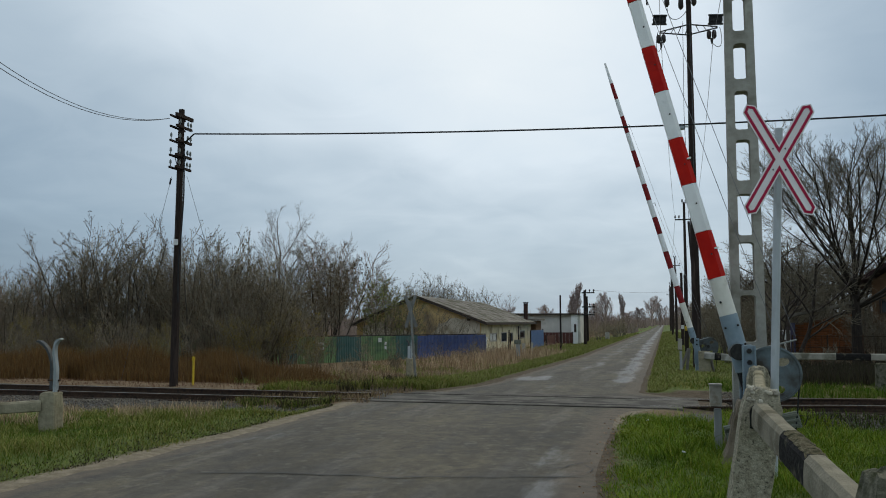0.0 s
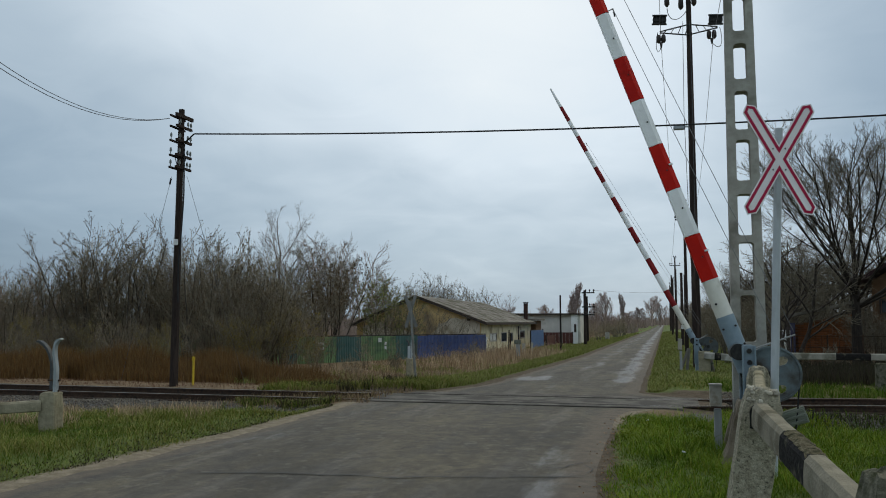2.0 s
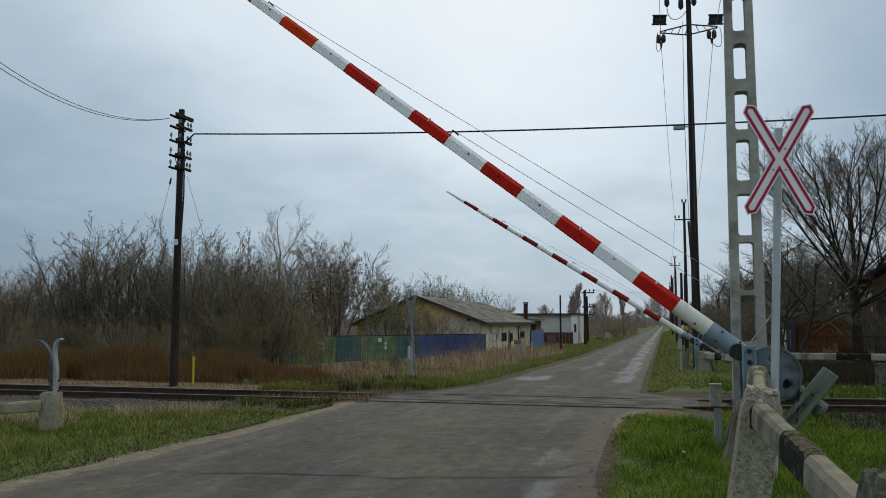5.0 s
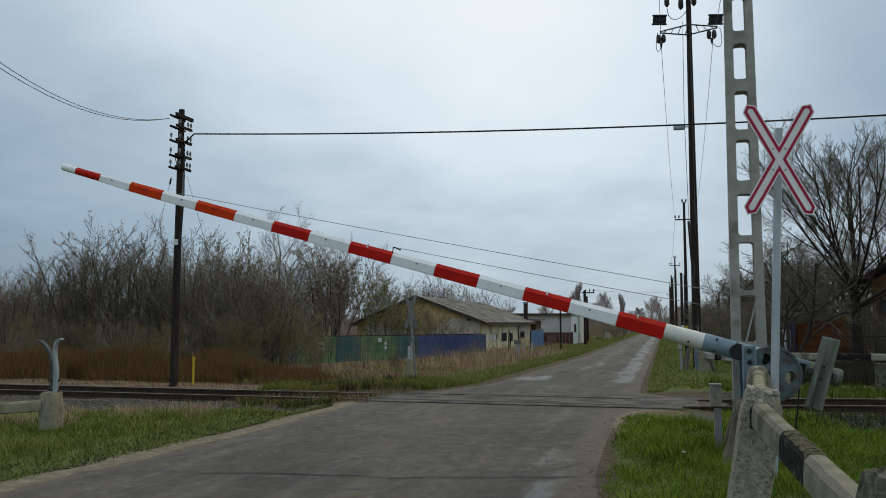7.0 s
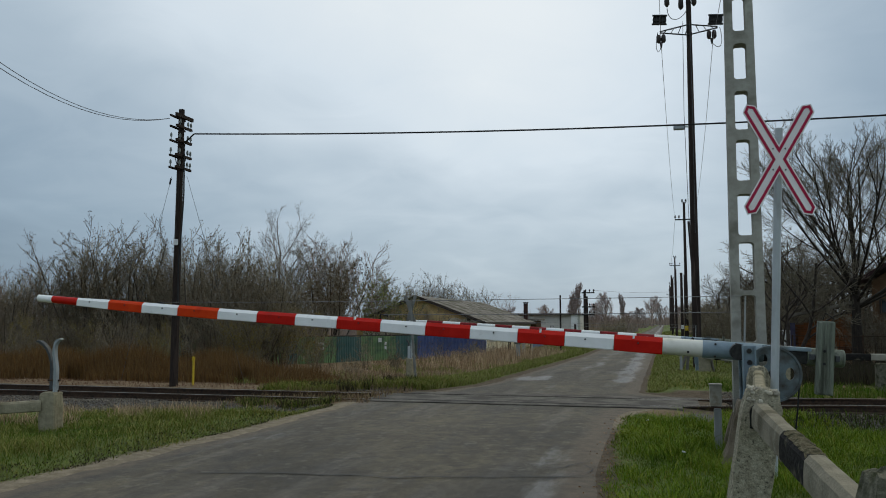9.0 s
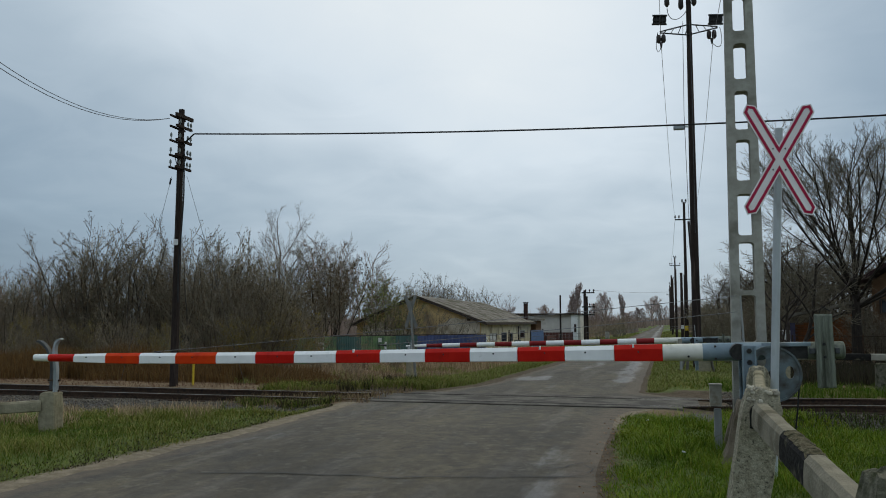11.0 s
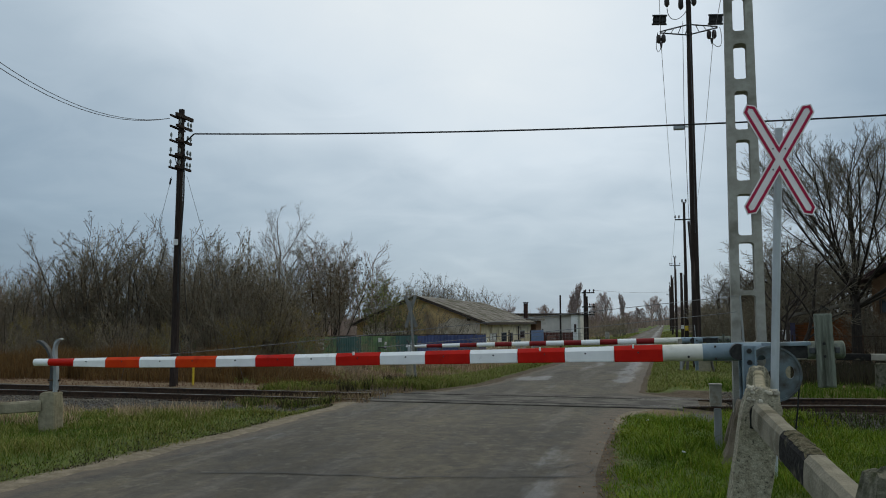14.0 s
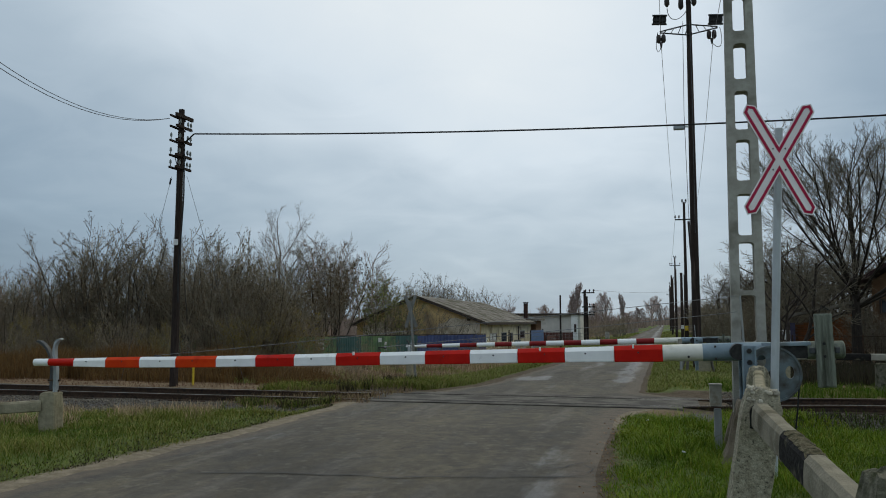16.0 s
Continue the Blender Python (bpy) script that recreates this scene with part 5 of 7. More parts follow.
for s in (-1, 1):
    cx = s * 1.0
    C = Geo()
    for k in range(5):
        C.box((cx - 0.22 + 0.11 * k, -0.1, 12.98), (0.03, 0.06, 0.34), 0.004)
    C.box((cx, -0.1, 13.15), (0.54, 0.10, 0.05), 0.006).box((cx, -0.1, 12.82), (0.54, 0.10, 0.05), 0.006).box((cx, -0.1, 12.98), (0.50, 0.03, 0.09), 0.004)
    C.box((cx, -0.06, 12.98), (0.48, 0.02, 0.30))
    tilt = Matrix.Translation((cx - 0.03, -0.1, 12.98 - s * 0.09)) @ pose(0, 0, 0, 0, 5, 0) @ Matrix.Translation((-cx, 0.1, -12.98))
    part("arrester_cage", C, M["dark_metal"], pow1, "black slatted arrester cage", m=tilt)
    hx = cx - s * 0.1 - 0.09
    for dx in (-0.09, 0.09):
        part("insulator", Geo().tube([(hx + dx, -0.1, 12.50), (hx + dx, -0.1, 12.42), (hx + dx, -0.1, 12.24), (hx + dx, -0.1, 12.18)], [0.05, 0.085, 0.085, 0.04], 9), M["insulator_dark"], pow1, smooth=True)
    part("insulator", Geo().tube([(hx, -0.1, 12.2), (hx, -0.1, 12.0)], [0.06, 0.03], 8), M["insulator_dark"], pow1)
    part("jumper", Geo().tube(bend([(hx, -0.1, 12.05), (cx + s * 0.10, -0.1, 11.62), (cx + s * 0.26, -0.1, 11.95), (cx + s * 0.1, -0.1, 12.6)]), 0.012, 5), M["wire"], pow1)
for x, z in ((-0.75, 13.55), (-0.25, 13.4), (0.22, 13.5)):
    part("insulator", Geo().tube([(x, -0.1, z), (x, -0.1, z + 0.1), (x, -0.1, z + 0.35)], [0.04, 0.10, 0.09], 9), M["insulator_dark"], pow1, smooth=True)
part("jumper", Geo().tube(bend([(-0.75, -0.1, 13.5), (-0.72, -0.1, 12.86), (-0.25, -0.1, 12.93), (-0.02, -0.1, 13.4)]), 0.014, 5), M["wire"], pow1)
part("lamp_arm", Geo().tube([(0.05, 0, 8.95), (-0.28, -0.1, 8.95)], 0.025, 6), M["grey_metal"], pow1)
part("lamp_head", Geo().box((-0.42, -0.12, 8.92), (0.42, 0.2, 0.16), 0.04, pose(0, 0, 0)), M["grey_metal"], pow1, "small grey street lamp head")
part("fuse_bracket", Geo().tube([(-0.06, -0.2, 9.15), (-0.06, -0.2, 9.65)], 0.04, 6), M["dark_metal"], pow1)
part("concrete_stub", Geo().box((0.06, 0.28, 1.2), (0.22, 0.20, 3.2), 0.02), M["wood_grey"], pow1, "grey stub bolted to the pole")
for dx in (-0.2, 0.05):
    part("riser_wire", Geo().tube([(dx, -0.2, 12.9), (dx * 1.2, -0.22, 9.5), (dx * 0.8, -0.22, 5.0)], 0.010, 5), M["wire"], pow1)


def far_power_pole(x, y, top, arm, w, twin):
    ob = wood_pole(x, y, -0.05, top, 0.19, 0.12, "distant dark wooden power pole", (0, 0), "power poles")
    if twin:
        part("second_leg", Geo().tube([(1.15, 0, -0.3), (0.42, 0, arm - 0.2)], [0.19, 0.13], 10), M["creosote"], ob, "leaning second leg")
    part("crossarm", Geo().box((0, -0.15, arm), (w, 0.1, 0.13), 0.01), M["dark_metal"], ob)
    for s in (-0.48, -0.28, 0.46):
        insulator(ob, s * w, -0.15, arm + 0.05, "insulator_dark", 0.10, 0.42)
    insulator(ob, -0.18, -0.1, top - 0.1, "insulator_dark", 0.10, 0.45)
    insulator(ob, 0.18, -0.1, top - 0.1, "insulator_dark", 0.10, 0.45)
    return ob


far_power_pole(2.17, 88, 14.2, 12.4, 1.9, True)
far_power_pole(1.9, 150, 13.2, 11.8, 1.8, False)
far_power_pole(2.1, 210, 12.6, 11.2, 1.8, False)
far_power_pole(1.6, 275, 12.0, 10.6, 1.8, False)
for y, x, h in ((48, 1.15, 3.4), (60, 1.17, 4.2), (72, 0.93, 5.2), (110, 0.9, 6.8), (130, 1.2, 7.4), (165, 1.0, 8.0), (185, 1.3, 8.5)):
    p = wood_pole(x, y, -0.05, h + 1.0, 0.115, 0.09, "slim wooden pole beside the road", (0, 0), "roadside poles")
    if y in (48, 60):
        part("label_plate", Geo().box((0, -0.17, 1.45), (0.20, 0.02, 0.26), 0.004), M["yellow" if y == 48 else "notice"], p, "small yellow plate" if y == 48 else "small white plate")
for s in (-0.92, 0.92):
    thing("power_wire", Geo().tube(sag((1.02 + s, 30.9, 12.05), (2.17 + s, 87.8, 12.6), 1.2, 18), 0.010, 5), M["wire"], None, "thin power wire along the road", "power wire", "power line wires")
    thing("power_wire", Geo().tube(sag((2.17 + s, 87.8, 12.6), (1.9 + s * 0.9, 149.8, 12.0), 1.2, 12), 0.014, 5), M["wire"], None, "thin power wire along the road", "power wire", "power line wires")
    thing("power_wire", Geo().tube(sag((1.02 + s, 30.9, 12.05), (0.6 + s, -25, 12.8), 1.2, 18), 0.010, 5), M["wire"], None, "thin power wire along the road", "power wire", "power line wires")
thing("service_wire", Geo().tube(sag((1.9, 150, 7.2), (-6.97, 85, 5.0), 0.25, 14), 0.013, 5), M["wire"], None, "dark service wire over the road", "power wire", "power line wires")

tp = wood_pole(-7.9, 85, -0.2, 5.0, 0.17, 0.14, "dark wooden transformer pole beside the road", (0, 0), "power poles")
part("second_leg", Geo().tube([(0.22, 0.35, 0), (0.16, 0.2, 4.6)], 0.12, 8), M["creosote"], tp)
for z in (4.95, 3.5, 2.7):
    part("crossarm", Geo().box((0.35, -0.2, z), (1.3, 0.12, 0.12), 0.01), M["dark_metal"], tp)
    for k in (0.1, 0.5, 0.92):
        insulator(tp, k, -0.2, z + 0.05, "insulator_dark", 0.09, 0.3)
wood_pole(-7.6, 62, -0.1, 3.76, 0.075, 0.06, "thin dark post beside the road", (0, 0), "roadside poles")
stub = thing("road_stone", Geo().box((0, 0, 0.25), (0.5, 0.2, 0.7), 0.04), M["concrete_pale"], pose(-6.3, 94, 0), "small pale stone beside the road", "marker stone")


# ---- buildings ----
def window(parent, m, w, h, panes=2, frame_mat="notice"):
    """A framed window set in a wall's outer face, facing -y in its own space."""
    fr = part("window_frame", Geo().ring([(-w / 2, 0), (w / 2, 0), (w / 2, h), (-w / 2, h)], [(-w / 2 + 0.07, 0.07), (w / 2 - 0.07, 0.07), (w / 2 - 0.07, h - 0.07), (-w / 2 + 0.07, h - 0.07)], 0.09), M[frame_mat], parent, "pale window frame", m=m)
    k = (w - 0.14) / panes
    for i in range(panes):
        part("pane", Geo().box((-w / 2 + 0.07 + k * (i + 0.5), 0.02, h / 2), (k - 0.035, 0.012, h - 0.15)), M["glass"], fr)
    return fr


def make_ochre_house():
    x0, x1, xr, y0, y1 = -22.4, -12.9, -17.7, 58.0, 81.3
    base, eave, ridge = -0.7, 1.74, 3.60
    ob = tagged(new("ochre_house"), "long low house with stained ochre gable and grey slate roof", "house")
    g = Geo()
    g.prism([(x0, base), (x1, base), (x1, eave), (xr, ridge - 0.12), (x0, eave - 0.1)], 0.3, Matrix.Translation((0, y0 + 0.15, 0)))
    part("gable_wall", g, M["plaster_yellow"], ob, "stained ochre plaster gable")
    part("gable_wall", Geo().prism([(x0, base), (x1, base), (x1, eave), (xr, ridge - 0.12), (x0, eave - 0.1)], 0.3, Matrix.Translation((0, y1 - 0.15, 0))), M["plaster_yellow"], ob)
    # the long wall, built round its openings
    side = Geo()
    wins = [(61.3, 2.7, 0.24, 0.66), (65.8, 2.5, 0.10, 0.82), (69.6, 1.6, 0.05, 0.80), (74.7, 2.7, 0.25, 0.75)]
    y = y0 + 0.3
    for wy, ww, wz, wh in wins:
        side.box((x1 - 0.15, (y + wy) / 2, (base + eave) / 2), (0.3, wy - y, eave - base))
        side.box((x1 - 0.15, wy + ww / 2, (base + wz) / 2), (0.3, ww, wz - base))
        side.box((x1 - 0.15, wy + ww / 2, (wz + wh + eave) / 2), (0.3, ww, eave - wz - wh))
        y = wy + ww
    side.box((x1 - 0.15, (y + y1 - 0.3) / 2, (base + eave) / 2), (0.3, y1 - 0.3 - y, eave - base))
    part("side_wall", side, M["plaster_pale"], ob, "pale yellow plaster wall with low windows")
    for wy, ww, wz, wh in wins:
        window(ob, pose(x1 - 0.01, wy + ww / 2, wz, 0, 0, 90), ww, wh, 2, "window_pale")
    part("boarding", Geo().box((x1 - 0.03, 62.0, 0.57), (0.03, 0.9, 0.5)).box((x1 - 0.03, 63.2, 0.57), (0.03, 1.0, 0.5)), M["notice"], ob, "white boards behind the window frame")
    part("bare_plaster", Geo().prism([(-16.3, base), (x1 - 0.02, base), (x1 - 0.02, 1.66), (-13.4, 1.86), (-13.9, 2.0), (-14.3, 1.92), (-14.6, 2.05), (-15.2, 2.02), (-15.5, 1.72), (-16.0, 1.62), (-16.2, 1.2), (-16.6, 0.9)], 0.02, Matrix.Translation((0, y0 - 0.006, 0))), M["plaster_bare"], ob, "pale bare plaster where the ochre has flaked")
    part("bare_plaster", Geo().prism([(-21.9, base), (-17.8, base), (-18.0, 0.9), (-18.9, 1.25), (-19.6, 1.1), (-20.4, 1.7), (-21.0, 1.8), (-21.9, 1.4)], 0.02, Matrix.Translation((0, y0 - 0.006, 0))), M["plaster_bare"], ob, "pale bare plaster where the ochre has flaked")
    part("far_wall", Geo().box((x0 + 0.15, (y0 + y1) / 2, (base + eave) / 2), (0.3, y1 - y0 - 0.6, eave - base - 0.1)), M["plaster_yellow"], ob)
    for sx, xe, ze in ((-1, x0 - 0.45, eave - 0.28), (1, x1 + 0.55, eave - 0.12)):
        a = math.degrees(math.atan2(ridge - ze, xr - xe))
        ln = math.hypot(ridge - ze, xr - xe)
        v = [(xe, y0 - 0.35, ze), (xr, y0 - 0.35, ridge), (xr, y1 + 0.3, ridge), (xe, y1 + 0.3, ze)]
        up = [(x, y, z + 0.10) for x, y, z in v]
        part("roof", Geo().add(v + up, [(0, 1, 2, 3), (4, 5, 6, 7), (0, 1, 5, 4), (1, 2, 6, 5), (2, 3, 7, 6), (3, 0, 4, 7)]), M["slate"], ob, "grey slate roof slope")
        part("bargeboard", Geo().add([(xe, y0 - 0.39, ze - 0.10), (xr, y0 - 0.39, ridge - 0.08), (xr, y0 - 0.39, ridge + 0.13), (xe, y0 - 0.39, ze + 0.12), (xe, y0 - 0.34, ze - 0.10), (xr, y0 - 0.34, ridge - 0.08), (xr, y0 - 0.34, ridge + 0.13), (xe, y0 - 0.34, ze + 0.12)],
                               [(0, 1, 2, 3), (4, 5, 6, 7), (0, 1, 5, 4), (2, 3, 7, 6), (0, 3, 7, 4), (1, 2, 6, 5)]), M["eave"], ob, "dark bargeboard")
    for k in range(9):
        f0 = k / 9
        xe, ze = x1 + 0.55, eave - 0.12
        x, z = xe + (xr - xe) * f0, ze + (ridge - ze) * f0 + 0.112
        part("slate_course", Geo().box((x - 0.02, (y0 + y1) / 2, z + 0.004), (0.05, y1 - y0 + 0.6, 0.012)), M["slate"], ob)
    part("fascia", Geo().box((x1 + 0.52, (y0 + y1) / 2, eave - 0.10), (0.07, y1 - y0 + 0.6, 0.20)), M["eave"], ob, "dark eave board")
    part("vent", Geo().box((-13.75, y0 - 0.03, 2.05), (0.28, 0.06, 0.42)), M["eave"], ob, "dark gable opening")
    part("annex", Geo().box((-13.4, 83.2, 0.6), (1.9, 3.6, 2.6)), M["brown_render"], ob, "small brown annex")
    part("annex_roof", Geo().box((-13.3, 83.2, 2.0), (2.5, 4.2, 0.16), 0.02, pose(0, 0, 0)), M["slate"], ob)
    ch = part("chimney", Geo().box((-13.2, 80.0, 2.6), (0.38, 0.4, 2.0), 0.02), M["brick_sooty"], ob, "dark brick chimney")
    part("cap", Geo().box((-13.2, 80.0, 3.66), (0.48, 0.5, 0.08), 0.02), M["eave"], ch)
    return ob


make_ochre_house()


def make_white_building():
    ob = tagged(new("white_building"), "low flat-roofed grey-white building with a bright end wall", "building")
    part("wall", Geo().box((-13.3, 93.0, 0.95), (8.8, 6.0, 3.2)), M["white_wall"], ob, "grey-white rendered wall")
    part("roof", Geo().box((-13.3, 92.8, 2.63), (9.0, 6.6, 0.16), 0.02), M["eave"], ob, "flat dark roof edge")
    end = part("end_wall", Geo().box((-9.52, 90.0, 1.05), (0.66, 0.5, 3.3)), M["bright_wall"], ob, "bright white end wall")
    part("door", Geo().box((-9.42, 89.73, 1.1), (0.24, 0.06, 0.9)), M["eave"], ob, "narrow dark door")
    return ob


make_white_building()


def make_gate(x, y, ln, h, z, mat, label, turn=90):
    ob = tagged(new("yard_gate"), label, "gate", "yard gates")
    ob.matrix_basis = pose(x, y, z, 0, 0, turn)
    n = max(4, int(ln / 0.35))
    w = ln / n
    for k in range(n):
        part("board", Geo().box((w * (k + 0.5), 0, h / 2), (w - 0.02, 0.04, h), 0.006), M[mat], ob)
    for k in (0, ln):
        part("gate_post", Geo().box((k, 0.06, h / 2), (0.12, 0.12, h + 0.14), 0.01), M["eave"], ob)
    return ob


make_gate(-11.5, 72.5, 7.6, 1.75, -0.75, "gate_blue", "bright blue sheet metal yard gate")
panel = thing("leaning_board", Geo().box((0, 0, 0.5), (0.30, 0.04, 1.15), 0.008, pose(0, 0, 0, 0, 8, 0)), M["bright_wall"], pose(-12.35, 56.6, -0.35), "narrow white board leaning at the end of the fence", "board")
for x, y, z, w, h in ((-9.48, 56.5, -0.05, 0.20, 0.40), (-9.15, 58.0, -0.05, 0.13, 0.4)):
    thing("meter_box", Geo().box((0, 0, h / 2 - 0.3), (w, 0.18, h + 0.5), 0.02), M["window_pale"], pose(x, y, z), "small pale box on a post beside the yard", "meter box", "boxes beside the yard")
for x, y, top in ((-10.55, 56.5, 1.17), (-9.87, 56.5, 1.48), (-10.9, 59.0, 0.95)):
    wood_pole(x, y, -0.6, top, 0.05, 0.04, "thin dark fence stake before the house", (0.04, 0), "stakes before the house")
make_gate(-11.3, 81, 6.0, 1.15, -0.75, "gate_red", "low brown-red plank fence")
make_gate(-13.2, 88.6, 3.6, 1.25, -0.6, "gate_red", "brown-red plank fence before the white building", 0)


def make_sheet_fence():
    """Corrugated sheets, green and then blue, on posts, along the yard."""
    a, b = Vector((-24.5, 36.0)), Vector((-12.1, 56.2))
    d = b - a
    L = d.length
    turn = math.degrees(math.atan2(d.y, d.x))
    ob = tagged(new("sheet_fence"), "green and blue painted sheet metal yard fence", "fence")
    ob.matrix_basis = pose(a.x, a.y, -0.72, 0, 0, turn)
    n = 26
    w = L / n
    H = 1.62
    def sheet(h):
        g, cols = Geo(), 14
        for k in range(cols + 1):
            y = 0.018 * (1 if k % 2 else -1)
            g.v += [(w * 0.985 * k / cols, y, 0.0), (w * 0.985 * k / cols, y, h), (w * 0.985 * k / cols, y + 0.006, 0.0), (w * 0.985 * k / cols, y + 0.006, h)]
        for k in range(cols):
            o = 4 * k
            g.f += [(o, o + 4, o + 5, o + 1), (o + 2, o + 3, o + 7, o + 6), (o + 1, o + 5, o + 7, o + 3)]
        return g
    tones = ["sheet_green"] * n
    for k in range(n):
        t = (k + 0.5) / n
        tones[k] = "sheet_blue" if t > 0.725 else ("sheet_teal" if k in (1, 4, 8, 12, 13, 17, 18) else "sheet_green")
        part("sheet", sheet(H - 0.04 * (k % 3 == 1)), M[tones[k]], ob, {"sheet_blue": "blue sheet", "sheet_teal": "dark teal sheet"}.get(tones[k], "green sheet"), m=pose(w * k, 0, 0, 0, 0, (k % 3 - 1) * 0.6))
        part("fence_post", Geo().box((w * k, 0.06, H / 2), (0.09, 0.09, H + 0.08), 0.008), M["eave"], ob)
    part("top_rail", Geo().box((L / 2, 0.03, H + 0.01), (L, 0.08, 0.07), 0.01), M["eave"], ob, "dark top rail")
    for s, z, sw, sh in ((9.8, 1.20, 0.42, 0.18), (9.8, 0.92, 0.46, 0.18), (14.2, 1.36, 0.26, 0.26), (14.65, 1.14, 0.16, 0.2), (14.65, 0.88, 0.16, 0.2)):
        part("notice", Geo().box((s, -0.04, z), (sw, 0.02, sh), 0.004), M["notice"], ob, "small white notice")
    return ob


make_sheet_fence()


def brick_shed():
    """The orange shed beyond the tree, in courses of brick."""
    ob = tagged(new("brick_shed"), "low orange brick shed with a slanting roof", "shed")
    ob.matrix_basis = pose(5.34, 38, 0, 0, 0, -8)
    L, H0, H1 = 2.7, 1.62, 2.22
    core = Geo().prism([(0, -0.1), (L, -0.1), (L, H1), (0, H0)], 2.6, Matrix.Translation((0, 1.42, 0)))
    part("wall", core, M["mortar"], ob, "brown brick wall core")
    bl, bh = 0.25, 0.075
    brick = Geo().box((0, 0, 0), (bl - 0.012, 0.12, bh - 0.012), 0.0).mesh("brick", M["brick_orange"])
    count, rest = 0, Geo()
    for r in range(30):
        z = 0.30 + r * bh
        x = 0.125 if r % 2 else 0.0
        while x < L - 0.1:
            if z < H0 + (H1 - H0) * x / L - 0.06 and x > 0.12:
                if 0.6 < z < 1.9 and x < 2.6 and count < 300:
                    q = new("brick", brick)
                    q.parent = ob
                    q.matrix_basis = pose(x, 0.10, z)
                    count += 1
                else:
                    rest.box((x, 0.10, z), (bl - 0.012, 0.12, bh - 0.012))
            x += bl
    tagged(part("brickwork", rest, M["brick_orange"], ob, "orange brick courses"), kind="stuff")
    part("roof", Geo().box((L / 2, 1.3, 0), (L + 0.6, 3.4, 0.12), 0.02, pose(0, 0, H0 + 0.42, 0, -math.degrees(math.atan2(H1 - H0, L)), 0)), M["slate"], ob, "thin grey slanting roof")
    part("door_post", Geo().box((-0.06, -0.05, 0.75), (0.2, 0.14, 1.9), 0.01), material("violet_grey_paint", (0.06, 0.055, 0.10), (0.10, 0.095, 0.15), 3, 0.7), ob, "dark violet-grey corner post")
    part("white_panel", Geo().box((-0.32, 0.0, 0.6), (0.36, 0.08, 1.6), 0.01), M["bright_wall"], ob, "white panel")
    return ob


brick_shed()


def make_brown_house():
    ob = tagged(new("brown_house"), "brown house with a dark maroon tiled roof", "house")
    ob.matrix_basis = pose(7.97, 36.0, -0.2, 0, 0, -14)
    part("wall", Geo().box((3.2, 4.3, 1.8), (6.4, 7.0, 3.8), 0.02), M["brown_render"], ob, "brown rendered wall")
    v = [(-0.55, 0.35, 3.46), (3.2, 0.35, 5.85), (6.9, 0.35, 3.46)]
    g = Geo()
    for (xa, _, za), (xb, _, zb) in (((v[0]), (v[1])), ((v[1]), (v[2]))):
        q = [(xa, 0.25, za), (xb, 0.25, zb), (xb, 8.3, zb), (xa, 8.3, za)]
        g.add(q + [(x, y, z + 0.16) for x, y, z in q], [(0, 1, 2, 3), (4, 5, 6, 7), (0, 1, 5, 4), (1, 2, 6, 5), (2, 3, 7, 6), (3, 0, 4, 7)])
    part("roof", g, M["roof_red"], ob, "dark maroon tiled roof")
    part("gable", Geo().prism([(0, 3.6), (6.4, 3.6), (3.2, 5.7)], 0.2, Matrix.Translation((0, 0.92, 0))), M["brown_render"], ob)
    part("chimney", Geo().box((2.0, 2.0, 5.2), (0.5, 0.5, 1.6), 0.02), M["brick"], ob, "dark brick chimney")
    for x in (0.5, 1.15):
        window(ob, pose(x, 0.78, 2.25), 0.5, 0.62, 1, "eave")
    return ob


make_brown_house()


def mesh_fence():
    ob = tagged(new("wire_fence"), "rusty wire fence with thin posts before the shed", "fence")
    ob.matrix_basis = pose(4.6, 33.2, 0)
    for k in range(6):
        part("fence_post", Geo().tube([(k * 1.2, 0, -0.1), (k * 1.2, 0, 1.25)], 0.03, 6), M["rust"], ob)
    for z in (0.35, 0.8, 1.22):
        part("fence_wire", Geo().tube([(0, 0, z), (6, 0, z - 0.02)], 0.010, 5), M["rust"], ob)
    for k in range(30):
        part("fence_bar", Geo().tube([(0.2 * k, 0, 0.1), (0.2 * k, 0, 1.22)], 0.006, 4), M["rust"], ob)
    return ob


mesh_fence()


# ---- trees and bushes ----
class Twigs:
    """Branch tubes kept in lists, three or more sided."""

    def __init__(self):
        self.v, self.f, self.tips = [], [], []

    def tube(self, pts, r0, r1, sides):
        n, o = len(pts), len(self.v)
        for i, p in enumerate(pts):
            d = pts[min(i + 1, n - 1)] - pts[max(i - 1, 0)]
            d.normalize()
            u = d.cross(Vector((0.31, 0.95, 0.05))).normalized()
            w = d.cross(u)
            r = r0 + (r1 - r0) * i / (n - 1)
            for k in range(sides):
                t = 6.2832 * k / sides
                self.v.append(p + (u * math.cos(t) + w * math.sin(t)) * r)
        for i in range(n - 1):
            for k in range(sides):
                k2 = (k + 1) % sides
                self.f.append((o + i * sides + k, o + i * sides + k2, o + (i + 1) * sides + k2, o + (i + 1) * sides + k))

    def mesh(self, name, mat):
        return raw_mesh(name, [tuple(p) for p in self.v], self.f, mat)


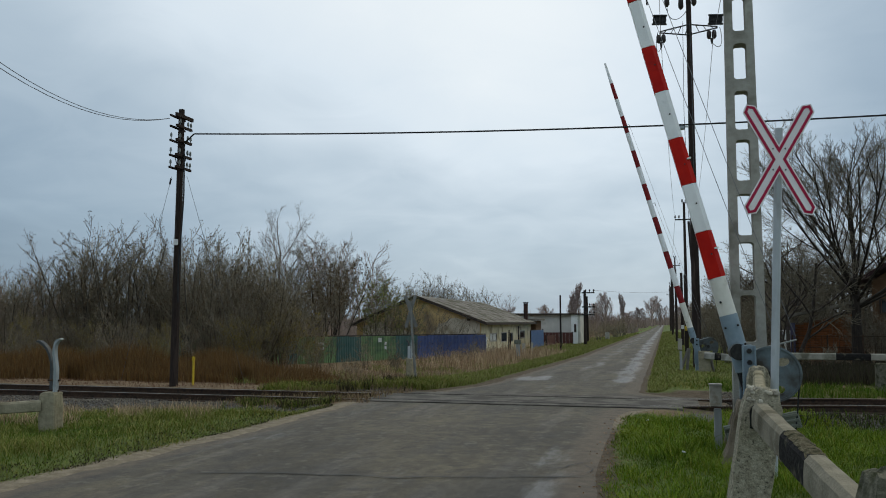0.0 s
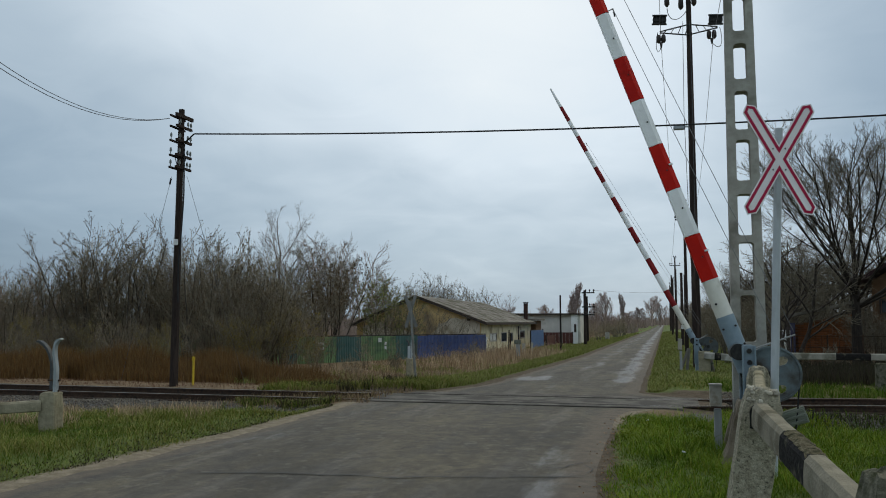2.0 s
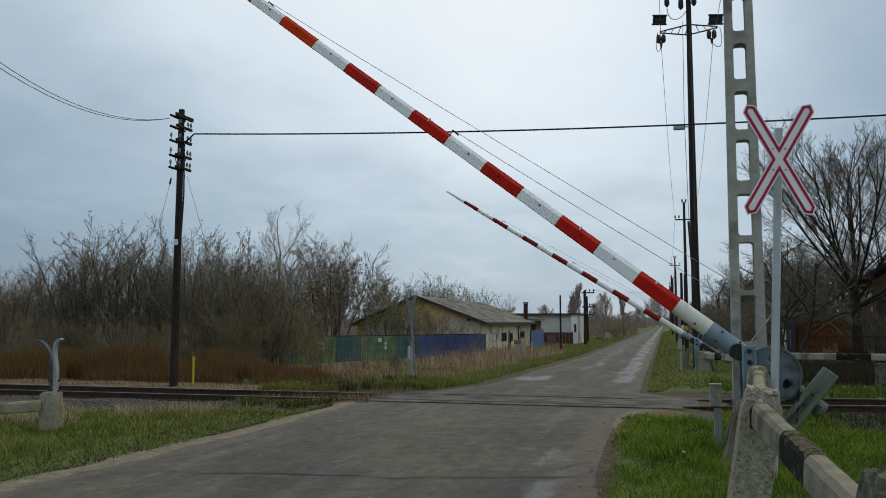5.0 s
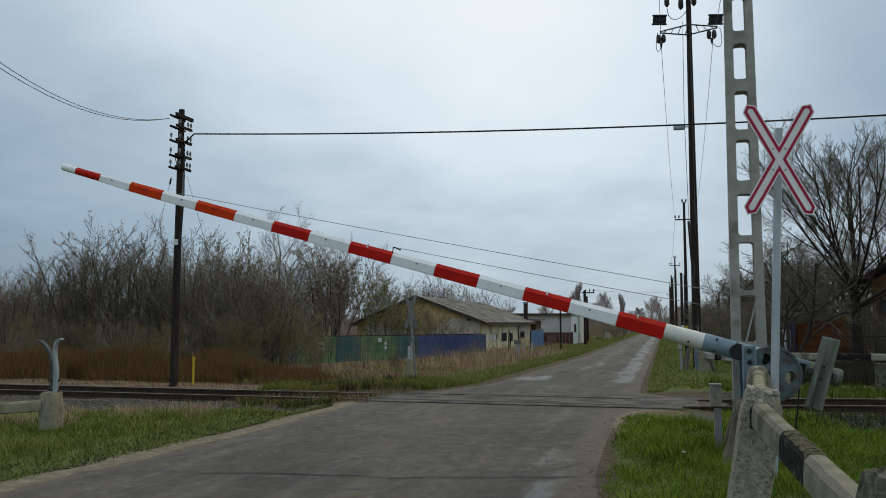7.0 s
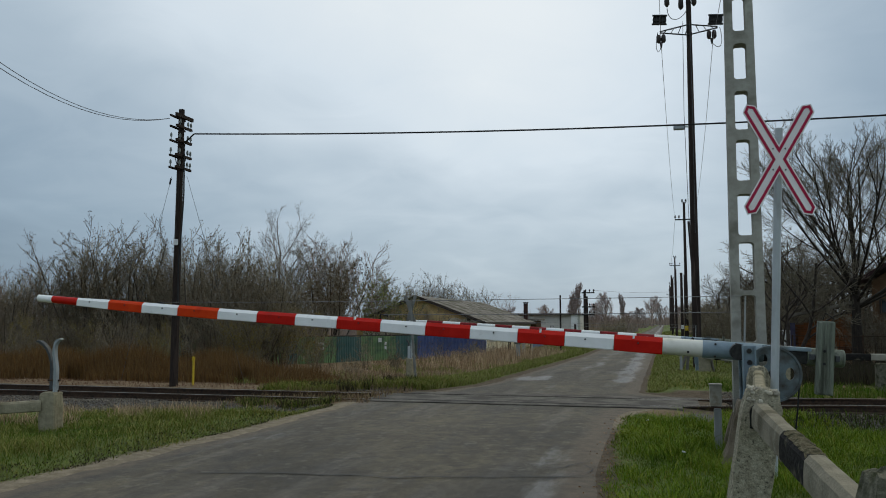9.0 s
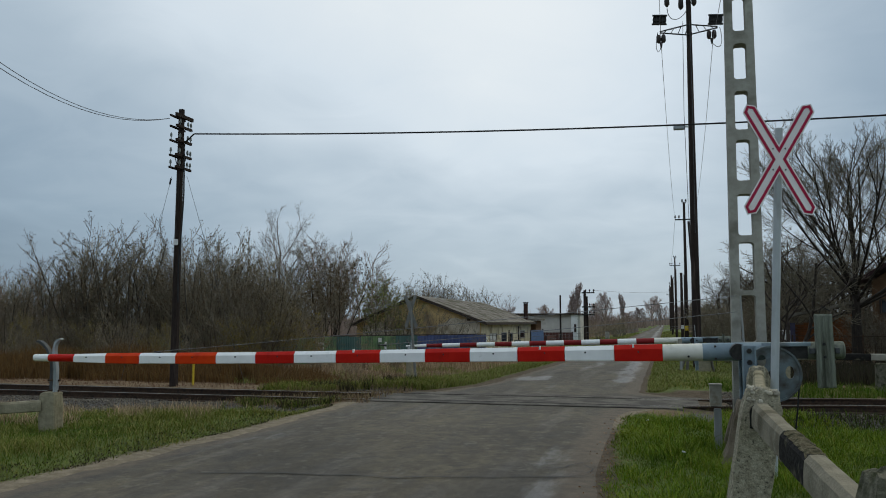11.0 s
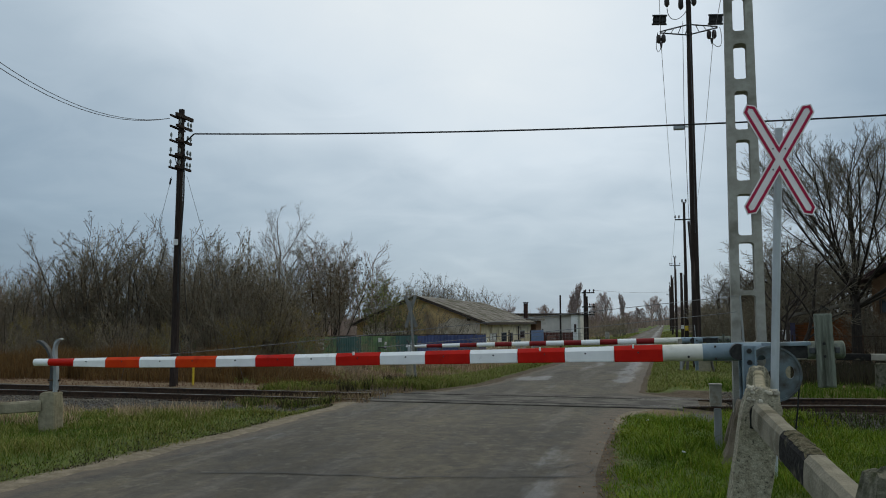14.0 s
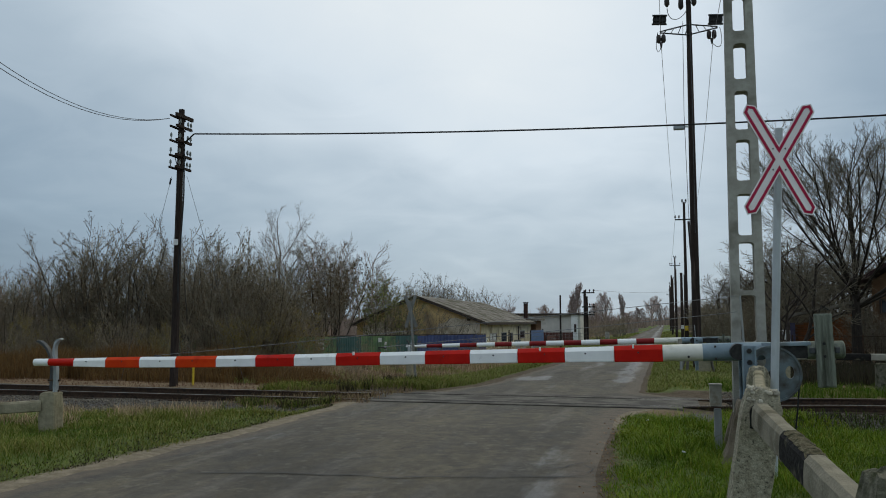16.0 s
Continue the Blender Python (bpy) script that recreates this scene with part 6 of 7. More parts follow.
def grow(rnd, wood, fine, start, d, length, r, level, deep, spread, lift, kids, wiggle=0.18, thin=0.006):
    """A branch that bends on its way and bears smaller ones."""
    n = 5 if level < 2 else (3 if level < deep else 2)
    pts, p, q = [start.copy()], start.copy(), d.copy()
    for i in range(n):
        q = (q + Vector((rnd.uniform(-1, 1), rnd.uniform(-1, 1), rnd.uniform(-0.6, 1.0) * 0.8)) * wiggle + Vector((0, 0, lift))).normalized()
        p = p + q * (length / n)
        pts.append(p.copy())
    store = wood if level < 2 else fine
    end = r * 0.45 if level < deep else thin
    store.tube(pts, max(r, thin), max(end, thin), 6 if level == 0 else (5 if level == 1 else 3))
    if level >= deep:
        fine.tips.append((pts[-1], pts[1]))
        return
    k = kids[min(level, len(kids) - 1)]
    for j in range(k):
        t = 0.22 + 0.78 * (j + rnd.random()) / k
        i = min(int(t * n), n - 1)
        at = pts[i].lerp(pts[i + 1], t * n - i)
        axis = (pts[i + 1] - pts[i]).normalized()
        side = axis.cross(Vector((rnd.uniform(-1, 1), rnd.uniform(-1, 1), rnd.uniform(-1, 1)))).normalized()
        out = (axis * (1 - spread) + side * spread).normalized()
        grow(rnd, wood, fine, at, out, length * rnd.uniform(0.42, 0.66) * (1.15 - 0.5 * t), r * (0.55 - 0.15 * t), level + 1, deep, spread, lift, kids, wiggle, thin)


def leaves_on(rnd, tips, n, size, drop=0.07):
    v, f = [], []
    for _ in range(n):
        a, b = rnd.choice(tips)
        p = a.lerp(b, rnd.random()) + Vector((rnd.gauss(0, drop), rnd.gauss(0, drop), rnd.gauss(0, drop)))
        u = Vector((rnd.uniform(-1, 1), rnd.uniform(-1, 1), rnd.uniform(-1, 1))).normalized() * size * rnd.uniform(0.6, 1.2)
        w = u.cross(Vector((rnd.uniform(-1, 1), rnd.uniform(-1, 1), rnd.uniform(-1, 1)))).normalized() * size * 0.6
        o = len(v)
        v += [tuple(p - u), tuple(p + w), tuple(p + u), tuple(p - w)]
        f.append((o, o + 1, o + 2, o + 3))
    return v, f


def plant(name, seed, h, stems, deep, kids, spread, lift, r, label, category, group, twig="twig", leaf=None, n_leaf=0, leaf_size=0.05, base=0.3, tilt=0.35, wiggle=0.18, thin=0.006, wood_mat="bark", span=1.0):
    rnd = random.Random(seed)
    wood, fine = Twigs(), Twigs()
    for s in range(stems):
        a = 6.2832 * (s + rnd.random() * 0.8) / stems
        o = Vector((math.cos(a) * base * rnd.random(), math.sin(a) * base * rnd.random(), -0.15))
        t = tilt * rnd.uniform(0.3, 1.0) if stems > 1 else 0.03
        d = Vector((math.cos(a) * t, math.sin(a) * t, 1)).normalized()
        grow(rnd, wood, fine, o, d, h * rnd.uniform(0.62, 0.9) * span, r * rnd.uniform(0.7, 1.1), 0, deep, spread, lift, kids, wiggle, thin)
    top = max(p.z for p in fine.v)
    k = h / top
    for st in (wood, fine):
        for p in st.v:
            p *= k
    fine.tips = [(a * k, b * k) for a, b in fine.tips]
    ob = tagged(new(name, wood.mesh("trunk", M[wood_mat])), label, category, group)
    crown = new("crown", fine.mesh("crown", M[twig]))
    crown.parent = ob
    tagged(crown, "bare fine twigs")
    if leaf:
        v, f = leaves_on(rnd, fine.tips, n_leaf, leaf_size)
        lv = new("leaves", raw_mesh("leaves", v, f, M[leaf]))
        lv.parent = ob
        tagged(lv, "few withered leaves")
    return ob


def vase_bush(seed, h, stems, tilt, branches, twigs, label, twig, leaf, clusters, per, leaf_size, bark="bark_bush", r=0.045, low=0.25, reach=1.2, fine_r=0.0085):
    """A clump of ascending stems, each with short rising side branches, twigs and clusters of leaves at their tips."""
    rnd = random.Random(seed)
    wood, fine = Twigs(), Twigs()

    def path(start, d, length, n, wiggle, lift):
        pts, p, q = [start.copy()], start.copy(), d.copy()
        for _ in range(n):
            q = (q + Vector((rnd.uniform(-1, 1), rnd.uniform(-1, 1), rnd.uniform(-0.5, 0.5))) * wiggle + Vector((0, 0, lift))).normalized()
            p = p + q * (length / n)
            pts.append(p.copy())
        return pts

    def off(pts, t, spread):
        n = len(pts) - 1
        k = min(int(t * n), n - 1)
        axis = (pts[k + 1] - pts[k]).normalized()
        side = axis.cross(Vector((rnd.uniform(-1, 1), rnd.uniform(-1, 1), rnd.uniform(-1, 1)))).normalized()
        return pts[k].lerp(pts[k + 1], t * n - k), (axis + side * spread).normalized()

    for s in range(stems):
        a = 6.2832 * (s + rnd.random() * 0.9) / stems
        t = tilt * rnd.uniform(0.2, 1.0)
        o = Vector((math.cos(a) * 0.45 * rnd.random(), math.sin(a) * 0.45 * rnd.random(), -0.15))
        length = h * rnd.uniform(0.66, 1.0)
        stem = path(o, Vector((math.cos(a) * t, math.sin(a) * t, 1)).normalized(), length, 8, 0.075, 0.035)
        wood.tube(stem, r * rnd.uniform(0.6, 1.1), 0.010, 5)
        for b in range(branches):
            u = low + (1 - low) * (b + rnd.random()) / branches
            at, d = off(stem, min(u, 0.995), rnd.uniform(0.6, 1.15))
            side = path(at, d, h * rnd.uniform(0.13, 0.27) * (1.45 - 0.8 * u) * reach, 3, 0.14, 0.09)
            fine.tube(side, 0.019 * (1.25 - 0.6 * u), fine_r, 4)
            for w in range(twigs):
                at, d = off(side, 0.25 + 0.74 * (w + rnd.random()) / twigs, rnd.uniform(0.5, 1.0))
                tip = path(at, d, rnd.uniform(0.25, 0.62) * h / 6.5, 2, 0.2, 0.10)
                fine.tube(tip, fine_r, fine_r * 0.6, 3)
                fine.tips.append((tip[-1], tip[1]))
    k = h / max(p.z for p in fine.v)
    for st in (wood, fine):
        for p in st.v:
            p *= k
    fine.tips = [(a * k, b * k) for a, b in fine.tips]
    ob = tagged(new("bush", wood.mesh("trunk", M[bark])), label, "bush", THICKET)
    crown = new("crown", fine.mesh("crown", M[twig]))
    crown.parent = ob
    tagged(crown, "bare fine twigs")
    if leaf:
        v, f = leaves_on(rnd, rnd.sample(fine.tips, min(clusters, len(fine.tips))), clusters * per, leaf_size, 0.045)
        lv = new("leaves", raw_mesh("leaves", v, f, M[leaf]))
        lv.parent = ob
        tagged(lv, "few withered leaves")
    return ob


THICKET = "bushes of the thicket beyond the rails"
proto = [vase_bush(11 + i, 6.0, *q) for i, q in enumerate([
    (10, 0.30, 12, 7, "bare grey-brown bush with many upright stems", "twig", "leaf_dusk", 750, 3, 0.032),
    (11, 0.38, 12, 8, "dense dark bush with a few brown leaves", "twig_dark", "leaf_dusk", 900, 3, 0.034),
    (9, 0.66, 11, 8, "spreading bare bush with thin stems", "twig", "leaf_brown", 380, 3, 0.034),
    (9, 0.23, 13, 6, "upright dark bush with bare twigs", "twig_dark", "leaf_dusk", 620, 3, 0.032),
    (12, 0.62, 12, 8, "low bush with yellow autumn leaves", "twig", "leaf_yellow", 1000, 4, 0.042, "bark_pale", 0.03, 0.12),
    (8, 0.48, 12, 8, "bush with the last olive-green leaves", "twig_dark", "leaf_green", 900, 4, 0.045),
    (5, 0.44, 10, 6, "thin bare sapling with a few dark stems", "twig_dark", "leaf_brown", 130, 3, 0.032, "bark_dark", 0.03)])]
# a round leafy small tree and thin background saplings, haze put into their colour
leafy = vase_bush(31, 6.0, 9, 0.58, 13, 8, "dark round bush still full of small withered leaves", "twig_dark", "leaf_dusk", 936, 5, 0.044, "bark_dark", 0.05, 0.35, 1.2)
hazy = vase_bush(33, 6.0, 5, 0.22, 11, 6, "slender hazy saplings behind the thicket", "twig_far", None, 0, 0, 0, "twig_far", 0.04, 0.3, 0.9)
proto += [leafy, hazy]


def put(k, x, y, h, turn, first={}):
    s = h / 6.0
    z = float(land(np.array(x), np.array(y))) - 0.05
    m = pose(x, y, z, 0, 0, turn)
    if k not in first:
        ob = first[k] = proto[k]
        ob.matrix_basis = m
    else:
        ob = copy_thing(proto[k], m)
    ob.scale = (s * (1.0 if h > 4 else 1.25),) * 2 + (s,)
    return ob


def make_big_tree(seed, limbs, h, label, r=0.30, twig="twig_big"):
    """A trunk that forks low into a wide fan of limbs."""
    rnd = random.Random(seed)
    wood, fine = Twigs(), Twigs()
    for i in range(limbs):
        a = 2.4 * i + rnd.uniform(-0.4, 0.4)
        e = radians(27 + 58 * ((i * 0.618) % 1))
        z = 1.9 + 1.9 * math.sin(e) * rnd.uniform(0.6, 1.0)
        d = Vector((math.cos(a) * math.cos(e), math.sin(a) * math.cos(e), math.sin(e)))
        grow(rnd, wood, fine, Vector((d.x * 0.1, d.y * 0.1, z)), d, rnd.uniform(4.7, 5.6), rnd.uniform(0.040, 0.065), 0, 4, 0.36, 0.06, [7, 5, 5, 3], 0.09, 0.0050)
    top = max(p.z for p in fine.v)
    for st in (wood, fine):
        for p in st.v:
            p.z *= h / top
    wood.tube([Vector((0.05, 0, -0.2)), Vector((0.0, 0, 0.5)), Vector((-0.02, 0, 1.6)), Vector((0, 0, 2.4)), Vector((0, 0, 3.1))], r, r * 0.5, 10)
    ob = tagged(new("tree", wood.mesh("trunk", M["bark_dark"])), label, "tree", "bare trees")
    crown = new("crown", fine.mesh("crown", M[twig]))
    crown.parent = ob
    tagged(crown, "bare fine twigs")
    return ob


rnd = random.Random(3)
# front row outline: place and height
for x, y, h in ((-32.4, 35, 5.2), (-30.9, 36, 6.0), (-28.7, 36, 7.9), (-27.6, 36.5, 7.7), (-26.5, 36, 8.0), (-25.2, 36.5, 6.6), (-24.0, 37, 7.5), (-22.5, 36, 7.4),
                (-21.3, 37, 7.0), (-20.3, 36, 6.5), (-19.2, 36, 5.9), (-18.3, 36.4, 5.4), (-23.4, 40, 7.4), (-20.6, 40, 6.9), (-18.8, 38.5, 5.8)):
    put(rnd.choice((0, 3, 0, 1)), x, y, h, rnd.uniform(0, 360))
# hazier, lower growth to the west
for x, y, h in ((-36.5, 39, 5.6), (-34.6, 38, 5.4), (-33.0, 41, 6.0), (-34.0, 44, 6.6), (-37.5, 43, 6.4), (-31.6, 42, 6.6), (-39.5, 46, 6.4)):
    put(rnd.choice((8, 3, 8)), x, y, h, rnd.uniform(0, 360))
put(3, -33.9, 35, 5.9, 20)
# round dark bush before the yard and its neighbours
put(7, -20.7, 49, 7.4, 0)
put(7, -22.2, 51, 6.8, 140)
put(1, -23.6, 47, 6.4, 60)
put(0, -24.8, 46, 6.8, 200)
for x, y, h in ((-23.3, 56, 8.6), (-25.2, 57, 9.4), (-24.2, 58, 9.0), (-22.0, 59, 7.8)):
    put(8, x, y, h, rnd.uniform(0, 360))
put(5, -19.4, 54.5, 6.2, 40)
put(5, -18.3, 56.3, 5.0, 140)
put(5, -29.6, 84, 8.2, 40)
for x, y, h in ((-15.6, 41.5, 1.7), (-14.6, 43.5, 1.5), (-16.8, 39.5, 2.0), (-12.9, 47, 1.4), (-13.8, 45.5, 1.6)):
    put(rnd.choice((6, 4, 6)), x, y, h, rnd.uniform(0, 360))
put(4, -17.7, 36.4, 3.5, 160)
put(1, -18.4, 35.0, 3.6, 10)
put(1, -19.6, 34.4, 3.4, 100)
put(2, -20.8, 34.6, 3.6, 30)
put(4, -18.9, 34.4, 2.6, 40)
put(4, -17.3, 38.8, 2.2, 250)
for x, y, h in ((-17.6, 33, 1.3), (-16.2, 31, 1.1), (-14.4, 30.5, 1.2), (-15.4, 35, 1.5), (-13.2, 33.5, 1.1), (-14.2, 38, 1.4), (-12.0, 31, 0.9), (-12.4, 37, 1.2), (-11.6, 41, 1.3), (-10.8, 44, 1.3), (-10.9, 47.5, 1.5), (-10.2, 50, 1.3), (-11.4, 52, 1.6), (-9.8, 53.5, 1.1)):
    put(rnd.choice((6, 2, 6, 0)), x, y, h, rnd.uniform(0, 360))
put(4, -29.5, 33, 3.0, 200)
put(4, -26.6, 33.6, 2.7, 80)
put(4, -33.5, 33.0, 2.6, 120)
# saplings behind the long house, over its roof
for k, x, y, h in ((0, -28.0, 86, 7.4), (1, -25.8, 86, 7.8), (3, -23.8, 86, 8.2), (0, -22.4, 88, 7.4), (3, -21.2, 86, 6.8), (0, -19.6, 87, 6.7), (8, -18.0, 92, 6.2), (3, -27.0, 90, 7.6)):
    put(k, x, y, h, rnd.uniform(0, 360))
for x, y, h in ((-26, 46, 6), (-27.4, 44, 6.4), (-21.8, 43, 5.4), (-19.8, 44, 4.6)):
    put(rnd.choice((0, 1, 3)), x, y, h, rnd.uniform(0, 360))
# inner and lower growth
for i in range(30):
    t = rnd.random()
    x = -36 + 17.5 * t + rnd.uniform(-0.6, 0.6)
    y = rnd.uniform(30, 35) + 2.2 * t
    put(rnd.choice((1, 6, 3, 4, 6, 1)), x, y, rnd.uniform(1.5, 3.2), rnd.uniform(0, 360))
for i in range(16):
    put(rnd.choice((0, 1, 3)), rnd.uniform(-44, -25), rnd.uniform(40, 48), rnd.uniform(4.5, 6.3), rnd.uniform(0, 360))
for x, y, h in ((-16.2, 52.5, 3.6), (-14.6, 54.5, 3.6), (-13.5, 55.6, 3.0), (-17.4, 51.5, 3.9), (-15.4, 54.0, 3.2)):
    put(6, x, y, h, rnd.uniform(0, 360))

slim_tree = plant("tree", 43, 10.6, 1, 4, [13, 6, 5, 4], 0.46, 0.07, 0.10, "slender bare pale tree above the thicket", "tree", "bare trees", "twig_slim", None, 0, thin=0.006, wiggle=0.06, wood_mat="twig_slim")
slim_tree.matrix_basis = pose(-25.2, 50, -0.6)
slim_tree.scale = (0.95, 0.95, 1.0)
t2 = copy_thing(slim_tree, pose(-22.9, 55, -0.6, 0, 0, 130))
t2.scale = (0.75, 0.75, 0.84)

big_tree = make_big_tree(77, 14, 10.0, "large bare tree with a wide fan of fine twigs", 0.24)
big_tree.matrix_basis = pose(6.95, 33.8, -0.05)
big_tree2 = copy_thing(big_tree, pose(11.2, 42, 0, 0, 0, 140))
big_tree3 = plant("tree", 78, 6.4, 3, 4, [7, 6, 5, 4], 0.5, 0.02, 0.10, "smaller bare tree with drooping twigs beside the shed", "tree", "bare trees", "twig_big", None, 0, base=0.3, tilt=0.7, thin=0.006, wiggle=0.2)
big_tree3.matrix_basis = pose(4.9, 35.5, 0)
copy_thing(big_tree3, pose(5.9, 44, 0, 0, 0, 200)).scale = (1, 1, 0.95)
for x, y, a in ((7.6, 46, 20), (9.4, 48, 150), (8.4, 52, 260), (11.0, 51, 70), (6.6, 50, 300)):
    copy_thing(big_tree3, pose(x, y, 0, 0, 0, a)).scale = (1.1, 1.1, 1.0)
copy_thing(big_tree3, pose(3.6, 46, 0, 0, 0, 80)).scale = (0.8, 0.8, 0.78)

for x, y, h in ((2.6, 37, 2.6), (3.2, 39, 3.0), (3.9, 40.5, 3.2), (2.9, 42, 3.0), (4.6, 41.5, 3.6), (3.6, 36.2, 2.3), (2.2, 44, 2.9)):
    put(rnd.choice((1, 3)), x, y, h, rnd.uniform(0, 360))
# hedge along the right of the road
for i in range(34):
    y = 42 + i * 2.6 + rnd.uniform(-1, 1)
    put(rnd.choice((1, 3, 1, 0)), 3.0 + rnd.uniform(0, 2.6) + max(0, (50 - y)) * 0.12, y, rnd.uniform(2.6, 3.9) + 0.012 * (y - 42), rnd.uniform(0, 360))
for i in range(14):
    put(rnd.choice((1, 2, 3)), rnd.uniform(3.2, 9.5), rnd.uniform(31.5, 35.5), rnd.uniform(0.6, 1.2), rnd.uniform(0, 360))
for x, y, h in ((7.3, 35.2, 2.6), (7.9, 35.6, 2.8), (8.3, 34.9, 2.2), (7.6, 33.4, 1.9), (8.4, 33.0, 2.2), (9.2, 34.2, 3.2), (9.9, 34.8, 2.6), (10.6, 34.0, 3.4), (11.2, 34.6, 3.0)):
    put(3, x, y, h, rnd.uniform(0, 360))
for i in range(16):
    put(rnd.choice((1, 3)), rnd.uniform(4, 14), rnd.uniform(46, 60), rnd.uniform(4.0, 5.6), rnd.uniform(0, 360))

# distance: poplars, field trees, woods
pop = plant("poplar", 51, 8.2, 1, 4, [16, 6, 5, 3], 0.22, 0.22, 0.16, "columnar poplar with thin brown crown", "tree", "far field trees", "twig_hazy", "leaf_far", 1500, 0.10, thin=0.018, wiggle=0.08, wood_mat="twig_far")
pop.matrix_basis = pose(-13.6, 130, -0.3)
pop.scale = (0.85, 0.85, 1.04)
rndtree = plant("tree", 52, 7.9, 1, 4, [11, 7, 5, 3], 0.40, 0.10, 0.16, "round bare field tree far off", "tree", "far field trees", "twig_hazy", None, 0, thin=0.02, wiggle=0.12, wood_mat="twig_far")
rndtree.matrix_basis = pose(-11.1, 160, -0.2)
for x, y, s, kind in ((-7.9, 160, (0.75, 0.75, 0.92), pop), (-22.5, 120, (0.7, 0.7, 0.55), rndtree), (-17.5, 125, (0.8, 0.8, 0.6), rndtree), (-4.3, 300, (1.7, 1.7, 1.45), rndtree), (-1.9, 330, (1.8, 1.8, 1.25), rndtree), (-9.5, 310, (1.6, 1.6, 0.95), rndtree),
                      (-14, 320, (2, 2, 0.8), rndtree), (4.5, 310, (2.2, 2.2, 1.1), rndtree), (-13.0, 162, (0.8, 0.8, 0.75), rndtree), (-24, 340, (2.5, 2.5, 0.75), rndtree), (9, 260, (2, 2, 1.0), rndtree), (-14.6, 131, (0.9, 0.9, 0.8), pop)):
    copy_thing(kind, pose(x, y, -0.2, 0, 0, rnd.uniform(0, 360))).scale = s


# brown shrubs on the field beyond the buildings
for i in range(26):
    y = rnd.uniform(105, 175)
    put(rnd.choice((2, 2, 0, 1)), -5.2 - 0.012 * (y - 100) - rnd.uniform(0.0, 11.0), y, rnd.uniform(1.5, 3.2), rnd.uniform(0, 360))


def far_woods():
    """Hedges and woods on the skyline: thousands of thin upright twigs."""
    rng = np.random.default_rng(8)
    v, f = [], []
    def belt(x0, x1, y0, y1, n, h0, h1, w):
        x, y = rng.uniform(x0, x1, n), rng.uniform(y0, y1, n)
        h = rng.uniform(h0, h1, n) * (0.75 + 0.35 * np.sin(x * 0.21 + y * 0.05) * np.sin(x * 0.07 + 1))
        dx, dy = rng.normal(0, 0.16, n) * h, rng.normal(0, 0.12, n) * h
        o = sum(len(a) for a in v)
        a = rng.uniform(0, 3.14, n)
        p = np.stack([np.stack([x - w * np.cos(a), y - w * np.sin(a), np.full(n, -0.6)], -1), np.stack([x + w * np.cos(a), y + w * np.sin(a), np.full(n, -0.6)], -1), np.stack([x + dx, y + dy, h - 0.4], -1)], 1)
        v.append(p.reshape(-1, 3))
        f.append(o + np.arange(3 * n).reshape(n, 3))
    belt(-60, -6.5, 180, 215, 2500, 1.0, 2.6, 0.22)
    belt(-200, -8, 330, 420, 7000, 3, 7.5, 0.35)
    belt(3, 120, 200, 380, 6000, 3, 7, 0.3)
    belt(-300, -30, 120, 200, 6000, 2.5, 6, 0.25)
    belt(8, 60, 60, 110, 4000, 2.5, 5.5, 0.12)
    belt(-70, -34, 36, 60, 5000, 2.5, 5.5, 0.07)
    belt(-400, 400, 500, 700, 9000, 5, 10, 0.7)
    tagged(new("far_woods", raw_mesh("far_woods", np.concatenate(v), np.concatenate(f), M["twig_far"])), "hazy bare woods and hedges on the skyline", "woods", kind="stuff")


far_woods()


# ---- grass and weeds ----
def blades(name, x, y, h, w, mat, label, bend=0.35, seed=1, sink=0.02):
    """One bent blade of two faces at every given place."""
    rng = np.random.default_rng(seed)
    n = len(x)
    a, b = rng.uniform(0, 6.2832, n), rng.uniform(0, 6.2832, n)
    z = land(x, y) - sink
    lean = rng.uniform(0.05, 1.0, n) * bend * h
    wx, wy = np.cos(a) * w, np.sin(a) * w
    lx, ly = np.cos(b) * lean, np.sin(b) * lean
    P = np.stack([np.stack([x - wx, y - wy, z], -1), np.stack([x + wx, y + wy, z], -1),
                  np.stack([x + wx * 0.75 + lx * 0.35, y + wy * 0.75 + ly * 0.35, z + h * 0.6], -1), np.stack([x - wx * 0.75 + lx * 0.35, y - wy * 0.75 + ly * 0.35, z + h * 0.6], -1),
                  np.stack([x + lx, y + ly, z + h * (1 - 0.25 * (lean / np.maximum(h, 1e-4)))], -1)], 1)
    o = (np.arange(n) * 5)[:, None]
    tri = np.concatenate([o + [0, 1, 2], o + [0, 2, 3], o + [3, 2, 4]], 1).reshape(-1, 3)
    return tagged(new(name, raw_mesh(name, P.reshape(-1, 3), tri, M[mat])), label, "grass" if "grass" in name else "weeds", kind="stuff")


def clumpy(x, y, s, cut, seed=0):
    n = np.sin(x * s + seed) * np.sin(y * s * 1.3 + seed * 2) + 0.6 * np.sin(x * s * 2.7 + y * s * 1.9 + seed)
    return n > cut


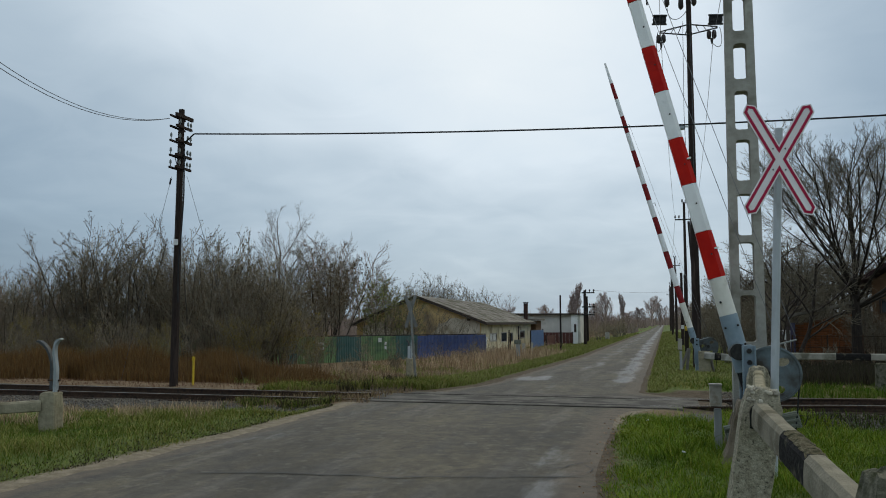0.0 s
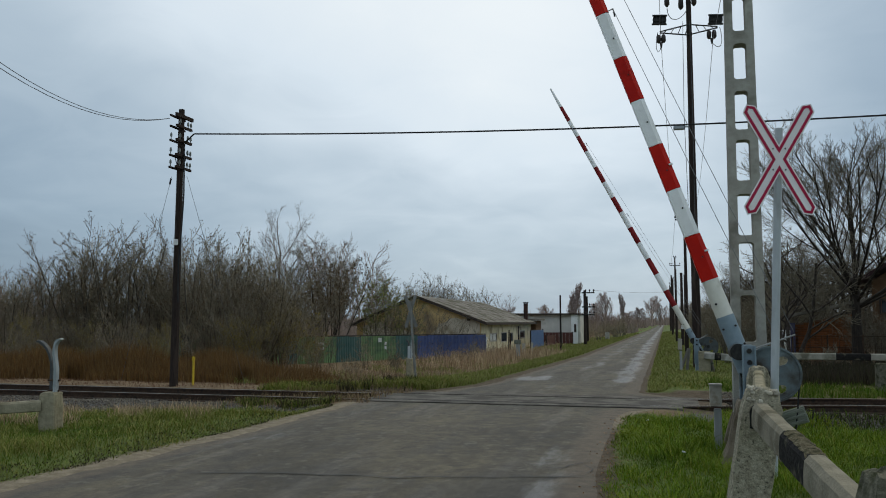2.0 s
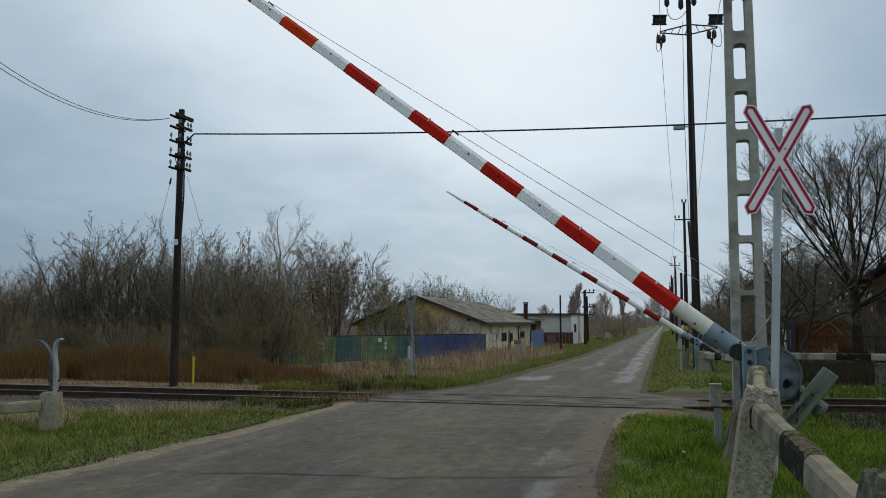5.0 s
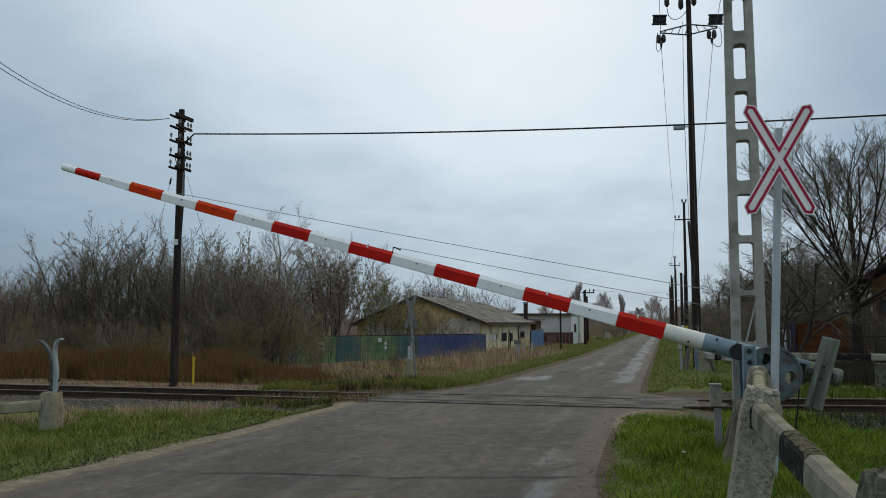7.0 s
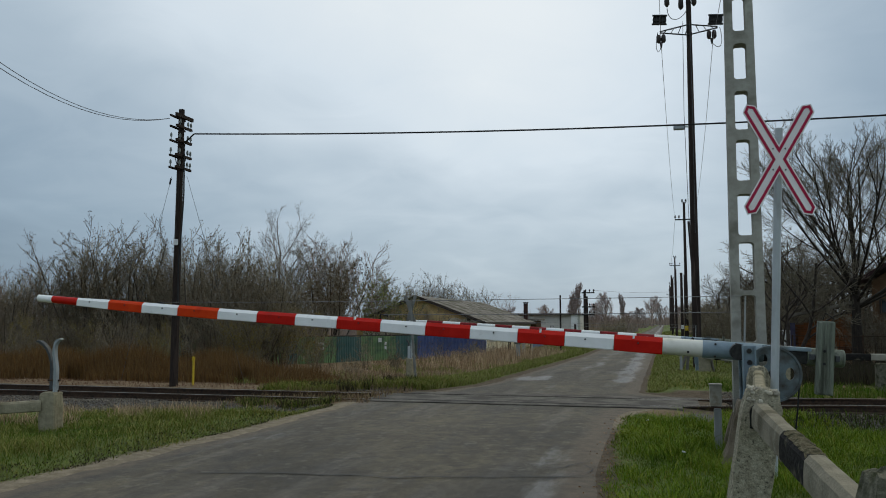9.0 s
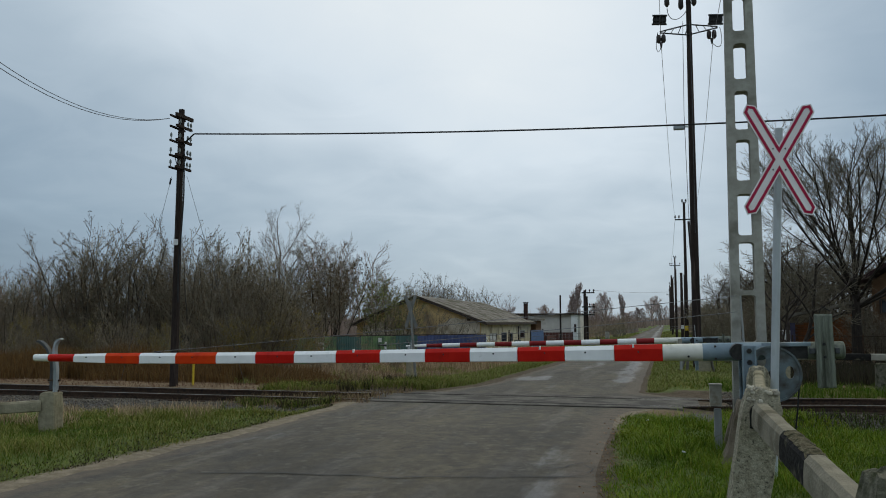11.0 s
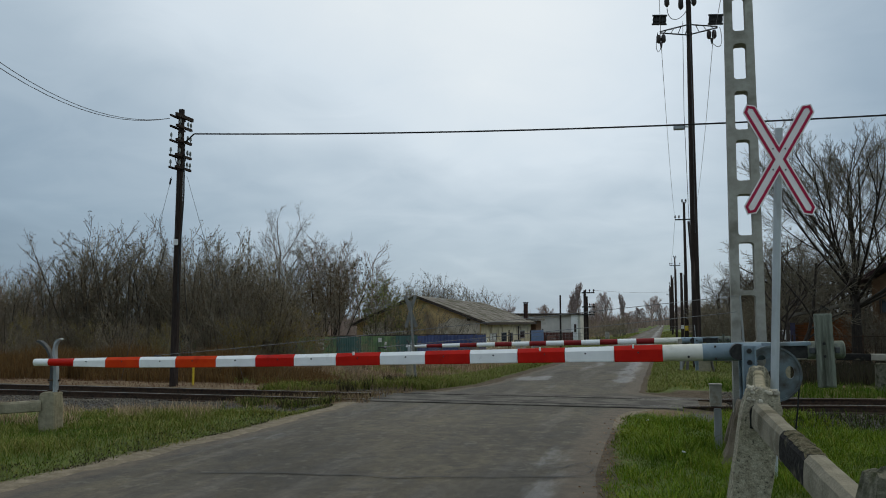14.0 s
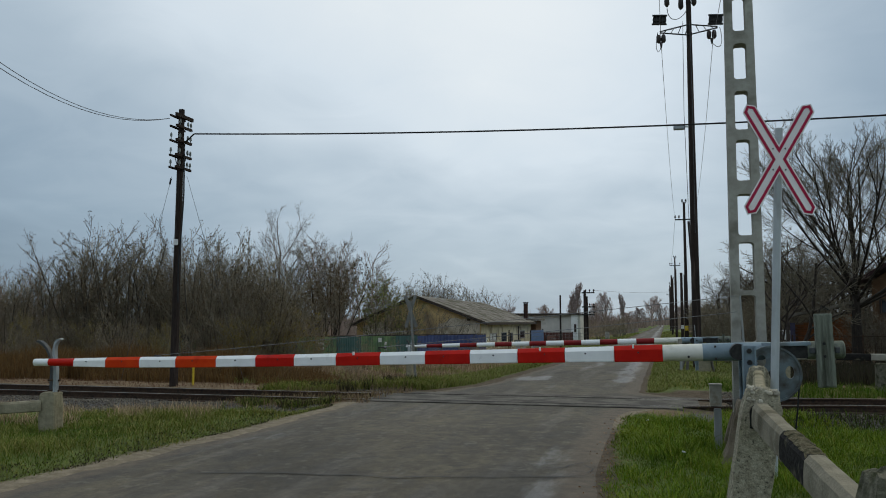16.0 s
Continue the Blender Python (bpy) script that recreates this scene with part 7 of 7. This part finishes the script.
def sow():
    rng = np.random.default_rng(21)
    # right verge before the rails
    n = 230000
    x, y = rng.uniform(-0.8, 7.5, n), 3.0 + 12.9 * rng.random(n) ** 0.8
    d = x - road_right(y)
    k = (d > 0.03 + 0.22 * rng.random(n) ** 2 + 0.05 * np.sin(y * 4.1) * np.sin(y * 1.7)) & (np.hypot(x - 0.0, y) > 2.5)
    x, y, d = x[k], y[k], d[k]
    h = (0.05 + 0.13 * rng.random(len(x)) ** 1.4) * (0.85 + 0.28 * np.sin(x * 2.3 + 1) * np.sin(y * 1.9) + 0.15 * np.sin(x * 7 + y * 5)) * np.clip(0.5 + d, 0.45, 1.15)
    wide = rng.uniform(0.0022, 0.0048, len(x))
    tone = np.sin(x * 1.9 + 0.6 * np.sin(y * 2.3)) * np.sin(y * 1.35 + 0.8 * np.sin(x * 1.1)) + 0.5 * np.sin(x * 5.3 + y * 3.7) + rng.normal(0, 0.35, len(x)) - 0.35 * np.clip(x - 0.9, 0, 3)
    h = h * (1 + 0.3 * np.clip(tone, -1, 1.6)) * (0.75 + 0.45 * (np.sin(x * 11 + 2 * np.sin(y * 3)) * np.sin(y * 9 + 2 * np.sin(x * 4)) > 0.25))
    for k, mat, label, s in ((tone < -0.45, "grass_deep", "dark green grass on the verge", 17), ((tone >= -0.45) & (tone < 0.75), "grass", "lush green grass on the verge", 1), (tone >= 0.75, "grass_fresh", "yellowish fresh tufts of verge grass", 18)):
        blades("grass", x[k], y[k], h[k] * 1.15, wide[k], mat, label, 1.7, s)
    # withered leaves blown along the edge of the road
    n = 420
    y = 5.0 + 10.6 * rng.random(n)
    x = road_right(y) + rng.normal(0.12, 0.16, n)
    blades("leaf_litter", x, y, rng.uniform(0.01, 0.022, n), rng.uniform(0.007, 0.016, n), "leaf_brown", "withered brown leaves along the road edge", 1.6, 19, 0.0)
    # left verge
    n = 130000
    x, y = rng.uniform(-16, -6.4, n), rng.uniform(4.5, 16.0, n)
    d = road_left(y) - x
    edge = np.interp(x, [-16, -10.9, -10.3, -9.6, -6.5], [9.5, 12.6, 14.2, 15.2, 16.2])
    k = (d > 0.15 + 0.25 * rng.random(n) ** 1.5) & ((y < edge - 0.5 + rng.random(n)) | (rng.random(n) < 0.08))
    x, y, d = x[k], y[k], d[k]
    h = rng.uniform(0.05, 0.15, len(x)) * np.clip(0.4 + d * 0.8, 0.4, 1.25)
    # nearer blades run darker: lens falloff in the corner put into the mix
    tone = np.sin(x * 1.3 + 0.7 * np.sin(y * 1.9)) * np.sin(y * 1.7 + 0.9 * np.sin(x * 0.9)) + 0.45 * np.sin(x * 4.1 - y * 3.3) + rng.normal(0, 0.3, len(x)) - 0.55 * step(11.5, 7.5, y)
    wide = rng.uniform(0.0026, 0.0056, len(x))
    h = h * (1 + 0.35 * np.clip(tone, -1, 1.6))
    for k, mat, label, s in ((tone < -0.5, "grass_deep", "dark low grass of the verge", 2), ((tone >= -0.5) & (tone < 0.85), "grass_verge", "dull green verge grass with dry stalks", 23), (tone >= 0.85, "grass_left", "dry olive tufts of verge grass", 24)):
        blades("grass", x[k], y[k], h[k], wide[k], mat, label, 1.8, s)
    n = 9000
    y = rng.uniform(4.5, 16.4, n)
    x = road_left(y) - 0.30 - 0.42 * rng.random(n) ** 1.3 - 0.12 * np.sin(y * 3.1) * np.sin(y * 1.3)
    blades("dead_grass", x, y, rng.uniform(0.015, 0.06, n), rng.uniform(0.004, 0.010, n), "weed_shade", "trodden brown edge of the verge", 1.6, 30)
    n = 9000
    x, y = rng.uniform(-15, -7.6, n), rng.uniform(11.6, 16.2, n)
    k = clumpy(x, y, 1.6, -0.1, 9)
    x, y = x[k], y[k]
    n = len(x)
    blades("dry_grass", x, y, rng.uniform(0.1, 0.32, n), rng.uniform(0.003, 0.006, n), "weed_tan", "pale dry grass tufts beside the ballast", 0.8, 3)
    # green banks beyond the rails
    n = 80000
    y = 20.3 + 110 * rng.random(n) ** 2.2
    x = road_left(y) - 0.30 - 0.15 * rng.random(n) - (3.4 + 5.0 * step(45, 60, y)) * rng.random(n) ** 1.1
    h = rng.uniform(0.07, 0.22, n)
    blades("grass", x, y, h, rng.uniform(0.006, 0.014, n) * (0.6 + y / 50), "grass_bank", "dull green grass bank along the road", 0.9, 4)
    n = 75000
    y = 21.0 + 130 * rng.random(n) ** 2.2
    x = road_right(y) + 0.16 + 5.0 * rng.random(n) ** 1.3 + 0.25 * rng.random(n) * step(23, 20.6, y)
    k = y > 21.3 + 0.5 * np.sin(x * 2.1) + 0.35 * np.sin(x * 5.3 + 1) + rng.normal(0, 0.3, n)
    x, y, n = x[k], y[k], int(k.sum())
    tone = np.sin(x * 1.7 + 0.8 * np.sin(y * 0.9)) * np.sin(y * 0.75 + np.sin(x * 1.2)) + rng.normal(0, 0.4, n)
    h, wide = rng.uniform(0.04, 0.15, n) * (1 + 0.3 * np.clip(tone, -1, 1.5)), rng.uniform(0.005, 0.011, n) * (0.6 + y / 50)
    for k, mat, label, s in ((tone < -0.4, "grass_left", "patchy olive grass beyond the rails", 5), (tone >= -0.4, "grass_bank", "green grass verge beyond the rails", 25)):
        blades("grass", x[k], y[k], h[k], wide[k], mat, label, 1.4, s)
    n = 9000
    x, y = rng.uniform(-10.6, -5.4, n), rng.uniform(20.1, 22.0, n)
    k = road_left(y) - x > 0.35
    blades("grass", x[k], y[k], rng.uniform(0.08, 0.30, k.sum()), rng.uniform(0.005, 0.011, k.sum()), "grass_left", "rank green grass behind the rails", 1.0, 6)
    n = 5200
    x, y = rng.uniform(-9.6, -6.9, n), rng.uniform(16.5, 17.35, n)
    k = (clumpy(x, y, 2.3, -0.2, 3)) & (road_left(y) - x > 0.5)
    g = rng.random(len(x)) < 0.6
    blades("grass", x[k & g], y[k & g], rng.uniform(0.06, 0.24, (k & g).sum()), rng.uniform(0.003, 0.007, (k & g).sum()), "grass_verge", "rank grass growing over the end of the rails", 1.2, 27)
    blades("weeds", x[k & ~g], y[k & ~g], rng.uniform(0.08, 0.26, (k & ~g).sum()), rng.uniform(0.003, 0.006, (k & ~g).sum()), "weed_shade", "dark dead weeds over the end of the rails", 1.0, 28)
    n = 2600
    x, y = rng.uniform(-9.4, -6.4, n), rng.uniform(19.9, 21.2, n)
    k = clumpy(x, y, 3.1, 0.35, 1)
    blades("weeds", x[k], y[k], rng.uniform(0.15, 0.42, k.sum()), rng.uniform(0.004, 0.008, k.sum()), "weed_shade", "dark upright weeds behind the rails", 0.6, 29)
    # rust-brown weeds behind the rails
    n = 90000
    x, y = rng.uniform(-30, -8.8, n), rng.uniform(22.6, 28.5, n)
    k = (x < -8.8 - (y - 22) * 0.25) & clumpy(x, y, 1.1, -0.95)
    x, y = x[k], y[k]
    h = (0.35 + 1.35 * rng.random(len(x)) ** 0.8) * (0.85 + 0.22 * np.sin(x * 1.3) * np.sin(y * 1.1 + x * 0.4)) * np.clip((y - 22.2) / 2.2, 0.35, 1) * np.interp(x, [-27, -15.5, -12.5, -10.5, -8.8], [1.0, 1.0, 0.62, 0.25, 0.1])
    blades("weeds", x, y, h, rng.uniform(0.004, 0.010, len(x)), "weed_rust", "dense rust-brown dead weeds behind the rails", 0.42, 7)
    n = 12000
    x, y = rng.uniform(-34, -8.5, n), rng.uniform(20.8, 24, n)
    blades("dry_grass", x, y, rng.uniform(0.03, 0.12, n), rng.uniform(0.006, 0.012, n), "weed_russet", "flattened pale dry grass beside the track", 1.3, 8)
    # mixed weeds before the fence
    n = 24000
    y = rng.uniform(24, 52, n)
    x = road_left(y) - 3.0 - (9.0 + (y - 24) * 0.05) * rng.random(n)
    k = clumpy(x, y, 0.9, -0.35, 2)
    x, y = x[k], y[k]
    far = rng.random(len(x)) < 0.5
    h = (0.2 + 0.9 * rng.random(len(x)) ** 2.2) * np.interp(road_left(y) - x, [3, 5, 12], [0.5, 0.9, 1.0]) * (0.75 + 0.45 * np.sin(x * 1.7 + y * 0.6) * np.sin(y * 0.9)) * np.interp(y, [24, 30, 40, 48, 52], [0.85, 0.75, 0.5, 0.7, 0.7])
    pale = far & (y > 33 + 3 * np.sin(x))
    red = far & ~pale
    blades("weeds", x[pale], y[pale], h[pale], rng.uniform(0.004, 0.010, pale.sum()), "weed_tan", "straw-coloured dead weeds before the fence", 0.8, 9)
    blades("weeds", x[red], y[red], h[red], rng.uniform(0.004, 0.010, red.sum()), "weed_russet", "russet dead weeds before the fence", 0.8, 26)
    blades("weeds", x[~far], y[~far], h[~far], rng.uniform(0.004, 0.011, (~far).sum()), "weed_dark", "dark dead weeds before the fence", 0.8, 10)
    n = 16000
    y = rng.uniform(23, 52, n)
    x = road_left(y) - 2.4 - 8.0 * rng.random(n)
    k = clumpy(x, y, 0.7, 0.1, 7)
    blades("grass", x[k], y[k], rng.uniform(0.1, 0.35, k.sum()), rng.uniform(0.006, 0.014, k.sum()), "grass_bank", "tufts of green among the dead weeds", 0.9, 20)
    n = 2500
    y = rng.uniform(50, 64, n)
    x = road_left(y) - 3.2 - 6.0 * rng.random(n)
    blades("weeds", x, y, rng.uniform(0.15, 0.5, n), rng.uniform(0.01, 0.02, n), "weed_tan", "dry weeds beside the houses", 0.4, 11)
    n = 6500
    y = rng.uniform(38, 62, n)
    x = road_left(y) - 3.6 - 4.6 * rng.random(n)
    k = clumpy(x, y, 0.8, 0.0, 5)
    blades("weeds", x[k], y[k], (0.4 + 0.75 * rng.random(k.sum()) ** 1.5), rng.uniform(0.006, 0.015, k.sum()), "weed_tan", "tall pale dead stalks before the house", 1.0, 16)
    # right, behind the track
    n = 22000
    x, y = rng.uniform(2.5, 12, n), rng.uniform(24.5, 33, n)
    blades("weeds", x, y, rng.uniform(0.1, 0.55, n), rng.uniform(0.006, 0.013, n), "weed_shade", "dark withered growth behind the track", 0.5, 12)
    n = 5000
    x, y = rng.uniform(1.0, 9, n), rng.uniform(20.4, 23.6, n)
    blades("grass", x, y, rng.uniform(0.08, 0.32, n), rng.uniform(0.005, 0.010, n), "grass_deep", "dark green grass beside the track", 1.0, 13)
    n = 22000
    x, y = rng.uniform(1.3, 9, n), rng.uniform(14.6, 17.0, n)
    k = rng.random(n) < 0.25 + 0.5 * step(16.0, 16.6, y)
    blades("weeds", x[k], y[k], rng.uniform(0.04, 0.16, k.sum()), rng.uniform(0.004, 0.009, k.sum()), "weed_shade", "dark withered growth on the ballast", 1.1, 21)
    blades("grass", x[~k], y[~k], rng.uniform(0.06, 0.22, (~k).sum()), rng.uniform(0.003, 0.006, (~k).sum()), "grass_deep", "low grass creeping over the ballast", 1.0, 22)
    # lush grass grown over the foot of the ballast beside the barrier
    n = 9000
    x, y = rng.uniform(0.9, 4.6, n), rng.uniform(14.8, 17.1, n)
    k = (y < 17.0 - np.clip(x - 2.45, 0, 9) * 1.2 + rng.normal(0, 0.16, n)) & (x > road_right(y) + 0.5)
    blades("grass", x[k], y[k], rng.uniform(0.09, 0.24, k.sum()), rng.uniform(0.004, 0.009, k.sum()), "grass_fresh", "fresh lush grass over the foot of the ballast", 1.3, 33)
    # dark scrub along the crossing edge
    n = 2500
    x, y = rng.uniform(-9.8, -6.2, n), rng.uniform(16.6, 20.4, n)
    blades("weeds", x, y, rng.uniform(0.05, 0.26, n), rng.uniform(0.004, 0.009, n), "weed_dark", "dark withered weeds between the rails", 0.8, 14)
    # far fields
    n = 12000
    y = rng.uniform(80, 240, n)
    x = road_left(y) - 2.0 - 26 * rng.random(n)
    far = np.clip((road_left(y) - x - 5) / 8, 0.12, 1)
    blades("weeds", x, y, rng.uniform(0.5, 1.5, n) * far, rng.uniform(0.03, 0.08, n), "weed_tan", "brown weeds of the far field", 0.8, 15)


sow()

# litter on the verge
for x, y in ((0.17, 10.2), (-0.3, 13.9)):
    thing("litter_scrap", Geo().box((0, 0, 0.02), (0.05, 0.03, 0.015), 0.005), M["notice"], pose(x, y, float(land(np.array(x), np.array(y))) + 0.09, 20, 10, x * 400), "small white scrap of litter in the grass", "litter", "scraps of litter")


# ---- what moves ----
def motions():
    near = [(0, 75.75), (0.5, 75.75), (0.8, 75.7), (1.0, 75.4), (1.5, 74.26), (2.0, 70.35), (2.5, 65.87), (3.0, 60.8), (3.5, 55.78), (4.0, 49.9), (4.2, 47.6),
            (5.0, 37.6), (5.6, 30.4), (6.3, 22.6), (6.5, 20.5), (7.0, 15.4), (7.5, 11.4), (8.0, 7.98), (8.5, 5.62), (9.0, 3.82), (9.2, 3.24), (9.8, 1.65), (10.4, 0.1), (11.0, -1.3), (11.3, -1.60), (11.6, -1.70), (16, -1.70)]
    far = [(0, 74.12), (0.3, 74.02), (0.5, 73.72), (1.0, 69.99), (1.5, 65.30), (2.0, 62.28), (2.5, 59.29), (3.0, 54.34), (3.5, 48.86), (4.0, 42.82), (4.2, 40.54),
           (5.0, 32.20), (5.6, 26.49), (6.3, 20.68), (6.5, 19.26), (7.0, 15.48), (7.5, 11.91), (8.0, 8.64), (8.5, 5.99), (9.0, 3.74), (9.2, 3.03), (9.8, 1.19), (10.4, -0.44), (11.0, -1.57), (11.3, -1.79), (11.6, -1.64), (16, -1.64)]
    walk(boom_near, [(t, pose(0, 0, 0, 0, a, 0)) for t, a in near])
    walk(boom_far, [(t, pose(0, 0, 0, 0, a, 0)) for t, a in far])
    d1, d2 = drum_near.matrix_basis.translation.copy(), drum_far.matrix_basis.translation.copy()
    walk(drum_near, [(t, pose(*d1, 0, a, 0)) for t, a in near])
    walk(drum_far, [(t, pose(*d2, 0, a, 0)) for t, a in far])


motions()
